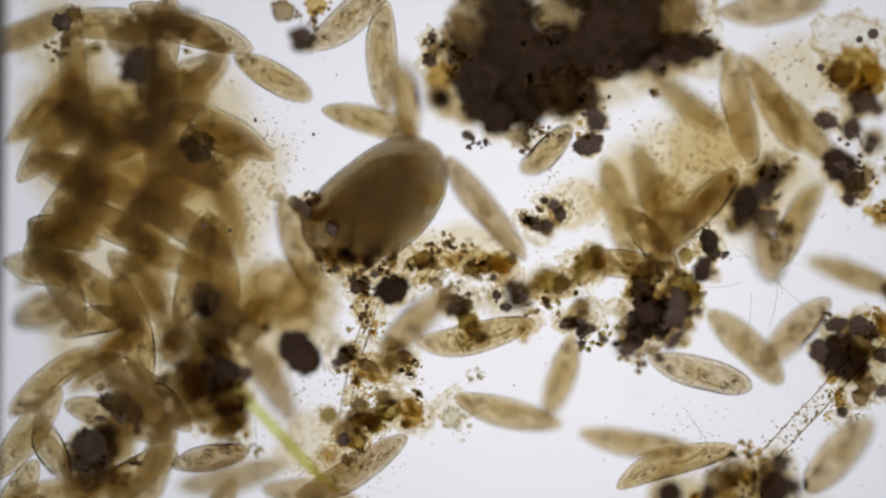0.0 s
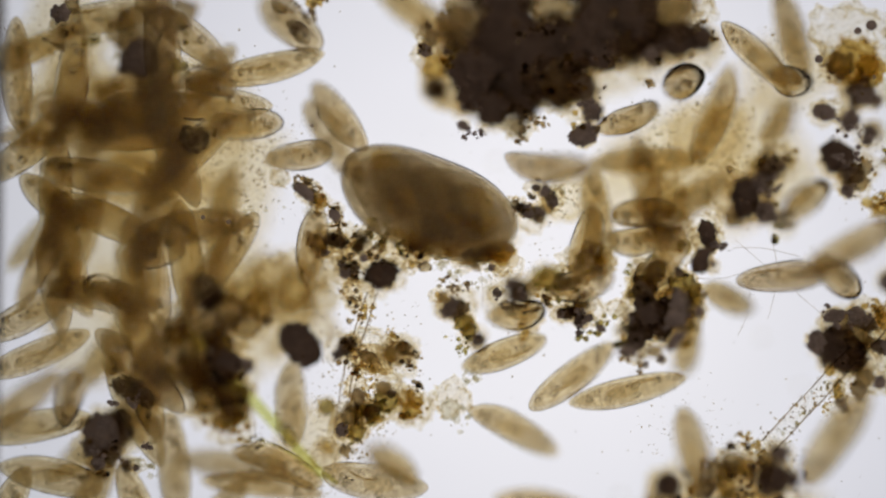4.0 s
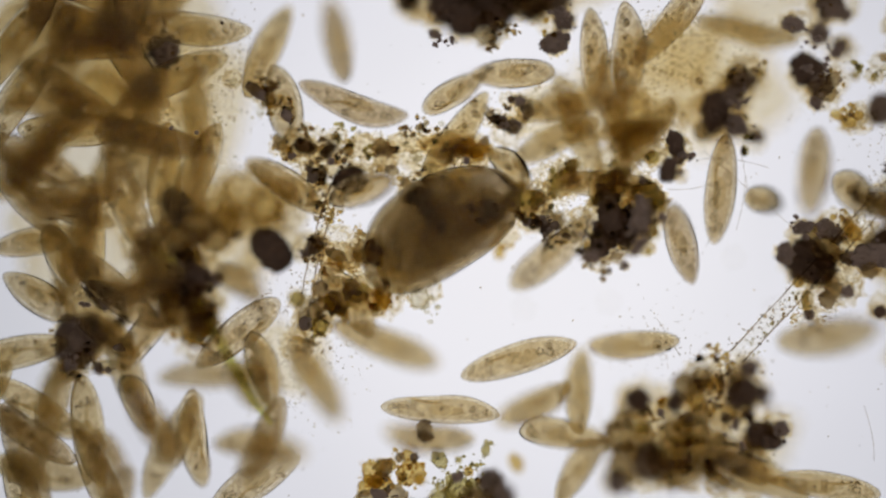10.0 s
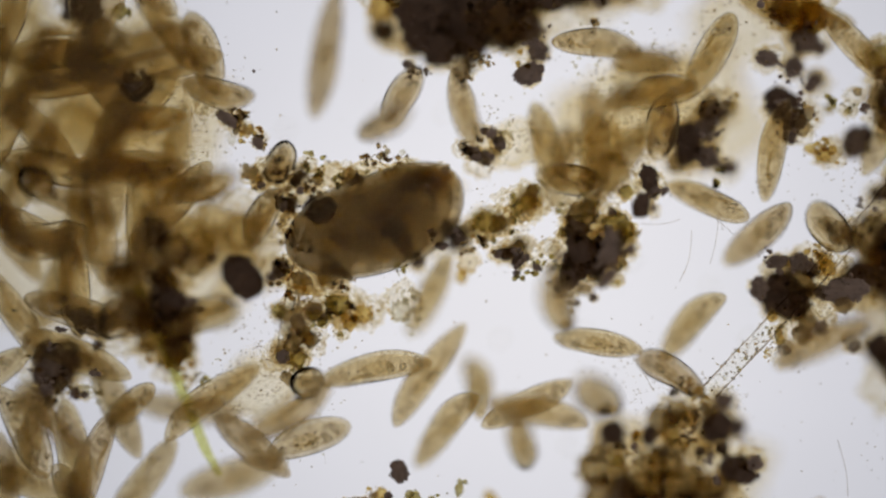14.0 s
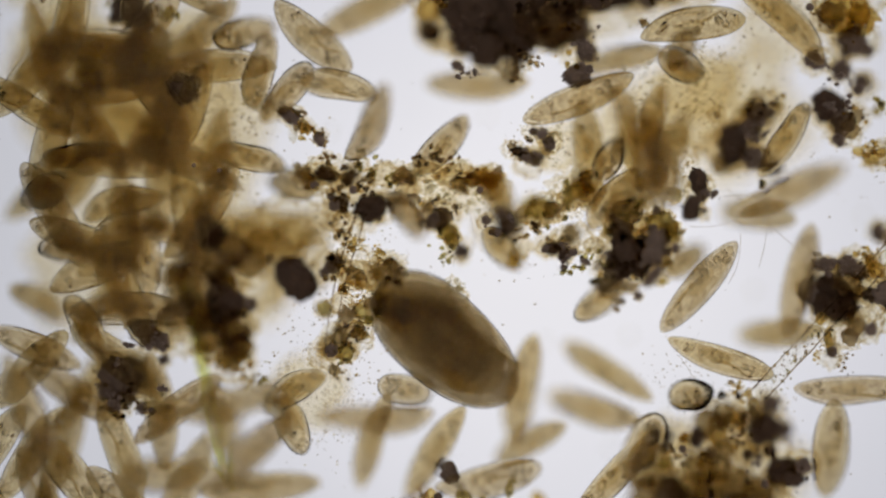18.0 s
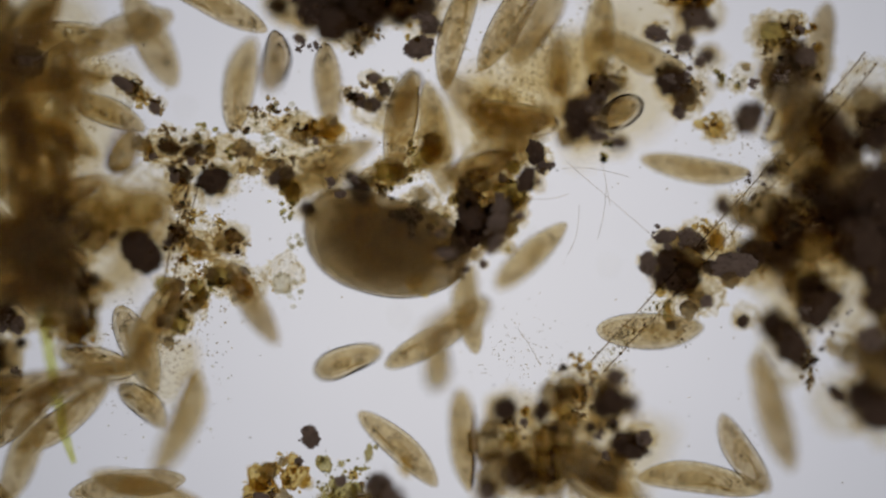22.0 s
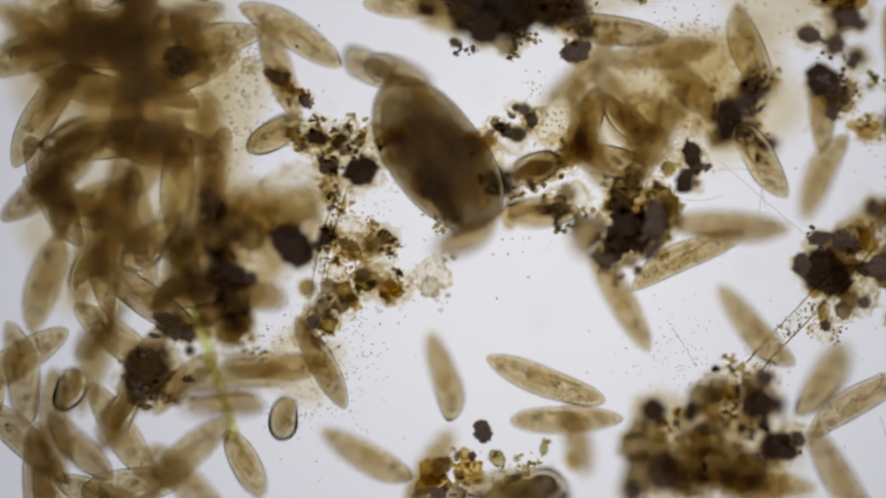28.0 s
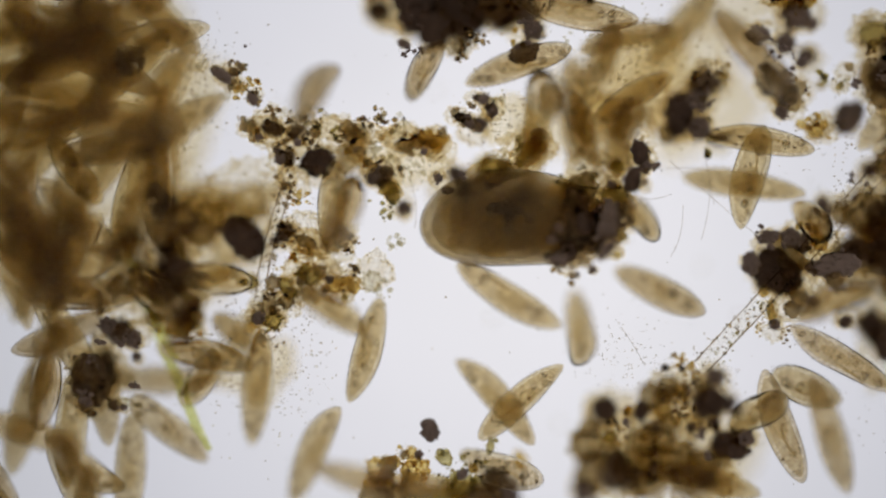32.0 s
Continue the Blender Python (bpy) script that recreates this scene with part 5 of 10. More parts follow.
    walk(SWARM[9], [
        (0, swim(1241, 167, -196, -44, 40, 243)), (1, swim(1216, 305, -202, -41, 55, 268)), (2, swim(1081, 294, 21, -33, 51, 293)), (2.5, swim(1211, 297, -180, -0, 59, 318)),
        (4.5, swim(1149, 290, -104, -0, 0, 343)), (5, swim(1231, 222, -107, -15, 52, 368)), (6, swim(1182, 210, -73, -18, 53, 393)), (7, swim(1104, 358, -113, -45, 48, 418)),
        (8, swim(1066, 419, 10, 13, 28, 443)), (9, swim(1069, 417, -69, -63, 64, 468)), (10, swim(1044, 418, -81, 23, 39, 493)), (11, swim(1006, 416, -4, 99, 47, 518)),
        (12, swim(1090, 521, 18, 111, 60, 543)), (13, swim(1082, 585, -106, 69, 0, 568)), (13.5, swim(1115, 468, 16, 138, 46, 593)), (15.5, swim(1096, 405, 4, 201, 44, 618)),
        (16, swim(961, 415, -183, 175, 53, 643)), (17, swim(896, 364, -157, 118, 21, 668)), (18, swim(910, 457, -185, 113, 63, 693)), (19, swim(933, 500, -83, 77, 59, 718)),
        (20, swim(847, 529, -102, 129, 21, 743)), (21, swim(868, 591, -89, 182, 22, 768)), (22, swim(854, 470, -155, 207, 59, 793)), (23, swim(843, 445, -18, 180, 64, 818)),
        (24, swim(1018, 348, -209, 180, 59, 843)), (25, swim(1005, 378, -66, 192, 43, 868)), (26, swim(887, 308, 18, 158, 36, 893)), (26.5, swim(1019, 394, -86, 84, 59, 918)),
        (28.5, swim(1068, 352, -22, 70, 41, 943)), (29, swim(877, 282, -194, 90, 53, 968)), (30, swim(755, 257, -191, 87, 56, 993)), (31, swim(774, 295, -98, 94, 44, 1018)),
        (32, swim(736, 420, -205, 54, 60, 1043))])
    walk(SWARM[10], [
        (0, swim(1298, 195, 70, -76, -12, 310)), (1, swim(1299, 227, 94, -100, -30, 280)), (2, swim(1353, 241, 16, -44, -38, 250)), (2.5, swim(1326, 264, 70, -129, -44, 220)),
        (4.5, swim(1250, 202, 89, -98, -44, 190)), (5, swim(1279, 183, 94, -106, -43, 160)), (6, swim(1204, 299, 154, -180, -18, 130)), (7, swim(1198, 290, 186, -174, -29, 100)),
        (8, swim(1148, 304, -18, -196, -60, 70)), (9, swim(1138, 325, 11, -110, -51, 40)), (10, swim(1058, 370, 155, -176, -45, 10)), (11, swim(1050, 346, 111, -240, -62, -20)),
        (12, swim(1050, 52, 119, -240, -18, -50)), (13, swim(1051, -2, 103, -240, -18, -80)), (13.5, swim(1052, -13, 77, -240, -18, -110)), (15.5, swim(1051, -13, 93, -240, -18, -140)),
        (16, swim(670, 200, 25, -257, -27, -170)), (17, swim(646, 229, -15, -341, -55, -200)), (18, swim(617, 261, 15, -363, -55, -230)), (19, swim(691, 304, 175, -436, -64, -260)),
        (20, swim(709, 257, 96, -409, -27, -290)), (21, swim(751, 261, 21, -451, -7, -320)), (22, swim(739, 313, 76, -470, -42, -350)), (23, swim(662, 307, -16, -387, -36, -380)),
        (24, swim(635, 248, -23, -389, -21, -410)), (25, swim(472, 283, 105, -389, -18, -440)), (26, swim(493, 245, 101, -372, -36, -470)), (26.5, swim(434, 224, 167, -405, 0, -500)),
        (28.5, swim(571, 214, 25, -384, -0, -530)), (29, swim(396, 199, 108, -384, -18, -560)), (30, swim(393, 266, 91, -384, -18, -590)), (31, swim(472, 315, 170, -324, -61, -620)),
        (32, swim(434, 337, 181, -295, -36, -650))])
    walk(SWARM[11], [
        (0, swim(1351, 186, 76, -59, 0, 17)), (1, swim(1320, 157, 199, -69, 59, 42)), (2, swim(1325, 113, 73, -131, 53, 67)), (2.5, swim(1377, 122, 21, -85, 28, 92)),
        (4.5, swim(1296, 113, 72, -53, 37, 117)), (5, swim(1246, 137, 159, -99, 13, 142)), (6, swim(1098, 186, 166, -166, 60, 167)), (7, swim(1064, 216, 82, -229, 0, 192)),
        (8, swim(934, 351, 165, -201, 59, 217)), (9, swim(923, 326, 206, -184, 33, 242)), (10, swim(862, 336, -24, -144, 49, 267)), (11, swim(854, 308, 214, -152, 38, 292)),
        (12, swim(631, 359, 170, -124, 52, 317)), (13, swim(601, 320, 206, -175, 52, 342)), (13.5, swim(607, 397, 70, -141, 64, 367)), (15.5, swim(588, 376, 22, -72, 56, 392)),
        (16, swim(545, 366, 118, -93, 0, 417)), (17, swim(499, 429, 20, -179, 64, 442)), (18, swim(463, 386, -11, -193, 57, 467)), (19, swim(447, 339, -5, -234, 23, 492)),
        (20, swim(483, 385, 65, -304, 52, 517)), (21, swim(455, 311, 73, -250, 38, 542)), (22, swim(500, 357, 15, -205, 57, 567)), (23, swim(631, 502, 188, -243, 64, 592)),
        (24, swim(576, 498, 160, -236, 63, 617)), (25, swim(480, 495, 69, -236, 0, 642)), (26, swim(378, 459, 111, -236, 0, 667)), (26.5, swim(352, 356, 157, -230, 61, 692)),
        (28.5, swim(577, 285, 12, -254, 18, 717)), (29, swim(600, 445, -7, -291, 59, 742)), (30, swim(791, 407, 18, -308, 24, 767)), (31, swim(792, 26, 68, -308, 0, 792)),
        (32, swim(793, 33, 96, -308, 0, 817))])
    walk(SWARM[12], [
        (0, swim(1446, 223, -106, -43, -34, 84)), (1, swim(1445, 228, -206, 18, -54, 54)), (2, swim(1469, 281, -79, -45, -46, 24)), (2.5, swim(1445, 212, -109, -9, -64, -6)),
        (4.5, swim(1411, 134, -15, -0, -64, -36)), (5, swim(1432, 107, -104, 78, -24, -66)), (6, swim(1354, 168, -114, 99, -32, -96)), (7, swim(1246, 195, -89, 24, 0, -126)),
        (8, swim(1184, 216, 26, -33, -31, -156)), (9, swim(1224, 267, -90, -103, -49, -186)), (10, swim(1190, 398, -155, -175, -55, -216)), (11, swim(1143, 407, -155, -121, -64, -246)),
        (12, swim(1191, 610, -115, -69, -62, -276)), (13, swim(1208, 559, -75, -120, -47, -306)), (13.5, swim(1342, 698, -118, -121, -54, -336)), (15.5, swim(1338, 652, 5, -152, -24, -366)),
        (16, swim(1330, 656, 23, -180, -64, -396)), (17, swim(1341, 652, 19, -112, -0, -426)), (18, swim(1426, 705, -174, -170, -55, -456)), (19, swim(1483, 763, -12, -131, -60, -486)),
        (20, swim(1476, 863, -84, -50, -49, -516)), (21, swim(1569, 857, -12, -25, -4, -546)), (22, swim(1541, 1003, 25, -5, -5, -576)), (23, swim(1560, 1198, -108, -5, -24, -606)),
        (24, swim(1535, 1024, -210, 5, 0, -636)), (25, swim(1426, 1023, -84, -27, 0, -666)), (26, swim(1410, 1019, -103, -22, 0, -696)), (26.5, swim(1382, 1014, -76, -16, 0, -726)),
        (28.5, swim(1404, 1036, -167, -8, 0, -756)), (29, swim(1427, 1040, -188, -8, 0, -786)), (30, swim(1372, 1011, -119, -0, 0, -816)), (31, swim(1401, 1015, -85, -7, -36, -846)),
        (32, swim(1370, 1014, -66, -9, -0, -876))])
    walk(SWARM[13], [
        (0, swim(1347, 27, 111, 5, 19, 151)), (1, swim(1272, 128, 101, -43, 57, 176)), (2, swim(1194, 194, -8, -117, 41, 201)), (2.5, swim(1294, 138, 74, -188, 61, 226)),
        (4.5, swim(1195, 167, 22, -150, 59, 251)), (5, swim(1216, 152, 16, -146, 50, 276)), (6, swim(1245, 146, -26, -207, 64, 301)), (7, swim(1153, 195, 74, -194, 0, 326)),
        (8, swim(1075, 234, 179, -146, 62, 351)), (9, swim(1127, 216, 79, -113, 0, 376)), (10, swim(1167, 266, 24, -90, 15, 401)), (11, swim(1156, 370, 113, -72, 64, 426)),
        (12, swim(1309, 295, -22, -125, 19, 451)), (13, swim(1302, 328, -10, -148, 0, 476)), (13.5, swim(1288, 332, -12, -117, 57, 501)), (15.5, swim(1236, 351, 87, -108, 30, 526)),
        (16, swim(1211, 439, 69, -135, 64, 551)), (17, swim(1220, 446, 85, -149, 64, 576)), (18, swim(1169, 419, 164, -90, 50, 601)), (19, swim(1151, 403, 99, -102, 0, 626)),
        (20, swim(1148, 439, 163, -139, 51, 651)), (21, swim(1161, 32, 97, -139, 0, 676)), (22, swim(1254, 200, 109, -117, 0, 701)), (23, swim(1139, 281, 190, -162, 55, 726)),
        (24, swim(1106, 301, 86, -87, 0, 751)), (25, swim(1205, 416, -16, -59, 48, 776)), (26, swim(1177, 416, 1, 27, 44, 801)), (26.5, swim(1109, 448, -21, -17, 52, 826)),
        (28.5, swim(1113, 438, -24, -23, 43, 851)), (29, swim(1052, 444, -16, -5, 0, 876)), (30, swim(1018, 406, 155, -14, 59, 901)), (31, swim(1005, 426, 214, -14, 59, 926)),
        (32, swim(1081, 335, 165, -74, 62, 951))])
    walk(SWARM[14], [
        (0, swim(1253, 358, 10, 46, -37, 218)), (1, swim(1204, 372, 185, 22, -54, 188)), (2, swim(1220, 370, -13, 21, -44, 158)), (2.5, swim(1213, 378, 108, 17, -45, 128)),
        (4.5, swim(1111, 395, 21, -11, -56, 98)), (5, swim(1093, 370, 170, -63, -53, 68)), (6, swim(1110, 392, 21, -46, -42, 38)), (7, swim(1066, 350, -16, -43, -9, 8)),
        (8, swim(1043, 314, 16, 25, -43, -22)), (9, swim(1057, 300, -8, 32, -63, -52)), (10, swim(969, 304, 13, 8, -43, -82)), (11, swim(944, 305, 94, 77, -59, -112)),
        (12, swim(945, 44, 77, 77, -15, -142)), (13, swim(944, -3, 98, 77, -15, -172)), (13.5, swim(944, -8, 107, 77, -15, -202)), (15.5, swim(991, 293, 155, 97, -62, -232)),
        (16, swim(918, 313, 20, 129, -21, -262)), (17, swim(730, 201, 117, 150, -36, -292)), (18, swim(683, 144, 163, 205, 0, -322)), (19, swim(626, 220, 183, 222, 0, -352)),
        (20, swim(674, 195, 177, 159, 0, -382)), (21, swim(626, 199, 152, 220, 0, -412)), (22, swim(682, 160, -28, 153, 0, -442)), (23, swim(704, 251, -0, 125, -26, -472)),
        (24, swim(678, 185, 91, 104, 0, -502)), (25, swim(460, 263, 107, 104, -15, -532)), (26, swim(364, 251, 110, 104, -15, -562)), (26.5, swim(303, 247, 119, 104, -15, -592)),
        (28.5, swim(420, 231, -5, 109, -50, -622)), (29, swim(474, 266, 102, 34, -28, -652)), (30, swim(581, 222, 112, 9, 0, -682)), (31, swim(639, 222, 189, -48, 0, -712)),
        (32, swim(411, 185, 77, -48, -15, -742))])
    walk(SWARM[15], [
        (0, swim(1153, 428, 14, -56, 49, 285)), (1, swim(1101, 360, -15, -41, 32, 310)), (2, swim(1095, 420, -18, -127, 64, 335)), (2.5, swim(1079, 420, 21, -87, 60, 360)),
        (4.5, swim(1017, 445, 15, -117, 54, 385)), (5, swim(999, 447, -18, -129, 54, 410)), (6, swim(1052, 438, -75, -43, 51, 435)), (7, swim(1077, 485, -102, -127, 47, 460)),
        (8, swim(1024, 635, -185, -180, 64, 485)), (9, swim(1020, 1213, -113, -180, 18, 510)), (10, swim(1092, 1015, -102, -138, 51, 535)), (11, swim(1042, 990, 26, -97, 52, 560)),
        (12, swim(974, 848, -3, -92, 32, 585)), (13, swim(853, 837, -5, -178, 0, 610)), (13.5, swim(1022, 830, -22, -165, 20, 635)), (15.5, swim(1053, 830, 5, -138, 29, 660)),
        (16, swim(995, 872, 21, -192, 0, 685)), (17, swim(1008, 906, -174, -257, 27, 710)), (18, swim(963, 912, -188, -321, 44, 735)), (19, swim(956, 939, -17, -330, 20, 760)),
        (20, swim(1097, 935, -186, -307, 64, 785)), (21, swim(1012, 925, -166, -276, 60, 810)), (22, swim(1079, 814, -208, -276, 60, 835)), (23, swim(1045, 790, 16, -268, 41, 860)),
        (24, swim(1023, 758, -7, -185, 51, 885)), (25, swim(1189, 657, 3, -180, 64, 910)), (26, swim(1197, 1191, -69, -180, 18, 935)), (26.5, swim(1277, 1028, -188, -207, 0, 960)),
        (28.5, swim(1027, 903, -205, -265, 51, 985)), (29, swim(1047, 807, -110, -259, 64, 1010)), (30, swim(1032, 761, -104, -340, 0, 1035)), (31, swim(925, 848, 8, -368, 0, 1060)),
        (32, swim(1003, 869, -68, -406, 17, 1085))])
    walk(SWARM[16], [
        (0, swim(1393, 401, 87, -110, -38, 352)), (1, swim(1425, 335, -27, -166, -54, 322)), (2, swim(1348, 412, 108, -249, -42, 292)), (2.5, swim(1398, 389, 196, -326, -52, 262)),
        (4.5, swim(1391, 374, 162, -333, -51, 232)), (5, swim(1361, 567, 206, -350, -27, 202)), (6, swim(1301, 587, 205, -282, -10, 172)), (7, swim(1273, 753, 154, -235, -48, 142)),
        (8, swim(1205, 788, 158, -225, -55, 112)), (9, swim(1263, 783, 8, -311, -54, 82)), (10, swim(1171, 779, 72, -360, -33, 52)), (11, swim(1286, 772, 78, -372, -40, 22)),
        (12, swim(1155, 710, -13, -425, -44, -8)), (13, swim(1137, 722, -14, -494, -39, -38)), (13.5, swim(1137, 741, -11, -547, -48, -68)), (15.5, swim(1293, 600, -13, -534, -22, -98)),
        (16, swim(1212, 718, -26, -551, -54, -128)), (17, swim(1092, 656, -27, -495, -62, -158)), (18, swim(1069, 634, 117, -484, -63, -188)), (19, swim(1074, 661, 73, -450, -64, -218)),
        (20, swim(1081, 739, 89, -455, -64, -248)), (21, swim(1047, 664, 11, -443, -33, -278)), (22, swim(1057, 769, -12, -514, -38, -308)), (23, swim(1047, 705, 26, -450, -41, -338)),
        (24, swim(1003, 671, 89, -513, -23, -368)), (25, swim(1090, 663, 197, -457, -61, -398)), (26, swim(1088, 658, 165, -450, -64, -428)), (26.5, swim(1099, 651, 157, -450, -61, -458)),
        (28.5, swim(1132, 691, 99, -412, -0, -488)), (29, swim(1147, 677, 101, -450, -52, -518)), (30, swim(1080, 566, -7, -457, -0, -548)), (31, swim(1097, 504, 13, -430, -38, -578)),
        (32, swim(1245, 545, 97, -401, -64, -608))])
    walk(SWARM[17], [
        (0, swim(1107, 470, -20, -0, 64, 59)), (1, swim(1109, 456, -15, -55, 64, 84)), (2, swim(1091, 450, 118, -7, 63, 109)), (2.5, swim(1176, 397, -28, 10, 46, 134)),
        (4.5, swim(1092, 445, 6, -0, 64, 159)), (5, swim(1004, 387, 70, -48, 48, 184)), (6, swim(988, 372, 90, 11, 58, 209)), (7, swim(1034, 437, 11, 6, 61, 234)),
        (8, swim(1008, 530, 109, 21, 47, 259)), (9, swim(1065, 483, -8, -24, 31, 284)), (10, swim(963, 474, 25, -50, 64, 309)), (11, swim(966, 596, 2, -48, 44, 334)),
        (12, swim(926, 677, 9, -12, 35, 359)), (13, swim(799, 728, 198, -0, 64, 384)), (13.5, swim(813, 773, 72, 60, 8, 409)), (15.5, swim(1011, 704, 115, 55, 27, 434)),
        (16, swim(976, 669, 75, 118, 37, 459)), (17, swim(962, 669, 98, 133, 34, 484)), (18, swim(962, 1111, 99, 133, 24, 509)), (19, swim(962, 1161, 98, 133, 24, 534)),
        (20, swim(970, 998, 209, 180, 0, 559)), (21, swim(1036, 976, 105, 164, 30, 584)), (22, swim(1010, 947, -5, 133, 28, 609)), (23, swim(942, 911, 96, 61, 51, 634)),
        (24, swim(1081, 918, 98, 70, 54, 659)), (25, swim(1219, 751, 118, 107, 57, 684)), (26, swim(1458, 805, 92, 172, 64, 709)), (26.5, swim(1464, 799, 74, 146, 0, 734)),
        (28.5, swim(1223, 724, 109, 135, 31, 759)), (29, swim(1107, 761, -17, 151, 31, 784)), (30, swim(1235, 750, 66, 72, 55, 809)), (31, swim(1140, 717, 162, 90, 47, 834)),
        (32, swim(1137, 736, 120, 95, 55, 859))])
    walk(SWARM[18], [
        (0, swim(1333, 617, -80, -44, -0, 126)), (1, swim(1329, 711, -10, -94, -0, 96)), (2, swim(1369, 671, 24, -55, -19, 66)), (2.5, swim(1753, 680, -109, -55, -0, 36)),
        (4.5, swim(1753, 680, -110, -55, -0, 6)), (5, swim(1783, 680, -110, -55, -0, -24)), (6, swim(1813, 679, -111, -55, -0, -54)), (7, swim(1813, 675, -119, -55, -0, -84)),
        (8, swim(1797, 674, -68, -55, -0, -114)), (9, swim(1632, 713, -79, -55, 0, -144)), (10, swim(1591, 510, -99, -27, -57, -174)), (11, swim(1601, 534, -67, -49, -56, -204)),
        (12, swim(1488, 426, 13, -25, -26, -234)), (13, swim(1571, 519, -24, -45, -49, -264)), (13.5, swim(1571, 513, 12, -43, -47, -294)), (15.5, swim(1562, 515, 18, -45, -62, -324)),
        (16, swim(1572, 472, -14, -107, 0, -354)), (17, swim(1347, 510, -15, -110, -27, -384)), (18, swim(1393, 483, -196, -191, -53, -414)), (19, swim(1362, 566, -72, -225, -49, -444)),
        (20, swim(1363, 624, -10, -234, -32, -474)), (21, swim(1416, 615, -118, -241, -11, -504)), (22, swim(1452, 740, 27, -177, -15, -534)), (23, swim(1360, 678, -71, -110, -0, -564)),
        (24, swim(1611, 703, -157, -151, -11, -594)), (25, swim(1674, 767, -210, -117, -64, -624)), (26, swim(1582, 733, -178, -149, -48, -654)), (26.5, swim(1700, 729, -84, -149, -0, -684)),
        (28.5, swim(1598, 514, -213, -153, -49, -714)), (29, swim(1623, 700, -170, -161, -45, -744)), (30, swim(1625, 680, -182, -162, -44, -774)), (31, swim(1615, 842, -104, -186, -16, -804)),
        (32, swim(1545, 841, 6, -203, -61, -834))])
    walk(SWARM[19], [
        (0, swim(1388, 583, 99, -142, 32, 193)), (1, swim(1396, 489, 72, -187, 47, 218)), (2, swim(1335, 531, 154, -243, 59, 243)), (2.5, swim(1448, 450, 160, -169, 35, 268)),
        (4.5, swim(1483, 465, 171, -158, 0, 293)), (5, swim(1556, 528, 90, -212, 0, 318)), (6, swim(1362, 385, 178, -196, 42, 343)), (7, swim(1390, 276, 191, -245, 34, 368)),
        (8, swim(1469, 375, 171, -180, 32, 393)), (9, swim(1411, 421, 152, -166, 35, 418)), (10, swim(1467, 480, 158, -106, 42, 443)), (11, swim(1797, 477, 92, -106, 15, 468)),
        (12, swim(1799, 477, 87, -106, 15, 493)), (13, swim(1551, 455, 181, -97, 62, 518)), (13.5, swim(1797, 452, 91, -97, 15, 543)), (15.5, swim(1800, 451, 66, -97, 15, 568)),
        (16, swim(1745, 451, 74, -97, 15, 593)), (17, swim(1554, 519, 70, -36, 0, 618)), (18, swim(1412, 605, 109, -104, 7, 643)), (19, swim(1413, 607, 87, -69, 32, 668)),
        (20, swim(1442, 692, 116, -0, 50, 693)), (21, swim(1675, 881, 192, 27, 38, 718)), (22, swim(1641, 869, 183, 107, 0, 743)), (23, swim(1700, 987, 183, 27, 0, 768)),
        (24, swim(1676, 948, 212, 112, 54, 793)), (25, swim(1851, 960, 107, 112, 15, 818)), (26, swim(1739, 965, 71, 112, 15, 843)), (26.5, swim(1650, 963, 85, 112, 15, 868)),
        (28.5, swim(1746, 960, 113, 112, 15, 893)), (29, swim(1770, 963, 83, 112, 15, 918)), (30, swim(1801, 964, 75, 112, 15, 943)), (31, swim(1806, 963, 86, 112, 15, 968)),
        (32, swim(1567, 915, 110, 107, 0, 993))])
    walk(SWARM[20], [
        (0, swim(1322, 445, 199, -59, -55, 260)), (1, swim(1334, 509, 172, -49, -19, 230)), (2, swim(1247, 569, 170, -60, -37, 200)), (2.5, swim(1251, 565, -2, -81, -57, 170)),
        (4.5, swim(1158, 455, 87, -117, -54, 140)), (5, swim(1723, 455, 95, -117, -18, 110)), (6, swim(1746, 456, 118, -117, -18, 80)), (7, swim(1755, 458, 80, -117, -18, 50)),
        (8, swim(1751, 459, 91, -117, -18, 20)), (9, swim(1757, 458, 67, -117, -18, -10)), (10, swim(1749, 460, 98, -117, -18, -40)), (11, swim(1804, 458, 68, -117, -18, -70)),
        (12, swim(1795, 460, 98, -117, -18, -100)), (13, swim(1792, 459, 111, -117, -18, -130)), (13.5, swim(1796, 458, 97, -117, -18, -160)), (15.5, swim(1575, 419, 95, -108, -58, -190)),
        (16, swim(1437, 436, 111, -124, -55, -220)), (17, swim(1430, 451, 85, -144, -46, -250)), (18, swim(1387, 452, 168, -153, -30, -280)), (19, swim(1475, 505, 115, -217, -41, -310)),
        (20, swim(1475, 540, 187, -191, -56, -340)), (21, swim(1556, 760, 170, -270, -54, -370)), (22, swim(1577, 1166, 67, -270, -18, -400)), (23, swim(1573, 1161, 92, -270, -18, -430)),
        (24, swim(1575, 1163, 65, -270, -18, -460)), (25, swim(1517, 1007, 117, -225, 0, -490)), (26, swim(1518, 986, -3, -218, -36, -520)), (26.5, swim(1492, 958, 93, -262, 0, -550)),
        (28.5, swim(1505, 996, 97, -209, 0, -580)), (29, swim(1588, 937, -21, -123, -51, -610)), (30, swim(1614, 923, -24, -41, -34, -640)), (31, swim(1475, 957, 18, -50, -34, -670)),
        (32, swim(1503, 911, 4, -72, -0, -700))])
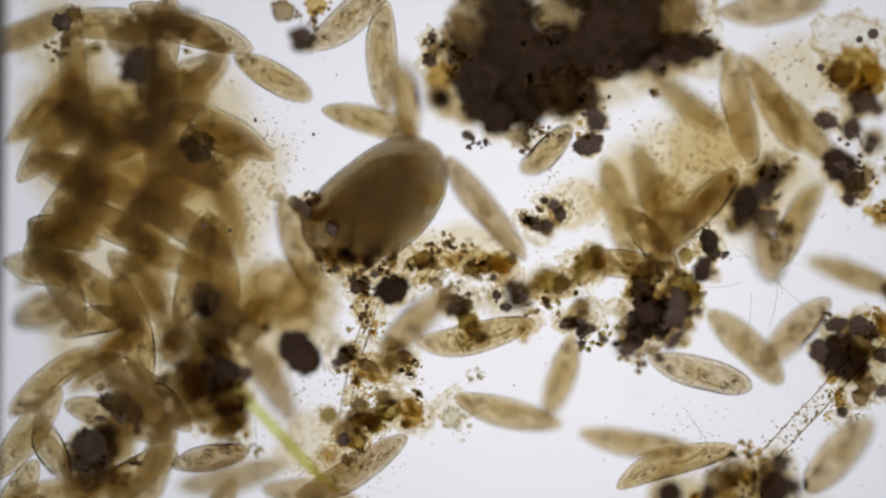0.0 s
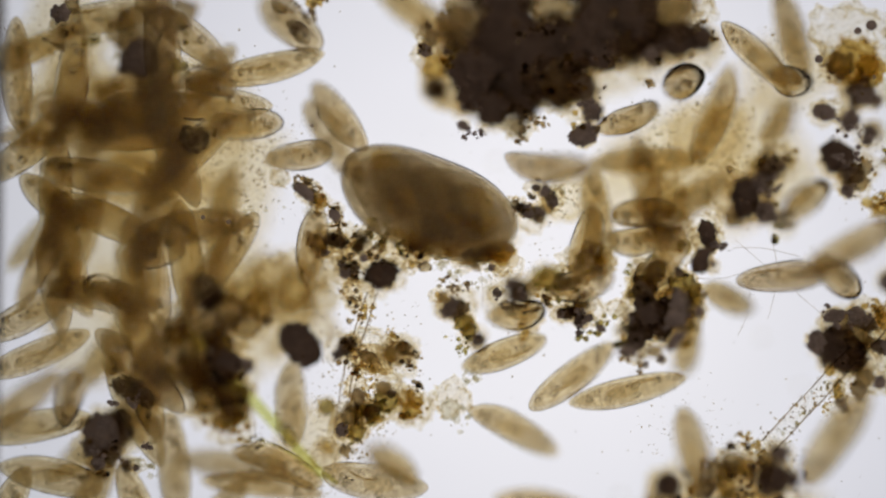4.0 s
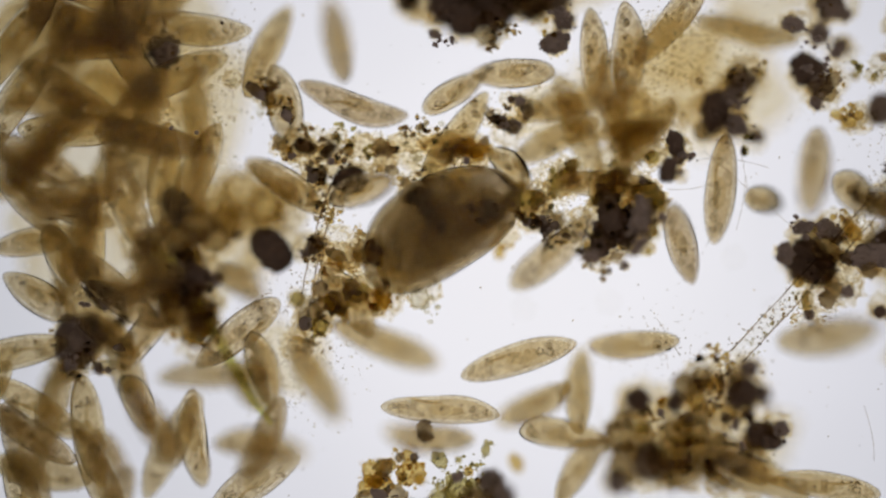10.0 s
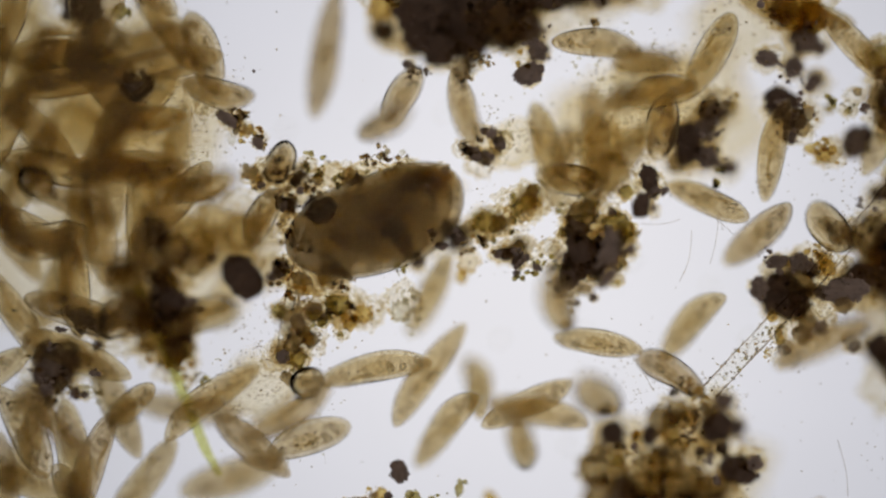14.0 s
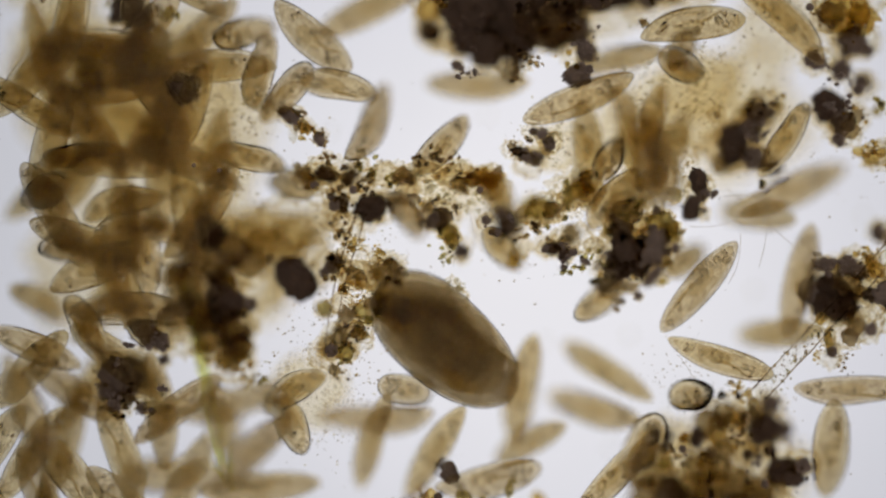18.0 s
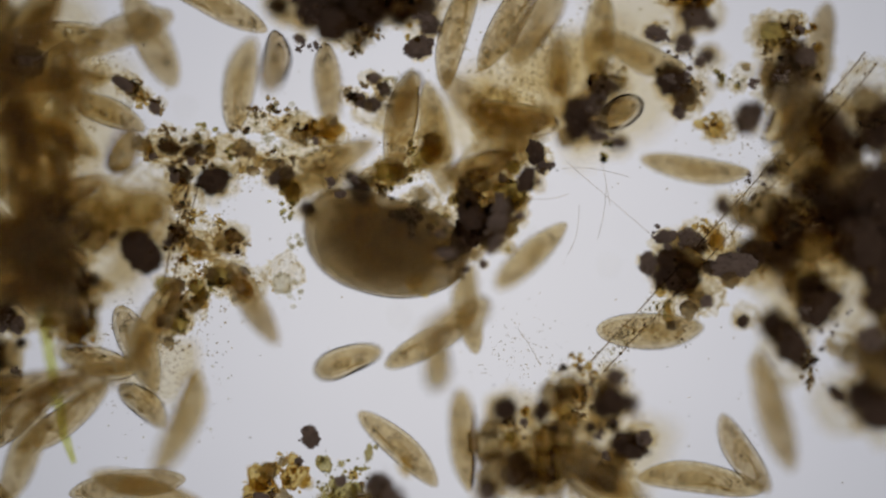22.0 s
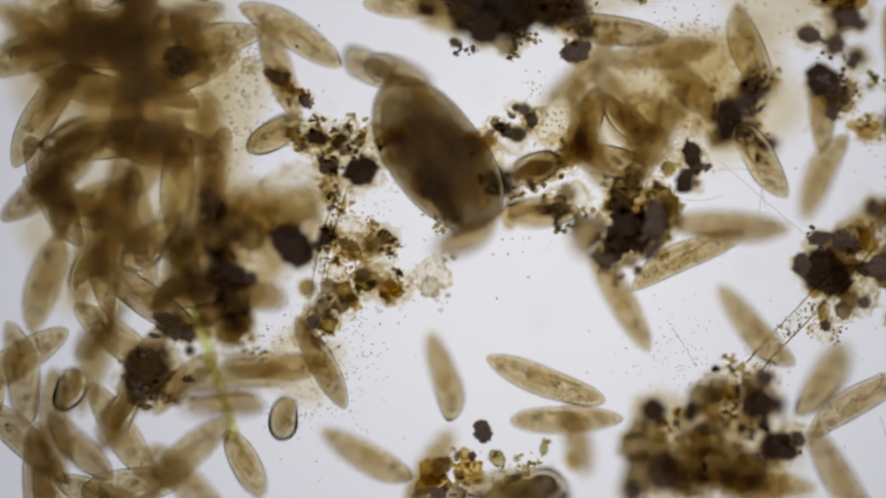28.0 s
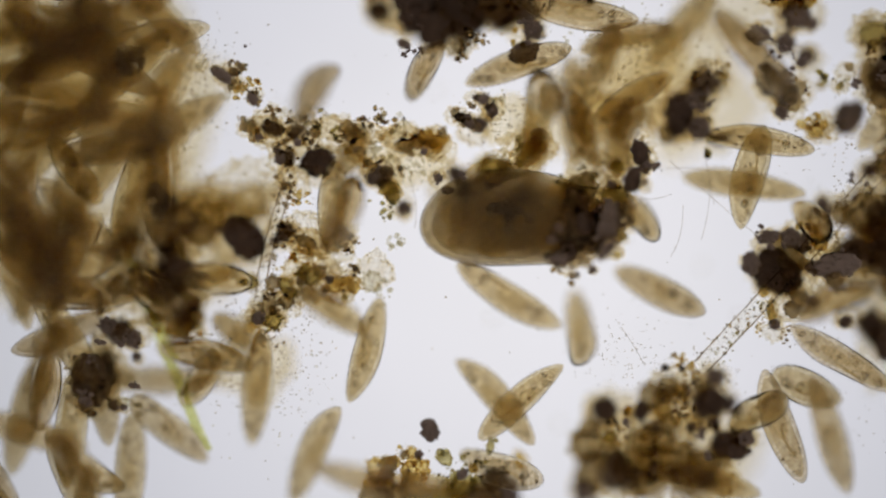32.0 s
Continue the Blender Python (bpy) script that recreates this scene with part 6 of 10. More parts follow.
    walk(SWARM[21], [
        (0, swim(1541, 487, -163, -21, 42, 327)), (1, swim(1446, 474, -65, -91, 0, 352)), (2, swim(1458, 567, -201, -135, 46, 377)), (2.5, swim(1438, 574, -99, -149, 26, 402)),
        (4.5, swim(1306, 545, -180, -216, 59, 427)), (5, swim(1387, 656, -189, -173, 25, 452)), (6, swim(1369, 683, 16, -140, 28, 477)), (7, swim(1273, 700, -120, -154, 0, 502)),
        (8, swim(1297, 723, -5, -95, 14, 527)), (9, swim(1300, 705, -153, -112, 52, 552)), (10, swim(1431, 525, -109, -189, 64, 577)), (11, swim(1389, 418, -101, -140, 38, 602)),
        (12, swim(1489, 493, -68, -133, 25, 627)), (13, swim(1443, 423, -26, -117, 15, 652)), (13.5, swim(1373, 448, -13, -31, 26, 677)), (15.5, swim(1349, 497, -208, -37, 55, 702)),
        (16, swim(1225, 588, -95, -107, 30, 727)), (17, swim(1219, 610, -94, -143, 55, 752)), (18, swim(1259, 568, -188, -150, 61, 777)), (19, swim(1186, 655, -185, -125, 34, 802)),
        (20, swim(1176, 1196, -101, -125, 0, 827)), (21, swim(1170, 1195, -107, -125, 0, 852)), (22, swim(1168, 1197, -107, -125, 0, 877)), (23, swim(1167, 1196, -101, -125, 0, 902)),
        (24, swim(1170, 1196, -113, -125, 0, 927)), (25, swim(1171, 1196, -92, -125, 0, 952)), (26, swim(1173, 1192, -77, -125, 0, 977)), (26.5, swim(1178, 1194, -99, -125, 0, 1002)),
        (28.5, swim(1176, 1196, -108, -125, 0, 1027)), (29, swim(1171, 1189, -65, -125, 0, 1052)), (30, swim(1175, 1198, -110, -125, 0, 1077)), (31, swim(1175, 1197, -118, -125, 0, 1102)),
        (32, swim(1172, 1195, -92, -125, 0, 1127))])
    walk(SWARM[22], [
        (0, swim(842, 594, 20, 8, -19, 34)), (1, swim(846, 532, 202, -53, -58, 4)), (2, swim(911, 559, 181, 13, -35, -26)), (2.5, swim(911, 573, 169, 32, -50, -56)),
        (4.5, swim(923, 565, -6, -45, -64, -86)), (5, swim(704, 541, 152, -130, -64, -116)), (6, swim(667, 577, 172, -187, -28, -146)), (7, swim(707, 700, 166, -197, -57, -176)),
        (8, swim(693, 763, 186, -180, -64, -206)), (9, swim(745, 724, 193, -166, -63, -236)), (10, swim(749, 774, 167, -199, -33, -266)), (11, swim(662, 811, 80, -194, -64, -296)),
        (12, swim(605, 795, -8, -173, -63, -326)), (13, swim(707, 747, 109, -193, -49, -356)), (13.5, swim(740, 749, -21, -164, -34, -386)), (15.5, swim(826, 847, -27, -194, -0, -416)),
        (16, swim(834, 809, 96, -222, -53, -446)), (17, swim(880, 792, 73, -237, -38, -476)), (18, swim(937, 784, 161, -279, -32, -506)), (19, swim(954, 801, 19, -364, -44, -536)),
        (20, swim(962, 808, 181, -301, -35, -566)), (21, swim(904, 754, 188, -333, -0, -596)), (22, swim(918, 796, 6, -345, -64, -626)), (23, swim(928, 804, 26, -353, -40, -656)),
        (24, swim(956, 870, 171, -359, -24, -686)), (25, swim(1047, 927, -21, -398, -36, -716)), (26, swim(1002, 975, 92, -372, -27, -746)), (26.5, swim(956, 984, 80, -365, -0, -776)),
        (28.5, swim(1002, 750, 24, -396, -13, -806)), (29, swim(967, 706, 107, -439, -43, -836)), (30, swim(910, 722, -19, -479, -57, -866)), (31, swim(863, 744, 10, -529, -21, -896)),
        (32, swim(864, 1161, 93, -529, -24, -926))])
    walk(SWARM[23], [
        (0, swim(1237, 660, 7, -16, 13, 101)), (1, swim(1178, 701, 190, -10, 18, 126)), (2, swim(1131, 624, 188, 14, 26, 151)), (2.5, swim(1080, 510, 4, 22, 59, 176)),
        (4.5, swim(1028, 524, 66, 14, 59, 201)), (5, swim(1066, 530, 203, -63, 57, 226)), (6, swim(1068, 527, 186, -45, 64, 251)), (7, swim(965, 596, 197, -88, 0, 276)),
        (8, swim(947, 601, -21, -92, 9, 301)), (9, swim(958, 602, 153, -50, 60, 326)), (10, swim(1029, 623, 80, -136, 18, 351)), (11, swim(1055, 548, 104, -157, 61, 376)),
        (12, swim(1025, 585, -26, -111, 13, 401)), (13, swim(832, 647, 79, -137, 0, 426)), (13.5, swim(833, 1118, 91, -137, 0, 451)), (15.5, swim(833, 1115, 95, -137, 0, 476)),
        (16, swim(831, 1110, 104, -137, 0, 501)), (17, swim(874, 939, 113, -68, 0, 526)), (18, swim(882, 948, 69, 10, 0, 551)), (19, swim(882, 1164, 81, 10, 0, 576)),
        (20, swim(881, 1157, 118, 10, 0, 601)), (21, swim(889, 1154, 118, 10, 0, 626)), (22, swim(889, 1165, 74, 10, 0, 651)), (23, swim(889, 1163, 80, 10, 0, 676)),
        (24, swim(888, 1156, 106, 10, 0, 701)), (25, swim(886, 1162, 95, 10, 0, 726)), (26, swim(882, 1163, 85, 10, 0, 751)), (26.5, swim(879, 1157, 107, 10, 0, 776)),
        (28.5, swim(972, 978, 93, -3, 23, 801)), (29, swim(1006, 985, 2, -9, 46, 826)), (30, swim(997, 976, 80, -0, 43, 851)), (31, swim(1000, 973, 90, -9, 46, 876)),
        (32, swim(1007, 989, -23, -17, 40, 901))])
    walk(SWARM[24], [
        (0, swim(1000, 673, -108, -103, -39, 168)), (1, swim(1000, 1040, -111, -103, -15, 138)), (2, swim(1032, 840, -89, -43, -56, 108)), (2.5, swim(833, 645, 5, -36, -0, 78)),
        (4.5, swim(923, 641, -12, 35, -50, 48)), (5, swim(939, 660, -167, 48, -50, 18)), (6, swim(942, 436, -176, -34, -54, -12)), (7, swim(850, 419, 11, -33, -21, -42)),
        (8, swim(899, 444, 18, -69, -32, -72)), (9, swim(949, 453, -14, -130, -49, -102)), (10, swim(864, 419, 11, -126, -24, -132)), (11, swim(955, 489, -195, -121, -64, -162)),
        (12, swim(1001, 468, -154, -112, -64, -192)), (13, swim(875, 585, -168, -157, -47, -222)), (13.5, swim(870, 633, -197, -119, -56, -252)), (15.5, swim(845, 643, -109, -129, -7, -282)),
        (16, swim(908, 605, -192, -152, -41, -312)), (17, swim(845, 612, -197, -85, -50, -342)), (18, swim(912, 547, -96, -45, -64, -372)), (19, swim(832, 634, -211, 32, -58, -402)),
        (20, swim(831, 1198, -113, 32, -15, -432)), (21, swim(823, 1197, -115, 32, -15, -462)), (22, swim(824, 1191, -70, 32, -15, -492)), (23, swim(822, 1195, -94, 32, -15, -522)),
        (24, swim(825, 1191, -88, 32, -15, -552)), (25, swim(827, 1192, -69, 32, -15, -582)), (26, swim(830, 1192, -79, 32, -15, -612)), (26.5, swim(832, 1190, -79, 32, -15, -642)),
        (28.5, swim(782, 917, -194, 61, -56, -672)), (29, swim(894, 867, -91, 63, -49, -702)), (30, swim(854, 1041, -111, -0, 0, -732)), (31, swim(878, 1029, -76, 4, 0, -762)),
        (32, swim(911, 1032, -81, -7, 0, -792))])
    walk(SWARM[25], [
        (0, swim(897, 724, 70, -13, 27, 235)), (1, swim(785, 772, -14, 28, 38, 260)), (2, swim(848, 840, -17, -27, 0, 285)), (2.5, swim(827, 809, 100, -5, 5, 310)),
        (4.5, swim(958, 742, 88, -61, 49, 335)), (5, swim(993, 698, 96, -117, 39, 360)), (6, swim(996, 650, 116, -186, 45, 385)), (7, swim(764, 662, 158, -120, 62, 410)),
        (8, swim(882, 864, 153, -85, 54, 435)), (9, swim(736, 854, -3, -127, 11, 460)), (10, swim(839, 897, 6, -185, 5, 485)), (11, swim(841, 1173, 111, -185, 18, 510)),
        (12, swim(1016, 1025, 113, -202, 0, 535)), (13, swim(1046, 944, 194, -217, 0, 560)), (13.5, swim(1036, 824, 107, -210, 20, 585)), (15.5, swim(1135, 860, 192, -171, 51, 610)),
        (16, swim(1109, 831, 166, -180, 60, 635)), (17, swim(1035, 796, 152, -171, 51, 660)), (18, swim(1054, 816, 180, -197, 35, 685)), (19, swim(1041, 744, 173, -185, 54, 710)),
        (20, swim(1068, 755, 212, -157, 41, 735)), (21, swim(1083, 759, 187, -75, 39, 760)), (22, swim(1113, 714, 190, -153, 54, 785)), (23, swim(1161, 762, 26, -117, 41, 810)),
        (24, swim(1192, 732, 12, -110, 42, 835)), (25, swim(1238, 659, 168, -56, 64, 860)), (26, swim(1326, 784, 189, -0, 60, 885)), (26.5, swim(1642, 789, 112, -0, 18, 910)),
        (28.5, swim(1760, 792, 66, -0, 18, 935)), (29, swim(1762, 789, 111, -0, 18, 960)), (30, swim(1791, 789, 110, -0, 18, 985)), (31, swim(1797, 789, 115, -0, 18, 1010)),
        (32, swim(1560, 680, 211, 34, 55, 1035))])
    walk(SWARM[26], [
        (0, swim(1113, 771, 112, -9, -0, 302)), (1, swim(1109, 784, 170, 77, -44, 272)), (2, swim(1092, 683, 157, 7, -28, 242)), (2.5, swim(1101, 1024, 74, 7, -0, 212)),
        (4.5, swim(944, 866, 174, -14, 0, 182)), (5, swim(948, 1016, 118, -14, -0, 152)), (6, swim(1029, 888, 7, -43, 0, 122)), (7, swim(1039, 974, 96, -72, 0, 92)),
        (8, swim(891, 961, 180, -28, -28, 62)), (9, swim(896, 924, 167, -0, -33, 32)), (10, swim(820, 929, 181, -12, -40, 2)), (11, swim(821, 1177, 87, -12, -0, -28)),
        (12, swim(638, 1034, 83, 4, 0, -58)), (13, swim(765, 961, -14, 45, 0, -88)), (13.5, swim(769, 1121, 75, 45, -0, -118)), (15.5, swim(769, 1120, 68, 45, -0, -148)),
        (16, swim(768, 1112, 95, 45, -0, -178)), (17, swim(691, 868, 101, 32, -16, -208)), (18, swim(683, 875, 115, 74, -39, -238)), (19, swim(579, 910, 17, 132, -0, -268)),
        (20, swim(630, 910, 153, 193, -57, -298)), (21, swim(607, 877, 75, 144, -27, -328)), (22, swim(558, 871, 4, 150, -55, -358)), (23, swim(516, 909, 75, 95, -48, -388)),
        (24, swim(491, 883, 108, 36, -27, -418)), (25, swim(494, 892, -1, 54, -43, -448)), (26, swim(348, 915, 106, 79, -54, -478)), (26.5, swim(300, 941, 0, 51, -43, -508)),
        (28.5, swim(430, 810, -11, 41, -53, -538)), (29, swim(536, 875, 3, 90, -48, -568)), (30, swim(533, 877, -16, 121, -50, -598)), (31, swim(525, 870, 16, 113, -54, -628)),
        (32, swim(479, 826, 6, 60, -64, -658))])
    walk(SWARM[27], [
        (0, swim(1196, 821, -11, 20, 0, 9)), (1, swim(1227, 805, -14, 30, 47, 34)), (2, swim(1272, 716, -204, 66, 59, 59)), (2.5, swim(1280, 608, -184, 47, 34, 84)),
        (4.5, swim(1237, 629, -178, 124, 64, 109)), (5, swim(1297, 604, -205, 209, 51, 134)), (6, swim(1235, 614, -2, 264, 43, 159)), (7, swim(1233, 663, 15, 261, 30, 184)),
        (8, swim(1146, 746, -186, 280, 55, 209)), (9, swim(1174, 826, -4, 232, 54, 234)), (10, swim(1092, 876, -105, 261, 49, 259)), (11, swim(1055, 796, -186, 280, 55, 284)),
        (12, swim(994, 738, -8, 351, 38, 309)), (13, swim(991, 736, 3, 273, 39, 334)), (13.5, swim(944, 771, -203, 301, 64, 359)), (15.5, swim(1008, 852, -190, 229, 60, 384)),
        (16, swim(918, 610, -156, 279, 64, 409)), (17, swim(1020, 734, -202, 280, 55, 434)), (18, swim(1106, 774, -185, 327, 38, 459)), (19, swim(1143, 750, -179, 262, 16, 484)),
        (20, swim(1149, 826, -75, 232, 54, 509)), (21, swim(1156, 712, -80, 231, 46, 534)), (22, swim(1137, 705, -116, 270, 44, 559)), (23, swim(1105, 701, -13, 268, 37, 584)),
        (24, swim(1116, 668, -13, 272, 44, 609)), (25, swim(1232, 612, 18, 330, 47, 634)), (26, swim(1295, 661, 11, 333, 23, 659)), (26.5, swim(1260, 635, -83, 366, 33, 684)),
        (28.5, swim(1246, 609, 0, 388, 0, 709)), (29, swim(1256, 655, -22, 326, 16, 734)), (30, swim(1316, 511, -4, 377, 38, 759)), (31, swim(1148, 420, -68, 333, 61, 784)),
        (32, swim(1451, 480, -93, 351, 15, 809))])
    walk(SWARM[28], [
        (0, swim(1462, 793, 104, -125, -30, 76)), (1, swim(1434, 784, 169, -122, -33, 46)), (2, swim(1407, 807, 154, -120, -39, 16)), (2.5, swim(1439, 769, 204, -129, -0, -14)),
        (4.5, swim(1447, 773, 166, -124, -15, -44)), (5, swim(1475, 760, 154, -125, -0, -74)), (6, swim(1466, 789, 152, -121, -20, -104)), (7, swim(1461, 786, 188, -125, -19, -134)),
        (8, swim(1501, 779, 153, -147, -0, -164)), (9, swim(1469, 770, 213, -144, -40, -194)), (10, swim(1483, 759, 194, -167, -41, -224)), (11, swim(1417, 846, 191, -99, -64, -254)),
        (12, swim(1209, 755, 208, -95, -50, -284)), (13, swim(1225, 738, 184, -16, -36, -314)), (13.5, swim(1148, 778, 206, -45, -64, -344)), (15.5, swim(1144, 809, 192, 32, -55, -374)),
        (16, swim(1106, 765, 96, 54, -8, -404)), (17, swim(1110, 815, 96, 124, -41, -434)), (18, swim(1149, 882, 90, 49, -56, -464)), (19, swim(1149, 1162, 91, 49, -0, -494)),
        (20, swim(1151, 1165, 71, 49, -0, -524)), (21, swim(1154, 1155, 115, 49, -0, -554)), (22, swim(1157, 1165, 70, 49, -0, -584)), (23, swim(1157, 1163, 84, 49, -0, -614)),
        (24, swim(1156, 1163, 66, 49, -0, -644)), (25, swim(1154, 1165, 75, 49, -0, -674)), (26, swim(1147, 1158, 111, 49, -0, -704)), (26.5, swim(1147, 1159, 95, 49, -0, -734)),
        (28.5, swim(1148, 1155, 116, 49, -0, -764)), (29, swim(1198, 1003, 165, 9, 0, -794)), (30, swim(1208, 1164, 79, 9, -0, -824)), (31, swim(1233, 1019, -0, -9, 0, -854)),
        (32, swim(1222, 1159, 106, -9, -0, -884))])
    walk(SWARM[29], [
        (0, swim(737, 564, 153, 42, 41, 143)), (1, swim(750, 573, -10, -31, 51, 168)), (2, swim(722, 535, 195, -59, 64, 193)), (2.5, swim(718, 572, 196, -74, 64, 218)),
        (4.5, swim(506, 425, -23, -94, 36, 243)), (5, swim(489, 440, -11, -43, 60, 268)), (6, swim(538, 528, 110, -0, 59, 293)), (7, swim(517, 666, 201, -69, 60, 318)),
        (8, swim(484, 768, 87, -73, 33, 343)), (9, swim(541, 840, 214, -66, 57, 368)), (10, swim(532, 823, 80, -66, 50, 393)), (11, swim(546, 770, -26, -36, 43, 418)),
        (12, swim(480, 720, -10, -9, 47, 443)), (13, swim(495, 1121, 110, -9, 15, 468)), (13.5, swim(490, 1122, 70, -9, 15, 493)), (15.5, swim(489, 1120, 65, -9, 15, 518)),
        (16, swim(493, 1109, 112, -9, 15, 543)), (17, swim(505, 944, 185, -34, 0, 568)), (18, swim(491, 956, 117, 5, 0, 593)), (19, swim(509, 959, -15, 8, 43, 618)),
        (20, swim(498, 938, 24, 12, 43, 643)), (21, swim(464, 1008, 10, 3, 32, 668)), (22, swim(528, 1017, -11, 8, 0, 693)), (23, swim(521, 962, 79, -27, 53, 718)),
        (24, swim(628, 959, 119, -45, 43, 743)), (25, swim(552, 967, -20, 22, 10, 768)), (26, swim(553, 870, 6, 62, 32, 793)), (26.5, swim(531, 906, -16, 42, 41, 818)),
        (28.5, swim(538, 892, 18, 107, 55, 843)), (29, swim(556, 963, -25, 166, 13, 868)), (30, swim(498, 796, 0, 173, 34, 893)), (31, swim(505, 783, 15, 189, 50, 918)),
        (32, swim(498, 781, 89, 163, 45, 943))])
    walk(SWARM[30], [
        (0, swim(462, 689, -188, -62, -34, 210)), (1, swim(438, 796, -169, -0, -41, 180)), (2, swim(494, 822, -106, -75, -39, 150)), (2.5, swim(218, 657, -211, -68, -55, 120)),
        (4.5, swim(292, 684, -211, -60, -62, 90)), (5, swim(324, 765, -166, -67, -63, 60)), (6, swim(349, 803, 12, -98, -64, 30)), (7, swim(437, 924, 17, -131, -19, 0)),
        (8, swim(390, 990, -104, -84, -60, -30)), (9, swim(390, 1212, -104, -84, -18, -60)), (10, swim(219, 1000, -189, -84, -60, -90)), (11, swim(236, 1209, -91, -84, -18, -120)),
        (12, swim(248, 973, -117, -107, -56, -150)), (13, swim(287, 968, 7, -34, 0, -180)), (13.5, swim(282, 959, -5, 42, 0, -210)), (15.5, swim(216, 905, -1, 128, -34, -240)),
        (16, swim(228, 909, 23, 125, -38, -270)), (17, swim(196, 904, -7, 128, -36, -300)), (18, swim(121, 804, -88, 148, -25, -330)), (19, swim(170, 928, -105, 127, -57, -360)),
        (20, swim(211, 896, -113, 97, -62, -390)), (21, swim(247, 909, -109, 135, 0, -420)), (22, swim(349, 606, -70, 135, -18, -450)), (23, swim(358, 567, -94, 135, -18, -480)),
        (24, swim(372, 584, -83, 135, -18, -510)), (25, swim(373, 551, -119, 135, -18, -540)), (26, swim(158, 656, 26, 99, -51, -570)), (26.5, swim(150, 659, -10, 98, -64, -600)),
        (28.5, swim(201, 765, -214, 53, -57, -630)), (29, swim(239, 745, -118, 66, -51, -660)), (30, swim(164, 745, -97, 17, -35, -690)), (31, swim(178, 770, -215, 27, -39, -720)),
        (32, swim(217, 749, -67, 23, -41, -750))])
    walk(SWARM[31], [
        (0, swim(371, 809, 9, 16, 39, 277)), (1, swim(384, 1000, 109, 16, 0, 302)), (2, swim(384, 1018, 104, 16, 0, 327)), (2.5, swim(138, 770, 1, 67, 62, 352)),
        (4.5, swim(146, 711, 109, 65, 40, 377)), (5, swim(113, 793, 67, 108, 56, 402)), (6, swim(119, 733, 74, 37, 0, 427)), (7, swim(136, 880, 16, -31, 35, 452)),
        (8, swim(136, 884, -12, -32, 16, 477)), (9, swim(131, 877, -15, -35, 34, 502)), (10, swim(107, 939, -7, -35, 0, 527)), (11, swim(196, 861, -0, 18, 64, 552)),
        (12, swim(242, 839, 17, 37, 44, 577)), (13, swim(326, 864, -2, 51, 64, 602)), (13.5, swim(289, 849, 191, -15, 50, 627)), (15.5, swim(170, 737, 206, -45, 0, 652)),
        (16, swim(167, 538, 195, -10, 51, 677)), (17, swim(133, 548, 96, -0, 58, 702)), (18, swim(156, 547, 106, -0, 52, 727)), (19, swim(190, 558, 114, -0, 39, 752)),
        (20, swim(179, 548, 114, 27, 44, 777)), (21, swim(267, 553, 78, 27, 0, 802)), (22, swim(417, 518, 87, 27, 0, 827)), (23, swim(388, 503, 80, 27, 0, 852)),
        (24, swim(375, 476, 67, 27, 0, 877)), (25, swim(221, 395, 114, 34, 0, 902)), (26, swim(182, 397, 23, -0, 45, 927)), (26.5, swim(157, 342, -26, -36, 43, 952)),
        (28.5, swim(169, 415, 105, 18, 56, 977)), (29, swim(164, 406, 101, 6, 58, 1002)), (30, swim(179, 392, 85, -0, 0, 1027)), (31, swim(185, 415, 92, -0, 0, 1052)),
        (32, swim(172, 370, 87, -0, 0, 1077))])
    walk(SWARM[32], [
        (0, swim(625, 832, 3, 27, 0, 344)), (1, swim(691, 738, 199, 111, -62, 314)), (2, swim(687, 1023, 78, 111, -24, 284)), (2.5, swim(688, 1020, 93, 111, -24, 254)),
        (4.5, swim(687, 1025, 68, 111, -24, 224)), (5, swim(689, 1019, 99, 111, -24, 194)), (6, swim(690, 1055, 90, 111, -24, 164)), (7, swim(583, 984, -21, 42, -44, 134)),
        (8, swim(558, 985, -13, 27, -33, 104)), (9, swim(585, 988, -21, 67, -46, 74)), (10, swim(534, 943, 98, 63, -55, 44)), (11, swim(529, 920, 155, 113, -64, 14)),
        (12, swim(528, 943, 19, 124, -56, -16)), (13, swim(553, 939, 21, 85, -54, -46)), (13.5, swim(543, 906, -24, 131, -31, -76)), (15.5, swim(567, 894, 11, 152, -44, -106)),
        (16, swim(573, 892, 214, 152, -37, -136)), (17, swim(524, 919, -6, 74, -51, -166)), (18, swim(487, 888, 173, 51, -50, -196)), (19, swim(472, 900, 16, 18, -51, -226)),
        (20, swim(471, 842, 110, -6, -30, -256)), (21, swim(404, 828, 12, -4, -40, -286)), (22, swim(377, 832, 115, 6, 0, -316)), (23, swim(335, 912, 94, -79, 0, -346)),
        (24, swim(364, 937, 189, 5, -53, -376)), (25, swim(261, 924, 78, -48, -44, -406)), (26, swim(148, 935, 5, -42, -53, -436)), (26.5, swim(1, 980, -6, -29, 0, -466)),
        (28.5, swim(97, 909, 5, -45, 0, -496)), (29, swim(110, 891, -6, -45, 0, -526)), (30, swim(118, 872, -10, -75, 0, -556)), (31, swim(141, 910, -8, -65, 0, -586)),
        (32, swim(199, 606, 78, -65, -24, -616))])
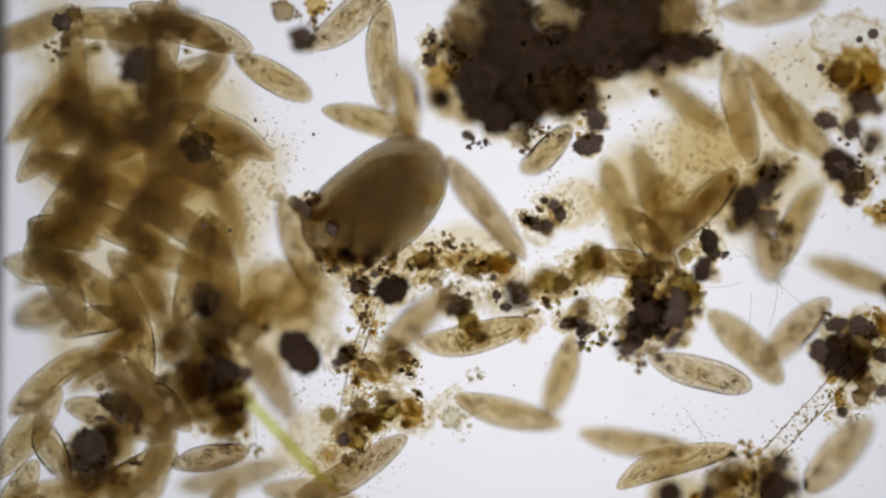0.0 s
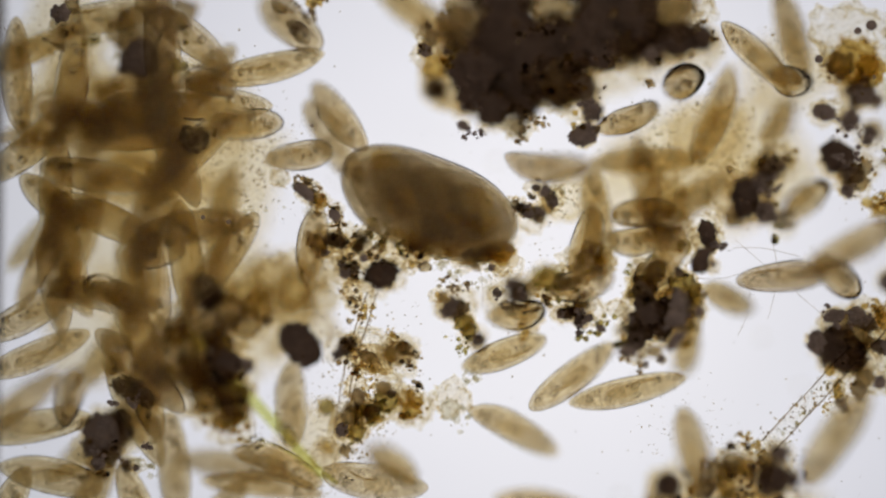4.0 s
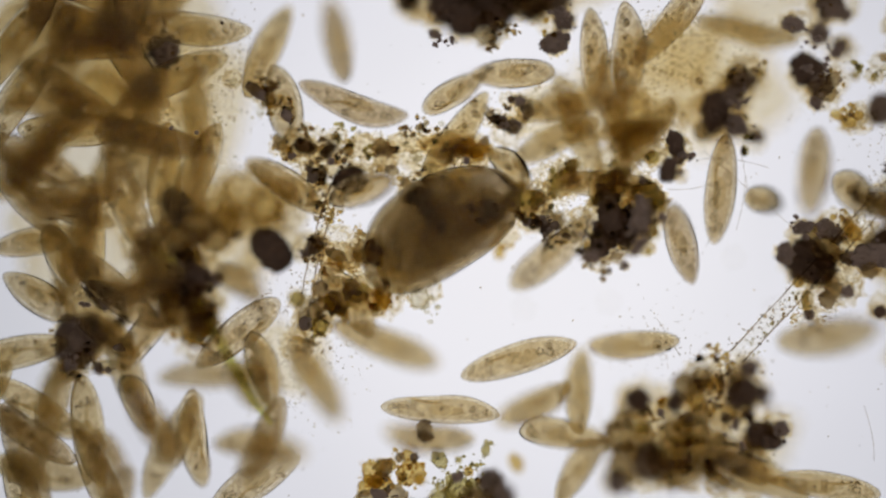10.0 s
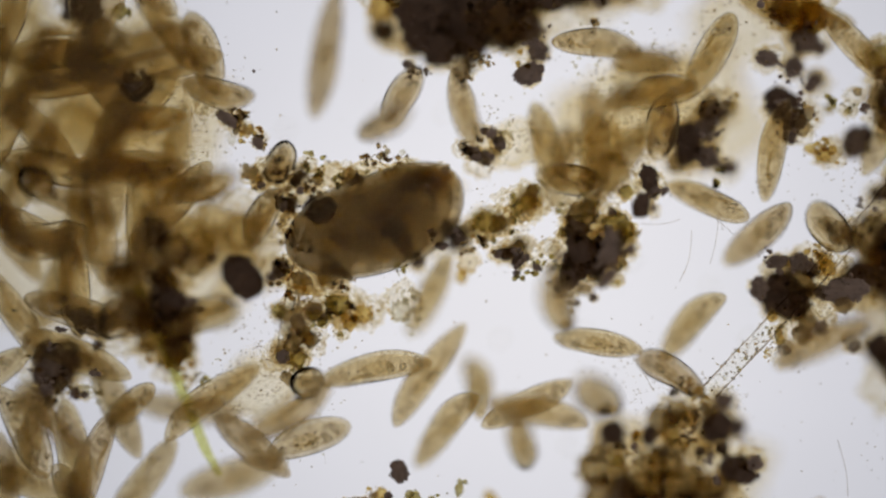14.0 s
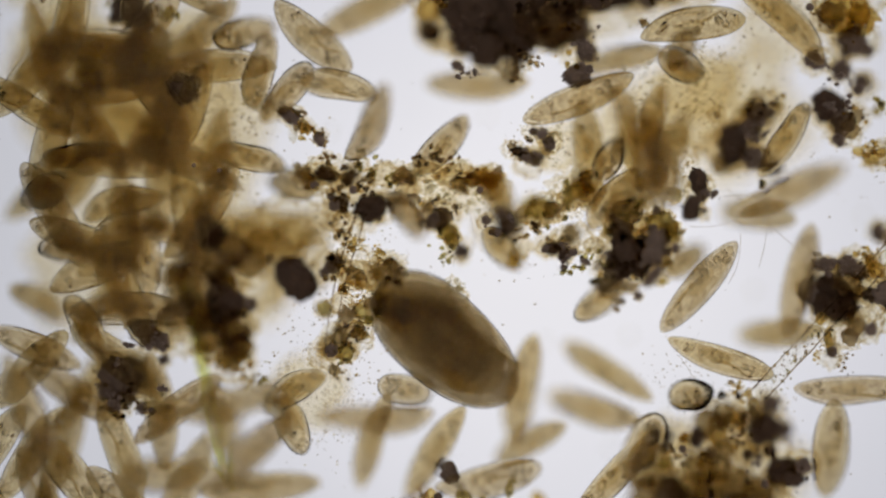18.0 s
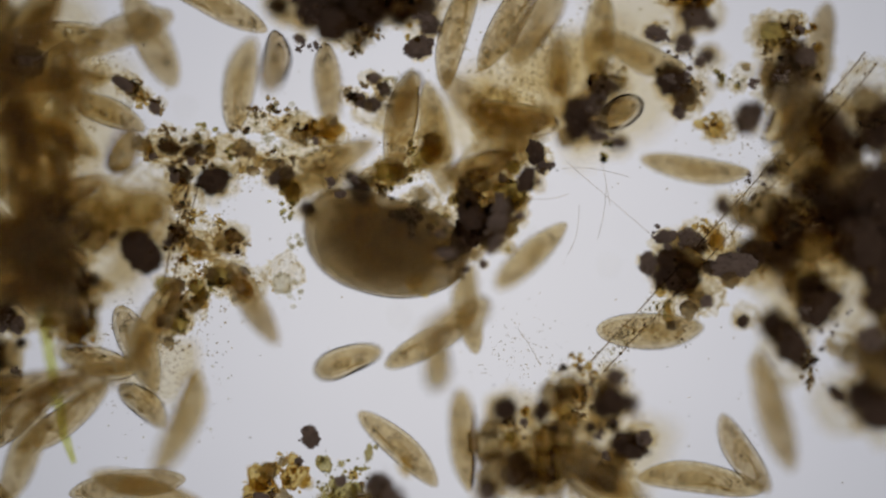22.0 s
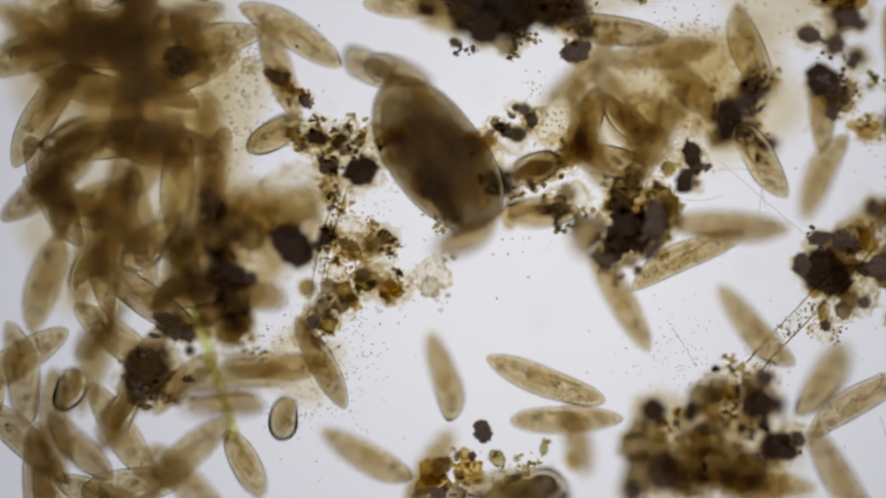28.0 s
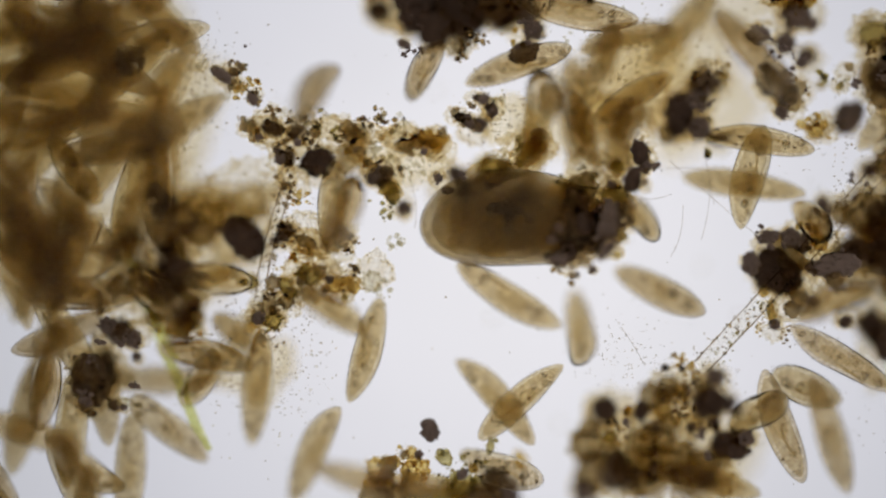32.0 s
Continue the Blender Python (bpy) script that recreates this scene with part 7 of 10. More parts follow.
    walk(SWARM[33], [
        (0, swim(548, 893, -91, -10, 0, 51)), (1, swim(610, 862, -191, -11, 0, 76)), (2, swim(646, 850, -169, -65, 37, 101)), (2.5, swim(561, 714, -181, -49, 56, 126)),
        (4.5, swim(511, 737, -24, -124, 37, 151)), (5, swim(586, 697, 4, -160, 6, 176)), (6, swim(482, 748, -186, -77, 56, 201)), (7, swim(419, 896, -164, -150, 28, 226)),
        (8, swim(440, 892, 10, -96, 0, 251)), (9, swim(436, 936, -150, -70, 35, 276)), (10, swim(477, 874, -209, -32, 55, 301)), (11, swim(545, 907, -11, -33, 25, 326)),
        (12, swim(507, 1033, 12, 21, 0, 351)), (13, swim(613, 975, -91, 82, 0, 376)), (13.5, swim(651, 877, 6, 21, 39, 401)), (15.5, swim(632, 954, 6, 74, 0, 426)),
        (16, swim(635, 930, -112, 88, 46, 451)), (17, swim(637, 771, -198, 101, 53, 476)), (18, swim(738, 803, -72, 153, 64, 501)), (19, swim(611, 721, 13, 133, 0, 526)),
        (20, swim(578, 788, -116, 156, 20, 551)), (21, swim(549, 836, -90, 126, 58, 576)), (22, swim(546, 777, -22, 107, 25, 601)), (23, swim(583, 833, -24, 102, 0, 626)),
        (24, swim(541, 926, 20, 31, 20, 651)), (25, swim(453, 1029, 25, 6, 0, 676)), (26, swim(302, 1002, -93, 61, 0, 701)), (26.5, swim(333, 1035, -157, 141, 0, 726)),
        (28.5, swim(358, 1000, -89, 139, 0, 751)), (29, swim(426, 983, -111, 126, 58, 776)), (30, swim(355, 1008, -94, 180, 0, 801)), (31, swim(401, 1014, -82, 108, 0, 826)),
        (32, swim(411, 924, -81, 136, 21, 851))])
    walk(SWARM[34], [
        (0, swim(91, 674, 15, 44, -42, 118)), (1, swim(133, 709, 15, -31, -24, 88)), (2, swim(102, 681, -19, -43, -47, 58)), (2.5, swim(49, 636, 68, -27, 0, 28)),
        (4.5, swim(80, 657, -26, 59, -24, -2)), (5, swim(107, 672, -27, 138, -46, -32)), (6, swim(149, 499, 120, 138, -15, -62)), (7, swim(227, 533, 110, 170, -53, -92)),
        (8, swim(203, 573, 69, 158, -54, -122)), (9, swim(201, 656, 8, 166, -64, -152)), (10, swim(173, 628, 20, 132, -50, -182)), (11, swim(238, 630, 104, 124, -64, -212)),
        (12, swim(304, 750, 119, 209, -56, -242)), (13, swim(319, 761, 201, 218, -52, -272)), (13.5, swim(344, 715, 154, 236, -64, -302)), (15.5, swim(282, 628, 81, 156, -57, -332)),
        (16, swim(308, 621, 23, 169, -64, -362)), (17, swim(310, 637, 22, 153, -64, -392)), (18, swim(171, 682, 10, 132, -50, -422)), (19, swim(172, 682, -16, 155, -34, -452)),
        (20, swim(189, 723, 65, 180, -37, -482)), (21, swim(322, 633, 106, 180, -15, -512)), (22, swim(390, 661, 213, 164, 0, -542)), (23, swim(393, 663, 156, 162, 0, -572)),
        (24, swim(396, 631, 94, 162, -15, -602)), (25, swim(358, 679, 100, 195, -52, -632)), (26, swim(273, 723, 196, 225, -64, -662)), (26.5, swim(346, 684, -11, 202, -54, -692)),
        (28.5, swim(362, 674, 8, 180, -50, -722)), (29, swim(359, 685, 17, 191, -56, -752)), (30, swim(372, 675, 27, 188, -45, -782)), (31, swim(356, 679, 16, 197, -55, -812)),
        (32, swim(404, 669, 80, 153, -53, -842))])
    walk(SWARM[35], [
        (0, swim(93, 795, 2, -47, 54, 185)), (1, swim(155, 731, 181, -39, 38, 210)), (2, swim(140, 735, 214, -22, 55, 235)), (2.5, swim(113, 729, 179, -22, 55, 260)),
        (4.5, swim(63, 721, 166, 45, 0, 285)), (5, swim(101, 683, 159, -18, 0, 310)), (6, swim(109, 675, 74, 18, 0, 335)), (7, swim(118, 742, 79, -65, 0, 360)),
        (8, swim(108, 939, 81, -151, 0, 385)), (9, swim(139, 621, 87, -151, 18, 410)), (10, swim(118, 598, -26, -162, 58, 435)), (11, swim(184, 630, 164, -243, 0, 460)),
        (12, swim(154, 665, 14, -198, 0, 485)), (13, swim(154, 654, 13, -218, 0, 510)), (13.5, swim(121, 659, -19, -231, 0, 535)), (15.5, swim(140, 691, -28, -247, 0, 560)),
        (16, swim(151, 707, 7, -243, 47, 585)), (17, swim(145, 709, -10, -252, 49, 610)), (18, swim(80, 722, 3, -210, 45, 635)), (19, swim(108, 836, 14, -173, 33, 660)),
        (20, swim(87, 879, 25, -252, 0, 685)), (21, swim(308, 604, 93, -252, 18, 710)), (22, swim(355, 624, 99, -252, 18, 735)), (23, swim(399, 622, 69, -252, 18, 760)),
        (24, swim(456, 653, 110, -252, 18, 785)), (25, swim(472, 655, 87, -193, 59, 810)), (26, swim(466, 811, 77, -219, 64, 835)), (26.5, swim(443, 813, 160, -214, 64, 860)),
        (28.5, swim(454, 865, 214, -170, 54, 885)), (29, swim(300, 876, 156, -84, 60, 910)), (30, swim(241, 884, 76, -70, 52, 935)), (31, swim(238, 931, 115, -56, 64, 960)),
        (32, swim(198, 909, 118, -14, 0, 985))])
    walk(SWARM[36], [
        (0, swim(201, 618, -6, 45, -43, 252)), (1, swim(38, 448, -97, 45, -0, 222)), (2, swim(47, 408, -163, -7, -61, 192)), (2.5, swim(68, 243, -189, 7, -28, 162)),
        (4.5, swim(17, 258, -202, -6, -55, 132)), (5, swim(95, 295, -105, -18, -56, 102)), (6, swim(92, 229, -65, -65, 0, 72)), (7, swim(75, 221, -87, -50, 0, 42)),
        (8, swim(184, 349, 12, -20, -40, 12)), (9, swim(181, 351, -25, -14, -38, -18)), (10, swim(127, 345, -103, 9, -48, -48)), (11, swim(192, 414, -112, -14, -31, -78)),
        (12, swim(242, 409, -95, -38, -50, -108)), (13, swim(240, 467, -81, 22, -52, -138)), (13.5, swim(230, 475, -107, -29, -54, -168)), (15.5, swim(204, 462, -109, 29, -54, -198)),
        (16, swim(180, 449, -97, 27, -51, -228)), (17, swim(123, 378, -92, -45, -55, -258)), (18, swim(309, 521, -102, -31, -64, -288)), (19, swim(270, 479, -92, -31, -64, -318)),
        (20, swim(283, 486, -111, -31, -0, -348)), (21, swim(239, 558, -77, -49, 0, -378)), (22, swim(339, 524, -73, -49, -0, -408)), (23, swim(337, 500, -102, -49, -0, -438)),
        (24, swim(243, 526, -105, -101, 0, -468)), (25, swim(229, 527, 23, -60, -33, -498)), (26, swim(186, 456, -6, -41, -57, -528)), (26.5, swim(130, 514, -11, -87, -22, -558)),
        (28.5, swim(136, 504, -1, -104, -47, -588)), (29, swim(121, 510, -0, -105, 0, -618)), (30, swim(149, 540, -69, -131, -57, -648)), (31, swim(143, 543, -87, -135, 0, -678)),
        (32, swim(163, 526, 8, -100, -0, -708))])
    walk(SWARM[37], [
        (0, swim(169, 570, -6, 16, 45, 319)), (1, swim(185, 549, 115, -44, 41, 344)), (2, swim(185, 557, 88, 16, 34, 369)), (2.5, swim(179, 621, 83, -56, 64, 394)),
        (4.5, swim(231, 523, 99, -0, 53, 419)), (5, swim(236, 523, 107, 12, 59, 444)), (6, swim(246, 578, 23, 54, 36, 469)), (7, swim(328, 688, 109, 63, 61, 494)),
        (8, swim(347, 764, 169, -0, 63, 519)), (9, swim(310, 706, 3, -61, 51, 544)), (10, swim(312, 773, -10, -131, 56, 569)), (11, swim(341, 748, 167, -135, 58, 594)),
        (12, swim(477, 829, 84, -90, 0, 619)), (13, swim(449, 860, 188, -104, 64, 644)), (13.5, swim(564, 814, 168, -148, 60, 669)), (15.5, swim(697, 924, 172, -98, 0, 694)),
        (16, swim(754, 880, 195, -184, 40, 719)), (17, swim(741, 820, 201, -124, 64, 744)), (18, swim(695, 832, 165, -180, 33, 769)), (19, swim(606, 806, 164, -247, 50, 794)),
        (20, swim(661, 886, 210, -218, 39, 819)), (21, swim(808, 988, 161, -231, 0, 844)), (22, swim(803, 1166, 66, -231, 24, 869)), (23, swim(854, 997, 213, -198, 0, 894)),
        (24, swim(857, 1007, 80, -194, 0, 919)), (25, swim(855, 1164, 81, -194, 24, 944)), (26, swim(742, 1002, -10, -203, 0, 969)), (26.5, swim(742, 1163, 72, -203, 24, 994)),
        (28.5, swim(745, 1161, 81, -203, 24, 1019)), (29, swim(745, 1164, 71, -203, 24, 1044)), (30, swim(745, 1166, 69, -203, 24, 1069)), (31, swim(746, 1159, 92, -203, 24, 1094)),
        (32, swim(798, 985, 200, -189, 0, 1119))])
    walk(SWARM[38], [
        (0, swim(85, 473, -1, -8, -50, 26)), (1, swim(79, 463, 18, 24, -46, -4)), (2, swim(125, 489, 110, 24, -0, -34)), (2.5, swim(187, 535, -5, 15, -32, -64)),
        (4.5, swim(274, 445, -24, -0, -64, -94)), (5, swim(282, 450, 81, -38, -48, -124)), (6, swim(315, 450, 106, -36, -40, -154)), (7, swim(260, 480, -25, -53, -34, -184)),
        (8, swim(272, 525, 97, 13, -20, -214)), (9, swim(171, 521, -16, -38, -27, -244)), (10, swim(202, 530, 87, 13, -41, -274)), (11, swim(275, 543, 98, -0, -53, -304)),
        (12, swim(443, 695, 17, 11, -64, -334)), (13, swim(358, 653, 184, 63, -64, -364)), (13.5, swim(210, 534, 109, 11, -53, -394)), (15.5, swim(189, 575, 12, 21, -39, -424)),
        (16, swim(187, 587, 17, 22, -28, -454)), (17, swim(192, 583, -26, 27, -31, -484)), (18, swim(187, 582, -8, 27, -31, -514)), (19, swim(197, 587, 24, 31, -31, -544)),
        (20, swim(204, 586, 2, 22, -31, -574)), (21, swim(307, 594, 103, 22, -0, -604)), (22, swim(391, 582, 102, 22, -0, -634)), (23, swim(414, 589, 66, 22, -0, -664)),
        (24, swim(441, 567, 74, 22, -0, -694)), (25, swim(486, 604, 93, 22, -0, -724)), (26, swim(312, 890, 117, 68, -64, -754)), (26.5, swim(228, 972, 100, 146, -50, -784)),
        (28.5, swim(304, 1015, -11, 193, 0, -814)), (29, swim(342, 1012, 97, 180, -0, -844)), (30, swim(300, 1006, 1, 204, 0, -874)), (31, swim(379, 953, 180, 139, -56, -904)),
        (32, swim(361, 1165, 74, 139, -0, -934))])
    walk(SWARM[39], [
        (0, swim(115, 413, 24, -14, 42, 93)), (1, swim(27, 389, -82, -14, 15, 118)), (2, swim(76, 332, -9, 8, 53, 143)), (2.5, swim(74, 343, 4, -14, 55, 168)),
        (4.5, swim(121, 390, 2, -37, 27, 193)), (5, swim(154, 415, 4, -45, 32, 218)), (6, swim(215, 484, -115, -67, 63, 243)), (7, swim(213, 617, -117, -114, 50, 268)),
        (8, swim(220, 873, -183, -135, 57, 293)), (9, swim(200, 801, -177, -141, 64, 318)), (10, swim(125, 899, -16, -218, 29, 343)), (11, swim(135, 873, -28, -229, 0, 368)),
        (12, swim(96, 951, -106, -249, 0, 393)), (13, swim(154, 975, -8, -197, 0, 418)), (13.5, swim(140, 977, -69, -197, 0, 443)), (15.5, swim(160, 964, -73, -209, 0, 468)),
        (16, swim(52, 928, -93, -243, 0, 493)), (17, swim(54, 937, 10, -180, 0, 518)), (18, swim(69, 914, -20, -125, 0, 543)), (19, swim(179, 992, -4, -145, 0, 568)),
        (20, swim(183, 1023, -95, -156, 0, 593)), (21, swim(268, 604, -83, -156, 15, 618)), (22, swim(341, 599, -84, -156, 15, 643)), (23, swim(358, 561, -73, -156, 15, 668)),
        (24, swim(361, 544, -99, -156, 15, 693)), (25, swim(353, 538, -72, -156, 15, 718)), (26, swim(122, 575, -120, -141, 64, 743)), (26.5, swim(121, 553, -111, -150, 62, 768)),
        (28.5, swim(201, 496, -101, -153, 53, 793)), (29, swim(192, 507, -117, -157, 47, 818)), (30, swim(208, 544, -109, -132, 46, 843)), (31, swim(205, 581, -79, -132, 15, 868)),
        (32, swim(201, 560, -118, -135, 57, 893))])
    walk(SWARM[40], [
        (0, swim(130, 318, 25, -36, -54, 160)), (1, swim(152, 305, 109, -35, -58, 130)), (2, swim(157, 308, 67, -22, -55, 100)), (2.5, swim(148, 294, 72, -17, -56, 70)),
        (4.5, swim(162, 214, 108, -0, -55, 40)), (5, swim(166, 214, 119, 9, -49, 10)), (6, swim(176, 205, 66, -22, -55, -20)), (7, swim(196, 402, 99, -4, -48, -50)),
        (8, swim(200, 427, -18, -16, -31, -80)), (9, swim(176, 432, 12, -13, -59, -110)), (10, swim(131, 458, 97, -22, 0, -140)), (11, swim(129, 432, 12, -63, 0, -170)),
        (12, swim(171, 484, 105, -117, 0, -200)), (13, swim(183, 404, 99, -196, 0, -230)), (13.5, swim(193, 437, 117, -217, -57, -260)), (15.5, swim(165, 440, -5, -171, -48, -290)),
        (16, swim(111, 452, -15, -167, -47, -320)), (17, swim(147, 438, 1, -162, -49, -350)), (18, swim(99, 447, -2, -169, -56, -380)), (19, swim(189, 473, 18, -193, -47, -410)),
        (20, swim(116, 470, -22, -255, -53, -440)), (21, swim(315, 466, 117, -255, -18, -470)), (22, swim(368, 446, 89, -255, -18, -500)), (23, swim(338, 430, 66, -214, 0, -530)),
        (24, swim(361, 440, 112, -214, -18, -560)), (25, swim(293, 446, 89, -207, -39, -590)), (26, swim(140, 494, 84, -159, -61, -620)), (26.5, swim(138, 493, 109, -153, -64, -650)),
        (28.5, swim(127, 477, 68, -153, 0, -680)), (29, swim(125, 464, 83, -171, 0, -710)), (30, swim(233, 467, 107, -171, -18, -740)), (31, swim(184, 473, 92, -120, 0, -770)),
        (32, swim(188, 488, 196, -51, 0, -800))])
    walk(SWARM[41], [
        (0, swim(104, 196, 110, 42, 17, 227)), (1, swim(79, 202, 117, 117, 0, 252)), (2, swim(81, 123, 162, 166, 0, 277)), (2.5, swim(68, 115, 66, 204, 0, 302)),
        (4.5, swim(82, 117, 114, 204, 0, 327)), (5, swim(135, 100, 65, 204, 0, 352)), (6, swim(167, 137, 74, 204, 0, 377)), (7, swim(144, 230, 100, 204, 0, 402)),
        (8, swim(133, 324, 100, 204, 0, 427)), (9, swim(140, 314, 99, 204, 0, 452)), (10, swim(239, 257, 77, 198, 56, 477)), (11, swim(201, 350, 111, 162, 46, 502)),
        (12, swim(179, 266, 13, 210, 42, 527)), (13, swim(380, 308, 112, 228, 43, 552)), (13.5, swim(402, 316, 104, 207, 51, 577)), (15.5, swim(194, 395, 104, 180, 61, 602)),
        (16, swim(100, 298, 70, 144, 0, 627)), (17, swim(76, 292, -6, 157, 45, 652)), (18, swim(68, 297, -3, 149, 0, 677)), (19, swim(68, 315, -19, 152, 0, 702)),
        (20, swim(91, 336, -2, 180, 45, 727)), (21, swim(307, 356, 80, 180, 0, 752)), (22, swim(420, 305, 91, 180, 0, 777)), (23, swim(434, 267, 90, 180, 0, 802)),
        (24, swim(443, 306, 82, 115, 31, 827)), (25, swim(412, 260, 85, 115, 0, 852)), (26, swim(112, 251, -1, 194, 47, 877)), (26.5, swim(95, 221, 177, 148, 0, 902)),
        (28.5, swim(147, 231, 114, 148, 0, 927)), (29, swim(138, 231, 96, 148, 0, 952)), (30, swim(169, 237, 115, 148, 0, 977)), (31, swim(157, 248, 81, 148, 0, 1002)),
        (32, swim(233, 233, 117, 148, 0, 1027))])
    walk(SWARM[42], [
        (0, swim(274, 445, -84, -27, -25, 294)), (1, swim(176, 469, -76, 16, -45, 264)), (2, swim(115, 445, -88, 98, -46, 234)), (2.5, swim(107, 450, -91, 97, -50, 204)),
        (4.5, swim(138, 500, 24, 120, -25, 174)), (5, swim(135, 503, -3, 126, -13, 144)), (6, swim(113, 489, 24, 117, -23, 114)), (7, swim(85, 445, -21, 153, 0, 84)),
        (8, swim(115, 504, 27, 111, -36, 54)), (9, swim(129, 532, 24, 114, -8, 24)), (10, swim(58, 470, -177, 32, 0, -6)), (11, swim(154, 487, -96, 31, -54, -36)),
        (12, swim(208, 548, -89, 9, -52, -66)), (13, swim(189, 528, -105, 20, -54, -96)), (13.5, swim(92, 486, -101, -56, 0, -126)), (15.5, swim(178, 679, -106, -49, -60, -156)),
        (16, swim(301, 506, -111, -56, -64, -186)), (17, swim(238, 492, -79, 23, -64, -216)), (18, swim(242, 511, -71, 11, -64, -246)), (19, swim(235, 556, -88, 45, -55, -276)),
        (20, swim(200, 622, -169, 24, -52, -306)), (21, swim(248, 651, -102, 54, 0, -336)), (22, swim(355, 621, -80, 54, -24, -366)), (23, swim(359, 607, -97, 54, -24, -396)),
        (24, swim(388, 578, -108, 54, -24, -426)), (25, swim(405, 606, -109, 54, -24, -456)), (26, swim(240, 666, -12, 39, -50, -486)), (26.5, swim(225, 644, 21, 48, -48, -516)),
        (28.5, swim(213, 609, -15, 45, -58, -546)), (29, swim(215, 615, 18, 49, -56, -576)), (30, swim(128, 606, -10, 107, 0, -606)), (31, swim(107, 613, -95, 107, -24, -636)),
        (32, swim(120, 637, -68, 111, 0, -666))])
    walk(SWARM[43], [
        (0, swim(117, 548, 190, 15, 48, 1)), (1, swim(81, 559, 102, 99, 0, 26)), (2, swim(50, 514, 72, 108, 0, 51)), (2.5, swim(58, 578, -1, 139, 0, 76)),
        (4.5, swim(53, 560, -12, 214, 0, 101)), (5, swim(105, 549, 19, 132, 0, 126)), (6, swim(95, 584, 2, 113, 0, 151)), (7, swim(162, 601, -12, 27, 54, 176)),
        (8, swim(144, 688, -1, -28, 0, 201)), (9, swim(118, 710, 17, -29, 0, 226)), (10, swim(131, 698, 11, -27, 31, 251)), (11, swim(141, 687, -23, -32, 0, 276)),
        (12, swim(153, 871, -13, -45, 0, 301)), (13, swim(156, 881, -23, -47, 0, 326)), (13.5, swim(160, 876, 19, -56, 15, 351)), (15.5, swim(122, 867, 26, -53, 0, 376)),
        (16, swim(140, 912, 3, -66, 54, 401)), (17, swim(135, 844, 194, -151, 52, 426)), (18, swim(101, 813, 162, -69, 0, 451)), (19, swim(72, 953, 83, -75, 0, 476)),
        (20, swim(74, 969, 97, -54, 0, 501)), (21, swim(302, 604, 68, -54, 0, 526)), (22, swim(407, 650, 73, -54, 0, 551)), (23, swim(406, 627, 119, -54, 0, 576)),
        (24, swim(349, 606, 111, -54, 0, 601)), (25, swim(180, 737, 6, -101, 0, 626)), (26, swim(74, 868, -24, -88, 15, 651)), (26.5, swim(62, 840, -11, -81, 33, 676)),
        (28.5, swim(90, 809, 79, -76, 0, 701)), (29, swim(97, 796, 65, -82, 0, 726)), (30, swim(190, 606, 112, -82, 0, 751)), (31, swim(279, 657, 105, -67, 61, 776)),
        (32, swim(284, 630, 88, -148, 42, 801))])
    walk(SWARM[44], [
        (0, swim(275, 700, 179, -51, -43, 68)), (1, swim(252, 669, 184, -60, -62, 38)), (2, swim(232, 1024, 69, -60, -15, 8)), (2.5, swim(52, 879, 82, -9, 0, -22)),
        (4.5, swim(56, 1019, 99, -9, -15, -52)), (5, swim(283, 816, 199, -72, -58, -82)), (6, swim(235, 856, 189, -41, -59, -112)), (7, swim(252, 919, 112, -72, -22, -142)),
        (8, swim(273, 954, 75, -63, -46, -172)), (9, swim(341, 915, 92, 11, -28, -202)), (10, swim(361, 916, 168, -67, -47, -232)), (11, swim(328, 941, 95, -93, -28, -262)),
        (12, swim(314, 922, -25, -65, -39, -292)), (13, swim(356, 946, 27, -49, -55, -322)), (13.5, swim(368, 1117, 99, -49, -15, -352)), (15.5, swim(356, 954, 86, 5, 0, -382)),
        (16, swim(373, 848, -8, 55, -50, -412)), (17, swim(432, 790, -23, 25, -21, -442)), (18, swim(334, 830, -1, 39, -34, -472)), (19, swim(301, 961, 8, 99, -47, -502)),
        (20, swim(285, 896, -5, 53, -56, -532)), (21, swim(369, 870, 150, -7, -36, -562)), (22, swim(347, 890, 10, 41, 0, -592)), (23, swim(427, 945, 180, 79, -56, -622)),
        (24, swim(372, 996, 20, 24, 0, -652)), (25, swim(374, 1001, -15, 7, 0, -682)), (26, swim(155, 1000, 84, -15, 0, -712)), (26.5, swim(125, 968, 92, -27, -53, -742)),
        (28.5, swim(199, 910, 89, -65, -43, -772)), (29, swim(175, 857, -26, -95, -50, -802)), (30, swim(179, 803, -26, -124, -54, -832)), (31, swim(229, 838, 75, -90, -44, -862)),
        (32, swim(201, 841, 2, -105, -38, -892))])
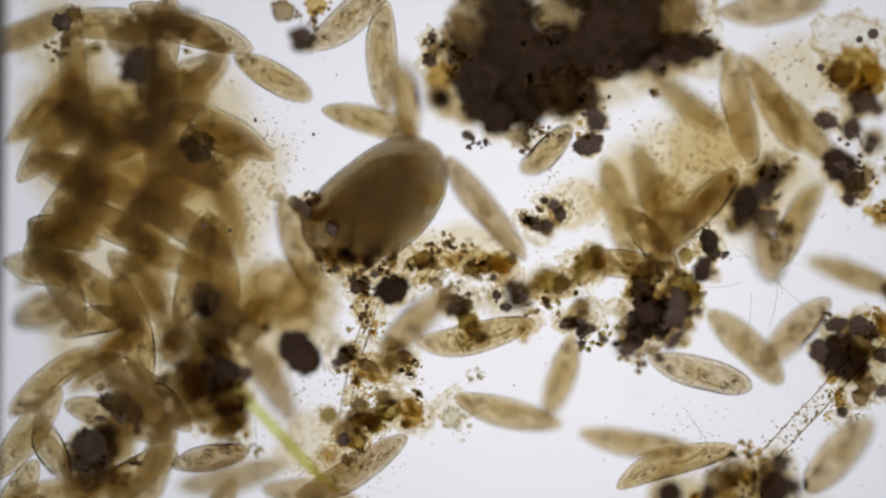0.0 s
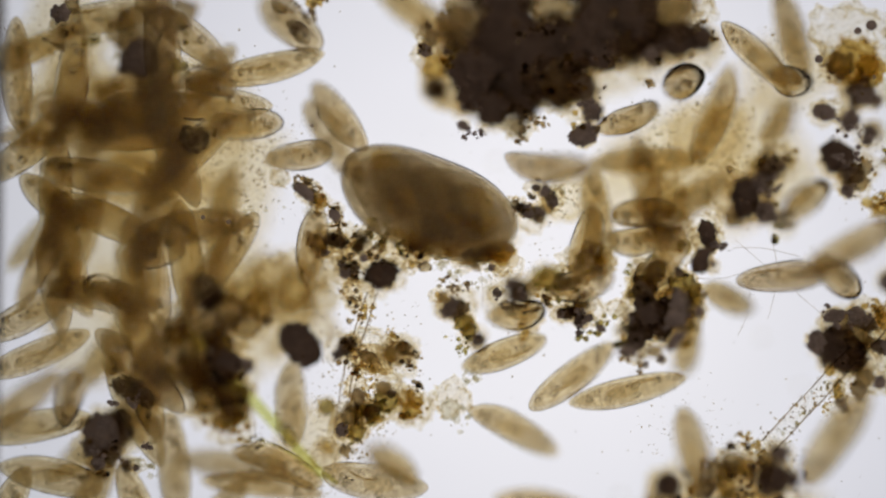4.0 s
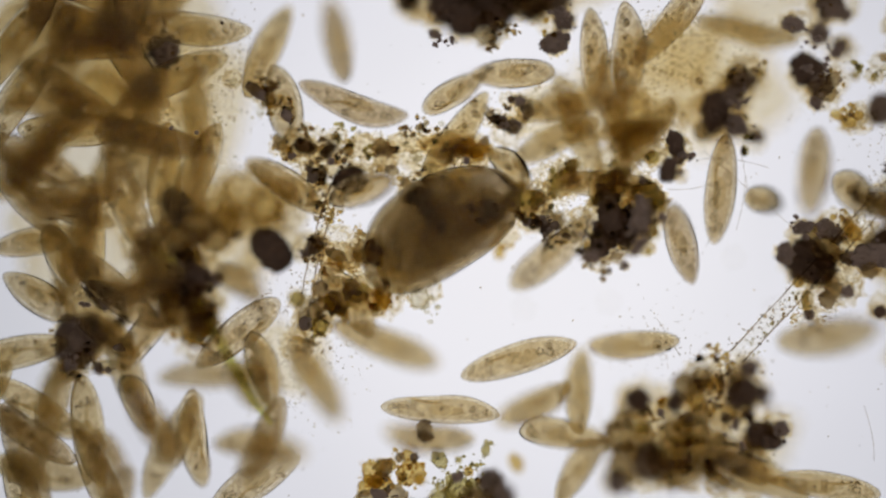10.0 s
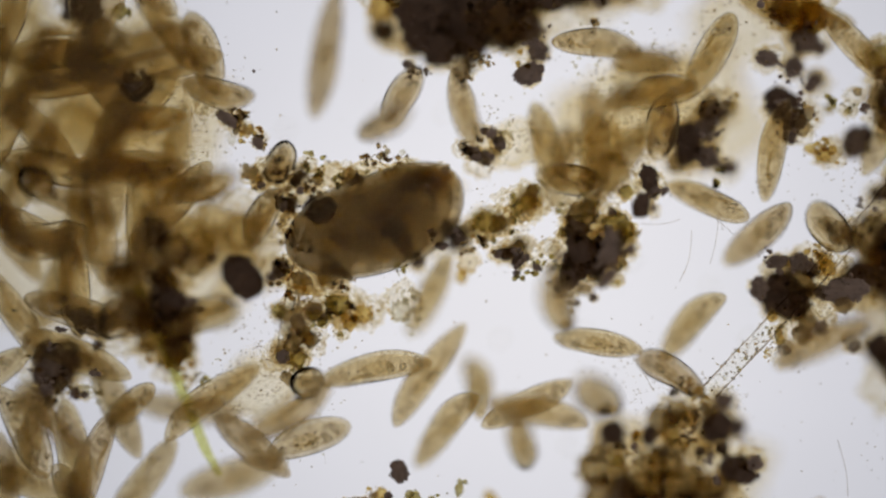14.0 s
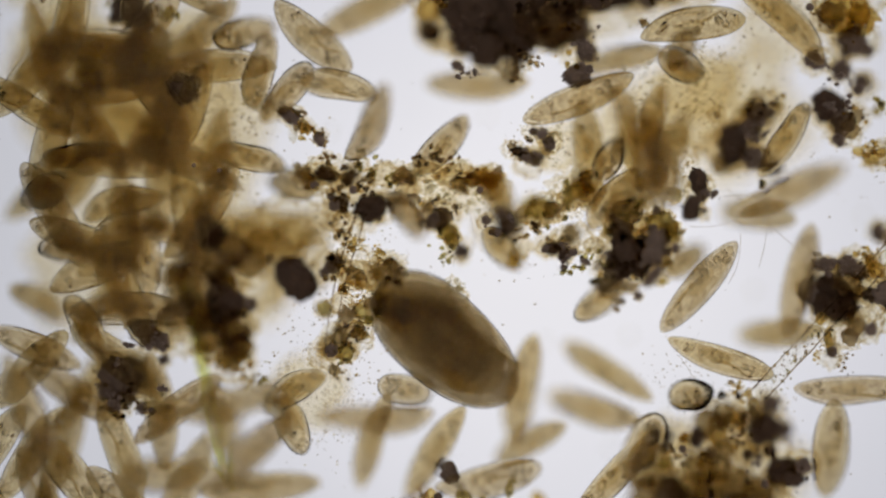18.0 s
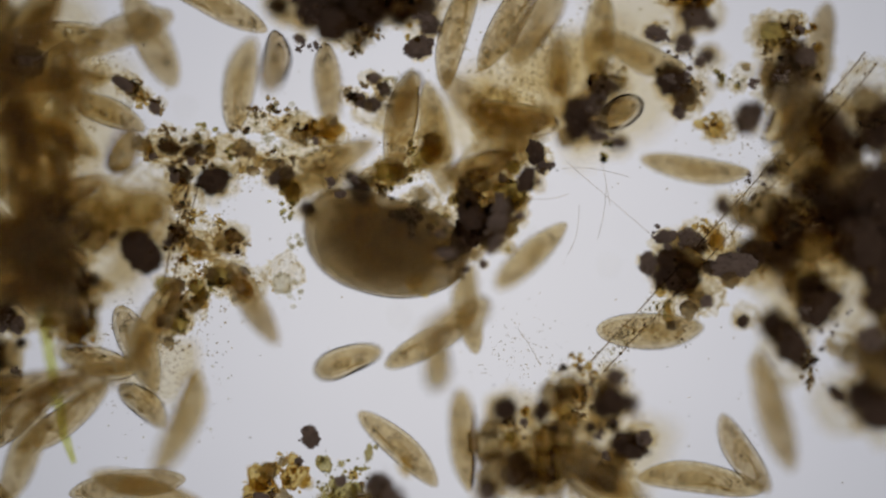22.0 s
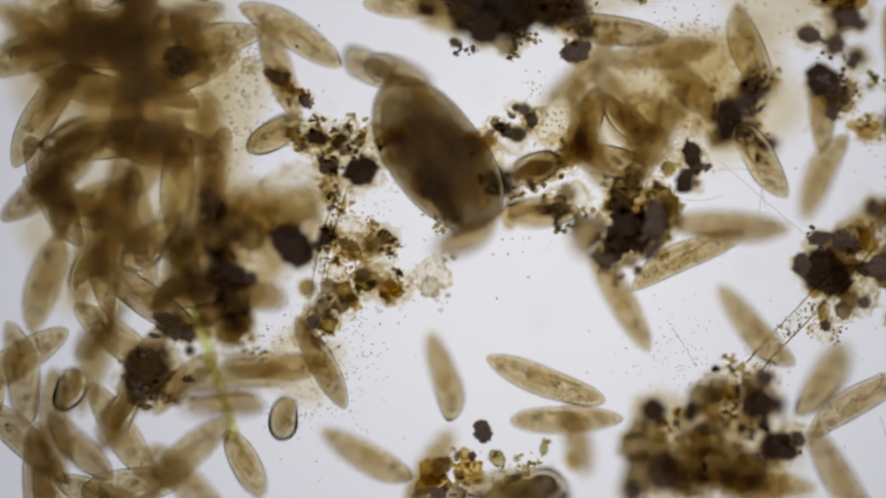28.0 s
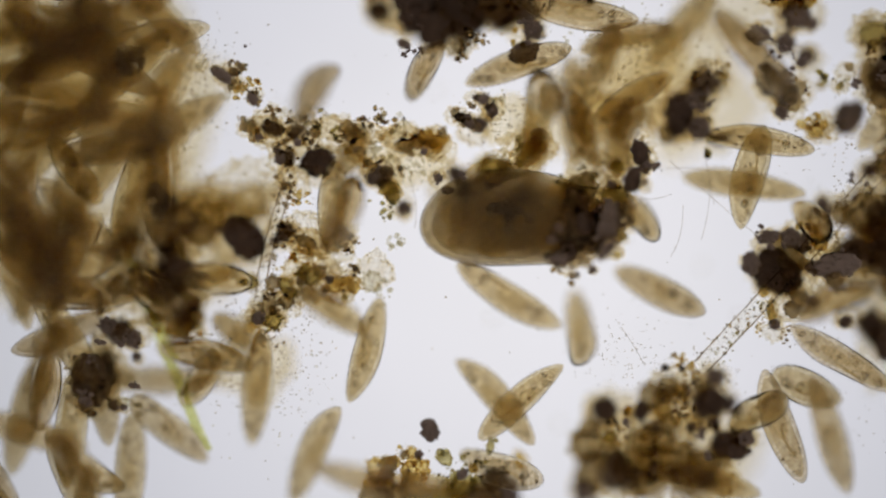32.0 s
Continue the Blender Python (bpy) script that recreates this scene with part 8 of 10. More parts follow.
    walk(SWARM[45], [
        (0, swim(308, 702, -156, -90, 57, 135)), (1, swim(320, 1033, -69, -90, 18, 160)), (2, swim(284, 859, 9, -60, 0, 185)), (2.5, swim(135, 693, -5, -29, 47, 210)),
        (4.5, swim(285, 727, -19, -78, 44, 235)), (5, swim(262, 661, -97, -73, 56, 260)), (6, swim(288, 797, -83, -99, 51, 285)), (7, swim(307, 796, -77, -162, 49, 310)),
        (8, swim(348, 878, -174, -84, 57, 335)), (9, swim(374, 847, -20, -18, 37, 360)), (10, swim(306, 887, 14, -45, 57, 385)), (11, swim(341, 821, 2, -8, 41, 410)),
        (12, swim(392, 776, -26, -7, 62, 435)), (13, swim(328, 808, 11, 31, 52, 460)), (13.5, swim(322, 825, -23, 31, 52, 485)), (15.5, swim(355, 844, -101, 75, 39, 510)),
        (16, swim(362, 788, -11, 130, 63, 535)), (17, swim(125, 651, -85, 156, 57, 560)), (18, swim(41, 648, -213, 129, 64, 585)), (19, swim(77, 677, -15, 132, 47, 610)),
        (20, swim(148, 830, 8, 163, 56, 635)), (21, swim(266, 604, -92, 163, 18, 660)), (22, swim(394, 645, -80, 163, 18, 685)), (23, swim(400, 652, -83, 163, 18, 710)),
        (24, swim(498, 665, -93, 225, 53, 735)), (25, swim(509, 698, -191, 140, 63, 760)), (26, swim(516, 706, -13, 138, 51, 785)), (26.5, swim(474, 682, -101, 149, 64, 810)),
        (28.5, swim(479, 682, -112, 171, 64, 835)), (29, swim(497, 675, 8, 166, 62, 860)), (30, swim(517, 663, -112, 85, 54, 885)), (31, swim(596, 748, -191, 43, 37, 910)),
        (32, swim(513, 755, -200, 117, 64, 935))])
    walk(SWARM[46], [
        (0, swim(317, 43, -19, -23, 0, 202)), (1, swim(332, 66, 81, -23, -0, 172)), (2, swim(385, 191, 16, -61, -47, 142)), (2.5, swim(371, 145, 26, -56, -58, 112)),
        (4.5, swim(381, 187, 23, -16, -63, 82)), (5, swim(487, 236, 81, -4, -37, 52)), (6, swim(554, 323, 71, -30, -5, 22)), (7, swim(556, 355, -17, -23, -47, -8)),
        (8, swim(555, 407, 70, -37, -55, -38)), (9, swim(614, 356, 65, -49, -20, -68)), (10, swim(667, 269, 184, -82, -51, -98)), (11, swim(872, 262, 102, -39, -64, -128)),
        (12, swim(910, 281, 101, -49, -53, -158)), (13, swim(957, 350, 161, -53, -64, -188)), (13.5, swim(783, 328, 198, -135, -64, -218)), (15.5, swim(844, 404, 189, -173, -61, -248)),
        (16, swim(792, 388, 208, -236, -63, -278)), (17, swim(601, 508, -12, -249, -59, -308)), (18, swim(741, 489, 118, -236, -63, -338)), (19, swim(737, 573, 100, -155, -31, -368)),
        (20, swim(748, 489, 76, -135, -64, -398)), (21, swim(722, 675, 161, -150, -42, -428)), (22, swim(761, 688, 100, -235, -34, -458)), (23, swim(669, 741, -5, -218, -60, -488)),
        (24, swim(708, 790, -28, -250, -33, -518)), (25, swim(681, 649, 186, -176, -33, -548)), (26, swim(607, 782, 71, -236, -63, -578)), (26.5, swim(547, 704, 4, -278, -41, -608)),
        (28.5, swim(671, 814, -5, -196, -39, -638)), (29, swim(841, 681, -22, -119, -54, -668)), (30, swim(925, 456, 8, -111, -59, -698)), (31, swim(953, 311, 21, -41, -53, -728)),
        (32, swim(871, 280, -14, -127, -57, -758))])
    walk(SWARM[47], [
        (0, swim(130, 859, 83, 11, 0, 269)), (1, swim(77, 786, 85, -73, 0, 294)), (2, swim(85, 465, 98, -73, 24, 319)), (2.5, swim(53, 455, 23, -104, 0, 344)),
        (4.5, swim(109, 463, 108, -104, 24, 369)), (5, swim(112, 490, 116, -104, 24, 394)), (6, swim(175, 465, 95, -80, 27, 419)), (7, swim(127, 480, -25, -139, 43, 444)),
        (8, swim(243, 667, 23, -220, 64, 469)), (9, swim(263, 655, 75, -241, 51, 494)), (10, swim(347, 670, 174, -162, 64, 519)), (11, swim(340, 505, 105, -248, 62, 544)),
        (12, swim(355, 557, 112, -311, 60, 569)), (13, swim(458, 459, 153, -354, 58, 594)), (13.5, swim(498, 435, 169, -355, 53, 619)), (15.5, swim(489, 506, 102, -306, 62, 644)),
        (16, swim(477, 430, 72, -278, 46, 669)), (17, swim(207, 457, -26, -307, 44, 694)), (18, swim(231, 467, -16, -345, 42, 719)), (19, swim(276, 647, -27, -360, 64, 744)),
        (20, swim(261, 656, -1, -360, 64, 769)), (21, swim(276, 662, 79, -394, 0, 794)), (22, swim(380, 595, 85, -394, 24, 819)), (23, swim(406, 587, 71, -394, 24, 844)),
        (24, swim(429, 592, 76, -394, 24, 869)), (25, swim(422, 641, 84, -394, 24, 894)), (26, swim(241, 889, 75, -433, 57, 919)), (26.5, swim(241, 859, 115, -446, 50, 944)),
        (28.5, swim(254, 916, 81, -510, 64, 969)), (29, swim(141, 943, 110, -503, 0, 994)), (30, swim(208, 967, -10, -564, 59, 1019)), (31, swim(340, 955, 200, -588, 53, 1044)),
        (32, swim(294, 975, 92, -589, 56, 1069))])
    walk(SWARM[48], [
        (0, swim(234, 842, 24, 27, 0, 336)), (1, swim(139, 868, 19, 6, 0, 306)), (2, swim(99, 870, 4, 11, 0, 276)), (2.5, swim(93, 852, -14, -9, -4, 246)),
        (4.5, swim(106, 857, 25, -16, -13, 216)), (5, swim(114, 852, 25, -22, 0, 186)), (6, swim(121, 867, -28, -39, -38, 156)), (7, swim(106, 986, 3, -18, 0, 126)),
        (8, swim(149, 1005, -96, -72, 0, 96)), (9, swim(151, 960, 9, -38, -0, 66)), (10, swim(114, 1016, -67, -12, 0, 36)), (11, swim(174, 985, -80, -3, -23, 6)),
        (12, swim(205, 968, -78, -0, -50, -24)), (13, swim(199, 1160, -105, -0, -0, -54)), (13.5, swim(203, 1150, -84, -0, -0, -84)), (15.5, swim(205, 1146, -79, -0, -0, -114)),
        (16, swim(208, 1141, -67, -0, -0, -144)), (17, swim(159, 947, 8, -27, 0, -174)), (18, swim(139, 942, 1, -49, 0, -204)), (19, swim(139, 920, -2, -37, -44, -234)),
        (20, swim(148, 964, -117, -36, -58, -264)), (21, swim(261, 604, -115, -36, -0, -294)), (22, swim(331, 597, -94, -36, -0, -324)), (23, swim(304, 610, -85, -36, -0, -354)),
        (24, swim(281, 611, -93, -36, -0, -384)), (25, swim(234, 649, -115, 42, -46, -414)), (26, swim(149, 686, 8, 111, -58, -444)), (26.5, swim(97, 637, -77, 111, -0, -474)),
        (28.5, swim(91, 661, -88, 65, 0, -504)), (29, swim(96, 647, -109, 67, 0, -534)), (30, swim(94, 637, -109, 69, 0, -564)), (31, swim(77, 797, -214, 117, 0, -594)),
        (32, swim(157, 606, -107, 117, -0, -624))])
    walk(SWARM[49], [
        (0, swim(337, 148, 84, 15, 38, 43)), (1, swim(408, 168, 87, -52, 32, 68)), (2, swim(423, 189, 106, -71, 45, 93)), (2.5, swim(422, 244, -11, -102, 43, 118)),
        (4.5, swim(482, 231, 89, -180, 62, 143)), (5, swim(599, 198, 157, -150, 62, 168)), (6, swim(590, 162, 210, -117, 46, 193)), (7, swim(798, 432, 198, -139, 59, 218)),
        (8, swim(790, 384, 89, -68, 36, 243)), (9, swim(829, 469, 71, 4, 36, 268)), (10, swim(704, 512, 111, 17, 55, 293)), (11, swim(689, 556, 8, -19, 59, 318)),
        (12, swim(692, 530, 17, -0, 64, 343)), (13, swim(727, 475, 19, -51, 64, 368)), (13.5, swim(731, -11, 91, -51, 15, 393)), (15.5, swim(674, 169, -28, -9, 40, 418)),
        (16, swim(585, 126, -25, -72, 0, 443)), (17, swim(410, 151, 103, -37, 0, 468)), (18, swim(458, 177, 86, -0, 56, 493)), (19, swim(373, 252, 96, -0, 15, 518)),
        (20, swim(482, 177, 9, 53, 0, 543)), (21, swim(467, 238, 65, 53, 15, 568)), (22, swim(468, 318, 183, 54, 60, 593)), (23, swim(471, 266, 94, 42, 50, 618)),
        (24, swim(467, 264, 113, 42, 15, 643)), (25, swim(459, 258, 71, 42, 15, 668)), (26, swim(336, 255, 109, 42, 15, 693)), (26.5, swim(251, 257, 67, 42, 15, 718)),
        (28.5, swim(244, 198, 81, 42, 15, 743)), (29, swim(312, 231, 95, 42, 15, 768)), (30, swim(324, 234, 106, 42, 15, 793)), (31, swim(341, 219, 112, 42, 15, 818)),
        (32, swim(288, 222, 73, 42, 15, 843))])
    walk(SWARM[50], [
        (0, swim(1697, 98, 72, 193, -18, 110)), (1, swim(1685, 102, 114, 193, -18, 80)), (2, swim(1688, 103, 113, 193, -18, 50)), (2.5, swim(1691, 102, 102, 193, -18, 20)),
        (4.5, swim(1692, 101, 99, 193, -18, -10)), (5, swim(1731, 98, 68, 193, -18, -40)), (6, swim(1759, 99, 73, 193, -18, -70)), (7, swim(1744, 108, 117, 193, -18, -100)),
        (8, swim(1751, 104, 90, 193, -18, -130)), (9, swim(1744, 108, 112, 193, -18, -160)), (10, swim(1747, 107, 104, 193, -18, -190)), (11, swim(1802, 102, 74, 193, -18, -220)),
        (12, swim(1803, 102, 71, 193, -18, -250)), (13, swim(1803, 101, 73, 193, -18, -280)), (13.5, swim(1801, 101, 78, 193, -18, -310)), (15.5, swim(1787, 106, 108, 193, -18, -340)),
        (16, swim(1747, 100, 68, 193, -18, -370)), (17, swim(1712, 101, 80, 193, -18, -400)), (18, swim(1710, 103, 93, 193, -18, -430)), (19, swim(1708, 106, 101, 193, -18, -460)),
        (20, swim(1710, 108, 115, 193, -18, -490)), (21, swim(1717, 35, 117, 193, -18, -520)), (22, swim(1726, 32, 88, 193, -18, -550)), (23, swim(1726, 32, 86, 193, -18, -580)),
        (24, swim(1717, 35, 119, 193, -18, -610)), (25, swim(1718, 36, 104, 193, -18, -640)), (26, swim(1725, 28, 66, 193, -18, -670)), (26.5, swim(1653, 30, 76, 193, -18, -700)),
        (28.5, swim(1644, 36, 119, 193, -18, -730)), (29, swim(1651, 32, 95, 193, -18, -760)), (30, swim(1649, 35, 107, 193, -18, -790)), (31, swim(1650, 33, 102, 193, -18, -820)),
        (32, swim(1659, 28, 67, 193, -18, -850))])
    walk(SWARM[51], [
        (0, swim(1084, -162, -120, 241, 0, 177)), (1, swim(1081, -159, -92, 241, 0, 202)), (2, swim(1081, -141, -86, 241, 0, 227)), (2.5, swim(1083, -145, -112, 241, 0, 252)),
        (4.5, swim(1125, 160, -174, 261, 64, 277)), (5, swim(1063, 210, -203, 253, 54, 302)), (6, swim(977, 256, -117, 167, 54, 327)), (7, swim(953, 244, -15, 186, 56, 352)),
        (8, swim(942, 267, -106, 203, 45, 377)), (9, swim(1106, 218, -22, 289, 0, 402)), (10, swim(1109, 263, -2, 270, 33, 427)), (11, swim(1080, 362, 15, 237, 30, 452)),
        (12, swim(1097, 369, -14, 241, 0, 477)), (13, swim(1167, 310, -14, 208, 22, 502)), (13.5, swim(1142, 374, -75, 260, 51, 527)), (15.5, swim(1093, 343, -197, 231, 64, 552)),
        (16, swim(1093, 319, -187, 197, 54, 577)), (17, swim(1102, 483, 2, 175, 52, 602)), (18, swim(1101, 386, -26, 236, 63, 627)), (19, swim(954, 484, -90, 233, 0, 652)),
        (20, swim(923, 468, -200, 207, 58, 677)), (21, swim(883, 486, -105, 159, 59, 702)), (22, swim(900, 426, -90, 203, 45, 727)), (23, swim(844, 280, -113, 225, 46, 752)),
        (24, swim(872, 271, -16, 141, 46, 777)), (25, swim(871, 5, -67, 141, 0, 802)), (26, swim(874, -1, -94, 141, 0, 827)), (26.5, swim(877, -3, -95, 141, 0, 852)),
        (28.5, swim(750, 191, -27, 180, 0, 877)), (29, swim(758, 168, -95, 175, 0, 902)), (30, swim(731, 234, 27, 171, 13, 927)), (31, swim(706, 224, 3, 104, 40, 952)),
        (32, swim(701, 4, -67, 104, 0, 977))])
    walk(SWARM[52], [
        (0, swim(537, 1010, 68, 193, -24, 244)), (1, swim(540, 1002, 98, 193, -24, 214)), (2, swim(539, 1020, 93, 193, -24, 184)), (2.5, swim(523, 811, 119, 270, -53, 154)),
        (4.5, swim(473, 840, 0, 331, -31, 124)), (5, swim(392, 818, -4, 327, -15, 94)), (6, swim(343, 856, 68, 346, -52, 64)), (7, swim(334, 915, 197, 285, -42, 34)),
        (8, swim(343, 1004, -7, 210, 0, 4)), (9, swim(378, 1010, -10, 185, 0, -26)), (10, swim(403, 954, -8, 270, -33, -56)), (11, swim(419, 889, 19, 353, -40, -86)),
        (12, swim(461, 855, 3, 344, -34, -116)), (13, swim(478, 824, -3, 293, -46, -146)), (13.5, swim(473, 820, -26, 379, -27, -176)), (15.5, swim(490, 824, 10, 426, -0, -206)),
        (16, swim(480, 821, 13, 445, -0, -236)), (17, swim(486, 852, 14, 406, -0, -266)), (18, swim(435, 832, 209, 472, -64, -296)), (19, swim(390, 864, -21, 404, -30, -326)),
        (20, swim(349, 922, -11, 378, -60, -356)), (21, swim(407, 934, 26, 358, -44, -386)), (22, swim(418, 897, -9, 398, -39, -416)), (23, swim(435, 888, 3, 387, -31, -446)),
        (24, swim(383, 836, 23, 321, -46, -476)), (25, swim(213, 895, 120, 259, 0, -506)), (26, swim(165, 882, -8, 234, -62, -536)), (26.5, swim(161, 865, -7, 249, -62, -566)),
        (28.5, swim(145, 843, 18, 236, -64, -596)), (29, swim(123, 834, 10, 243, 0, -626)), (30, swim(189, 606, 106, 243, -24, -656)), (31, swim(174, 648, 71, 329, 0, -686)),
        (32, swim(222, 647, 79, 329, -24, -716))])
    walk(SWARM[53], [
        (0, swim(1684, 210, 117, 63, 0, 311)), (1, swim(1489, 222, 192, 139, 0, 336)), (2, swim(1702, 213, 66, 139, 0, 361)), (2.5, swim(1700, 213, 71, 139, 0, 386)),
        (4.5, swim(1697, 214, 83, 139, 0, 411)), (5, swim(1717, 217, 118, 139, 0, 436)), (6, swim(1747, 218, 111, 139, 0, 461)), (7, swim(1758, 216, 67, 139, 0, 486)),
        (8, swim(1743, 222, 117, 139, 0, 511)), (9, swim(1743, 223, 118, 139, 0, 536)), (10, swim(1751, 219, 89, 139, 0, 561)), (11, swim(1799, 219, 86, 139, 0, 586)),
        (12, swim(1792, 222, 110, 139, 0, 611)), (13, swim(1789, 221, 119, 139, 0, 636)), (13.5, swim(1804, 215, 67, 139, 0, 661)), (15.5, swim(1791, 218, 95, 139, 0, 686)),
        (16, swim(1746, 216, 73, 139, 0, 711)), (17, swim(1714, 216, 72, 139, 0, 736)), (18, swim(1709, 218, 95, 139, 0, 761)), (19, swim(1715, 217, 77, 139, 0, 786)),
        (20, swim(1721, 217, 78, 139, 0, 811)), (21, swim(1643, 390, 162, 112, 64, 836)), (22, swim(1658, 375, 194, 68, 64, 861)), (23, swim(1645, 390, 202, -0, 63, 886)),
        (24, swim(1623, 364, 78, 75, 48, 911)), (25, swim(1629, 383, 21, 109, 15, 936)), (26, swim(1540, 419, 9, 182, 46, 961)), (26.5, swim(1434, 418, -15, 171, 0, 986)),
        (28.5, swim(1335, 469, 6, 118, 35, 1011)), (29, swim(1259, 590, 97, 135, 11, 1036)), (30, swim(1364, 573, 196, 157, 43, 1061)), (31, swim(1241, 519, 188, 90, 53, 1086)),
        (32, swim(1450, 468, -10, 78, 0, 1111))])
    walk(SWARM[54], [
        (0, swim(1152, -156, -88, 3, -15, 18)), (1, swim(1150, -154, -69, 3, -15, -12)), (2, swim(1150, -138, -71, 3, -15, -42)), (2.5, swim(1153, -142, -95, 3, -15, -72)),
        (4.5, swim(1150, -138, -70, 3, -15, -102)), (5, swim(1154, -147, -119, 3, -15, -132)), (6, swim(1153, -112, -118, 3, -15, -162)), (7, swim(1152, -9, -109, 3, -15, -192)),
        (8, swim(1153, -7, -112, 3, -15, -222)), (9, swim(1150, 16, -85, 3, -15, -252)), (10, swim(1149, 20, -70, 3, -15, -282)), (11, swim(1106, 209, 4, -11, 0, -312)),
        (12, swim(1083, 214, -26, -97, 0, -342)), (13, swim(968, 318, -83, -90, -59, -372)), (13.5, swim(927, 301, -85, -90, -59, -402)), (15.5, swim(949, 396, -24, -40, -29, -432)),
        (16, swim(849, 482, 9, -90, -53, -462)), (17, swim(767, 518, 28, -175, -0, -492)), (18, swim(799, 367, 6, -135, -52, -522)), (19, swim(848, 287, -21, -87, -58, -552)),
        (20, swim(821, 322, -19, -147, -0, -582)), (21, swim(779, 366, -196, -135, -64, -612)), (22, swim(879, 298, -89, -90, -50, -642)), (23, swim(855, 302, -100, -113, -63, -672)),
        (24, swim(827, 354, -194, -128, -52, -702)), (25, swim(1005, 438, -77, -131, -59, -732)), (26, swim(1023, 436, -10, -63, -59, -762)), (26.5, swim(1001, 464, 10, -15, -38, -792)),
        (28.5, swim(955, 435, 21, 16, -64, -822)), (29, swim(902, 380, -77, -13, -59, -852)), (30, swim(931, 249, -111, -4, -40, -882)), (31, swim(1036, 264, -20, -10, -41, -912)),
        (32, swim(1037, 273, 24, 21, -17, -942))])
    walk(SWARM[55], [
        (0, swim(659, 1006, 87, 85, 18, 85)), (1, swim(659, 1000, 108, 85, 18, 110)), (2, swim(660, 1016, 115, 85, 18, 135)), (2.5, swim(632, 810, 88, 94, 48, 160)),
        (4.5, swim(460, 870, 115, 180, 0, 185)), (5, swim(561, 852, 210, 124, 0, 210)), (6, swim(583, 880, 182, 45, 0, 235)), (7, swim(493, 928, 160, 59, 64, 260)),
        (8, swim(559, 910, 214, 135, 53, 285)), (9, swim(527, 947, 173, 75, 39, 310)), (10, swim(541, 940, 212, -0, 38, 335)), (11, swim(624, 943, 208, -5, 51, 360)),
        (12, swim(597, 973, 16, 41, 55, 385)), (13, swim(736, 855, 192, 80, 54, 410)), (13.5, swim(732, 1113, 120, 80, 18, 435)), (15.5, swim(731, 1112, 110, 80, 18, 460)),
        (16, swim(729, 1113, 87, 80, 18, 485)), (17, swim(689, 969, 65, -0, 0, 510)), (18, swim(690, 1113, 88, -0, 18, 535)), (19, swim(689, 1167, 67, -0, 18, 560)),
        (20, swim(592, 991, 156, 11, 0, 585)), (21, swim(539, 955, 203, -27, 54, 610)), (22, swim(588, 1011, 110, -17, 0, 635)), (23, swim(631, 999, -6, -13, 21, 660)),
        (24, swim(718, 980, 101, -63, 0, 685)), (25, swim(669, 952, 209, -138, 51, 710)), (26, swim(509, 988, 211, -180, 0, 735)), (26.5, swim(595, 985, 72, -167, 32, 760)),
        (28.5, swim(696, 947, 105, -232, 36, 785)), (29, swim(711, 967, 105, -280, 54, 810)), (30, swim(714, 982, 153, -328, 0, 835)), (31, swim(715, 956, 193, -414, 55, 860)),
        (32, swim(683, 945, 101, -477, 39, 885))])
    walk(SWARM[56], [
        (0, swim(1693, 315, 85, 253, -0, 152)), (1, swim(1692, 316, 90, 253, -0, 122)), (2, swim(1688, 317, 112, 253, -0, 92)), (2.5, swim(1700, 315, 71, 253, -0, 62)),
        (4.5, swim(1697, 316, 83, 253, -0, 32)), (5, swim(1725, 316, 89, 253, -0, 2)), (6, swim(1753, 317, 94, 253, -0, -28)), (7, swim(1756, 319, 75, 253, -0, -58)),
        (8, swim(1756, 318, 73, 253, -0, -88)), (9, swim(1756, 319, 73, 253, -0, -118)), (10, swim(1744, 323, 113, 253, -0, -148)), (11, swim(1798, 320, 88, 253, -0, -178)),
        (12, swim(1617, 262, -27, 198, -56, -208)), (13, swim(1612, 246, 71, 265, 0, -238)), (13.5, swim(1628, 197, -8, 320, 0, -268)), (15.5, swim(1585, 234, 93, 246, -48, -298)),
        (16, swim(1574, 297, 1, 243, 0, -328)), (17, swim(1246, 387, 77, 191, -32, -358)), (18, swim(1165, 332, 78, 265, -48, -388)), (19, swim(1103, 275, 73, 292, -52, -418)),
        (20, swim(1053, 416, 167, 323, -55, -448)), (21, swim(1064, 359, 197, 360, -41, -478)), (22, swim(1023, 344, 161, 432, -56, -508)), (23, swim(1087, 400, 213, 346, -64, -538)),
        (24, swim(1075, 422, 161, 336, -55, -568)), (25, swim(1066, 451, 74, 390, -61, -598)), (26, swim(1097, 350, 173, 333, -58, -628)), (26.5, swim(1146, 399, 5, 313, -25, -658)),
        (28.5, swim(1135, 350, 13, 324, -59, -688)), (29, swim(1097, 338, -19, 238, -52, -718)), (30, swim(1103, 340, -11, 239, -46, -748)), (31, swim(1142, 355, 18, 225, -51, -778)),
        (32, swim(1234, 333, 19, 212, -45, -808))])
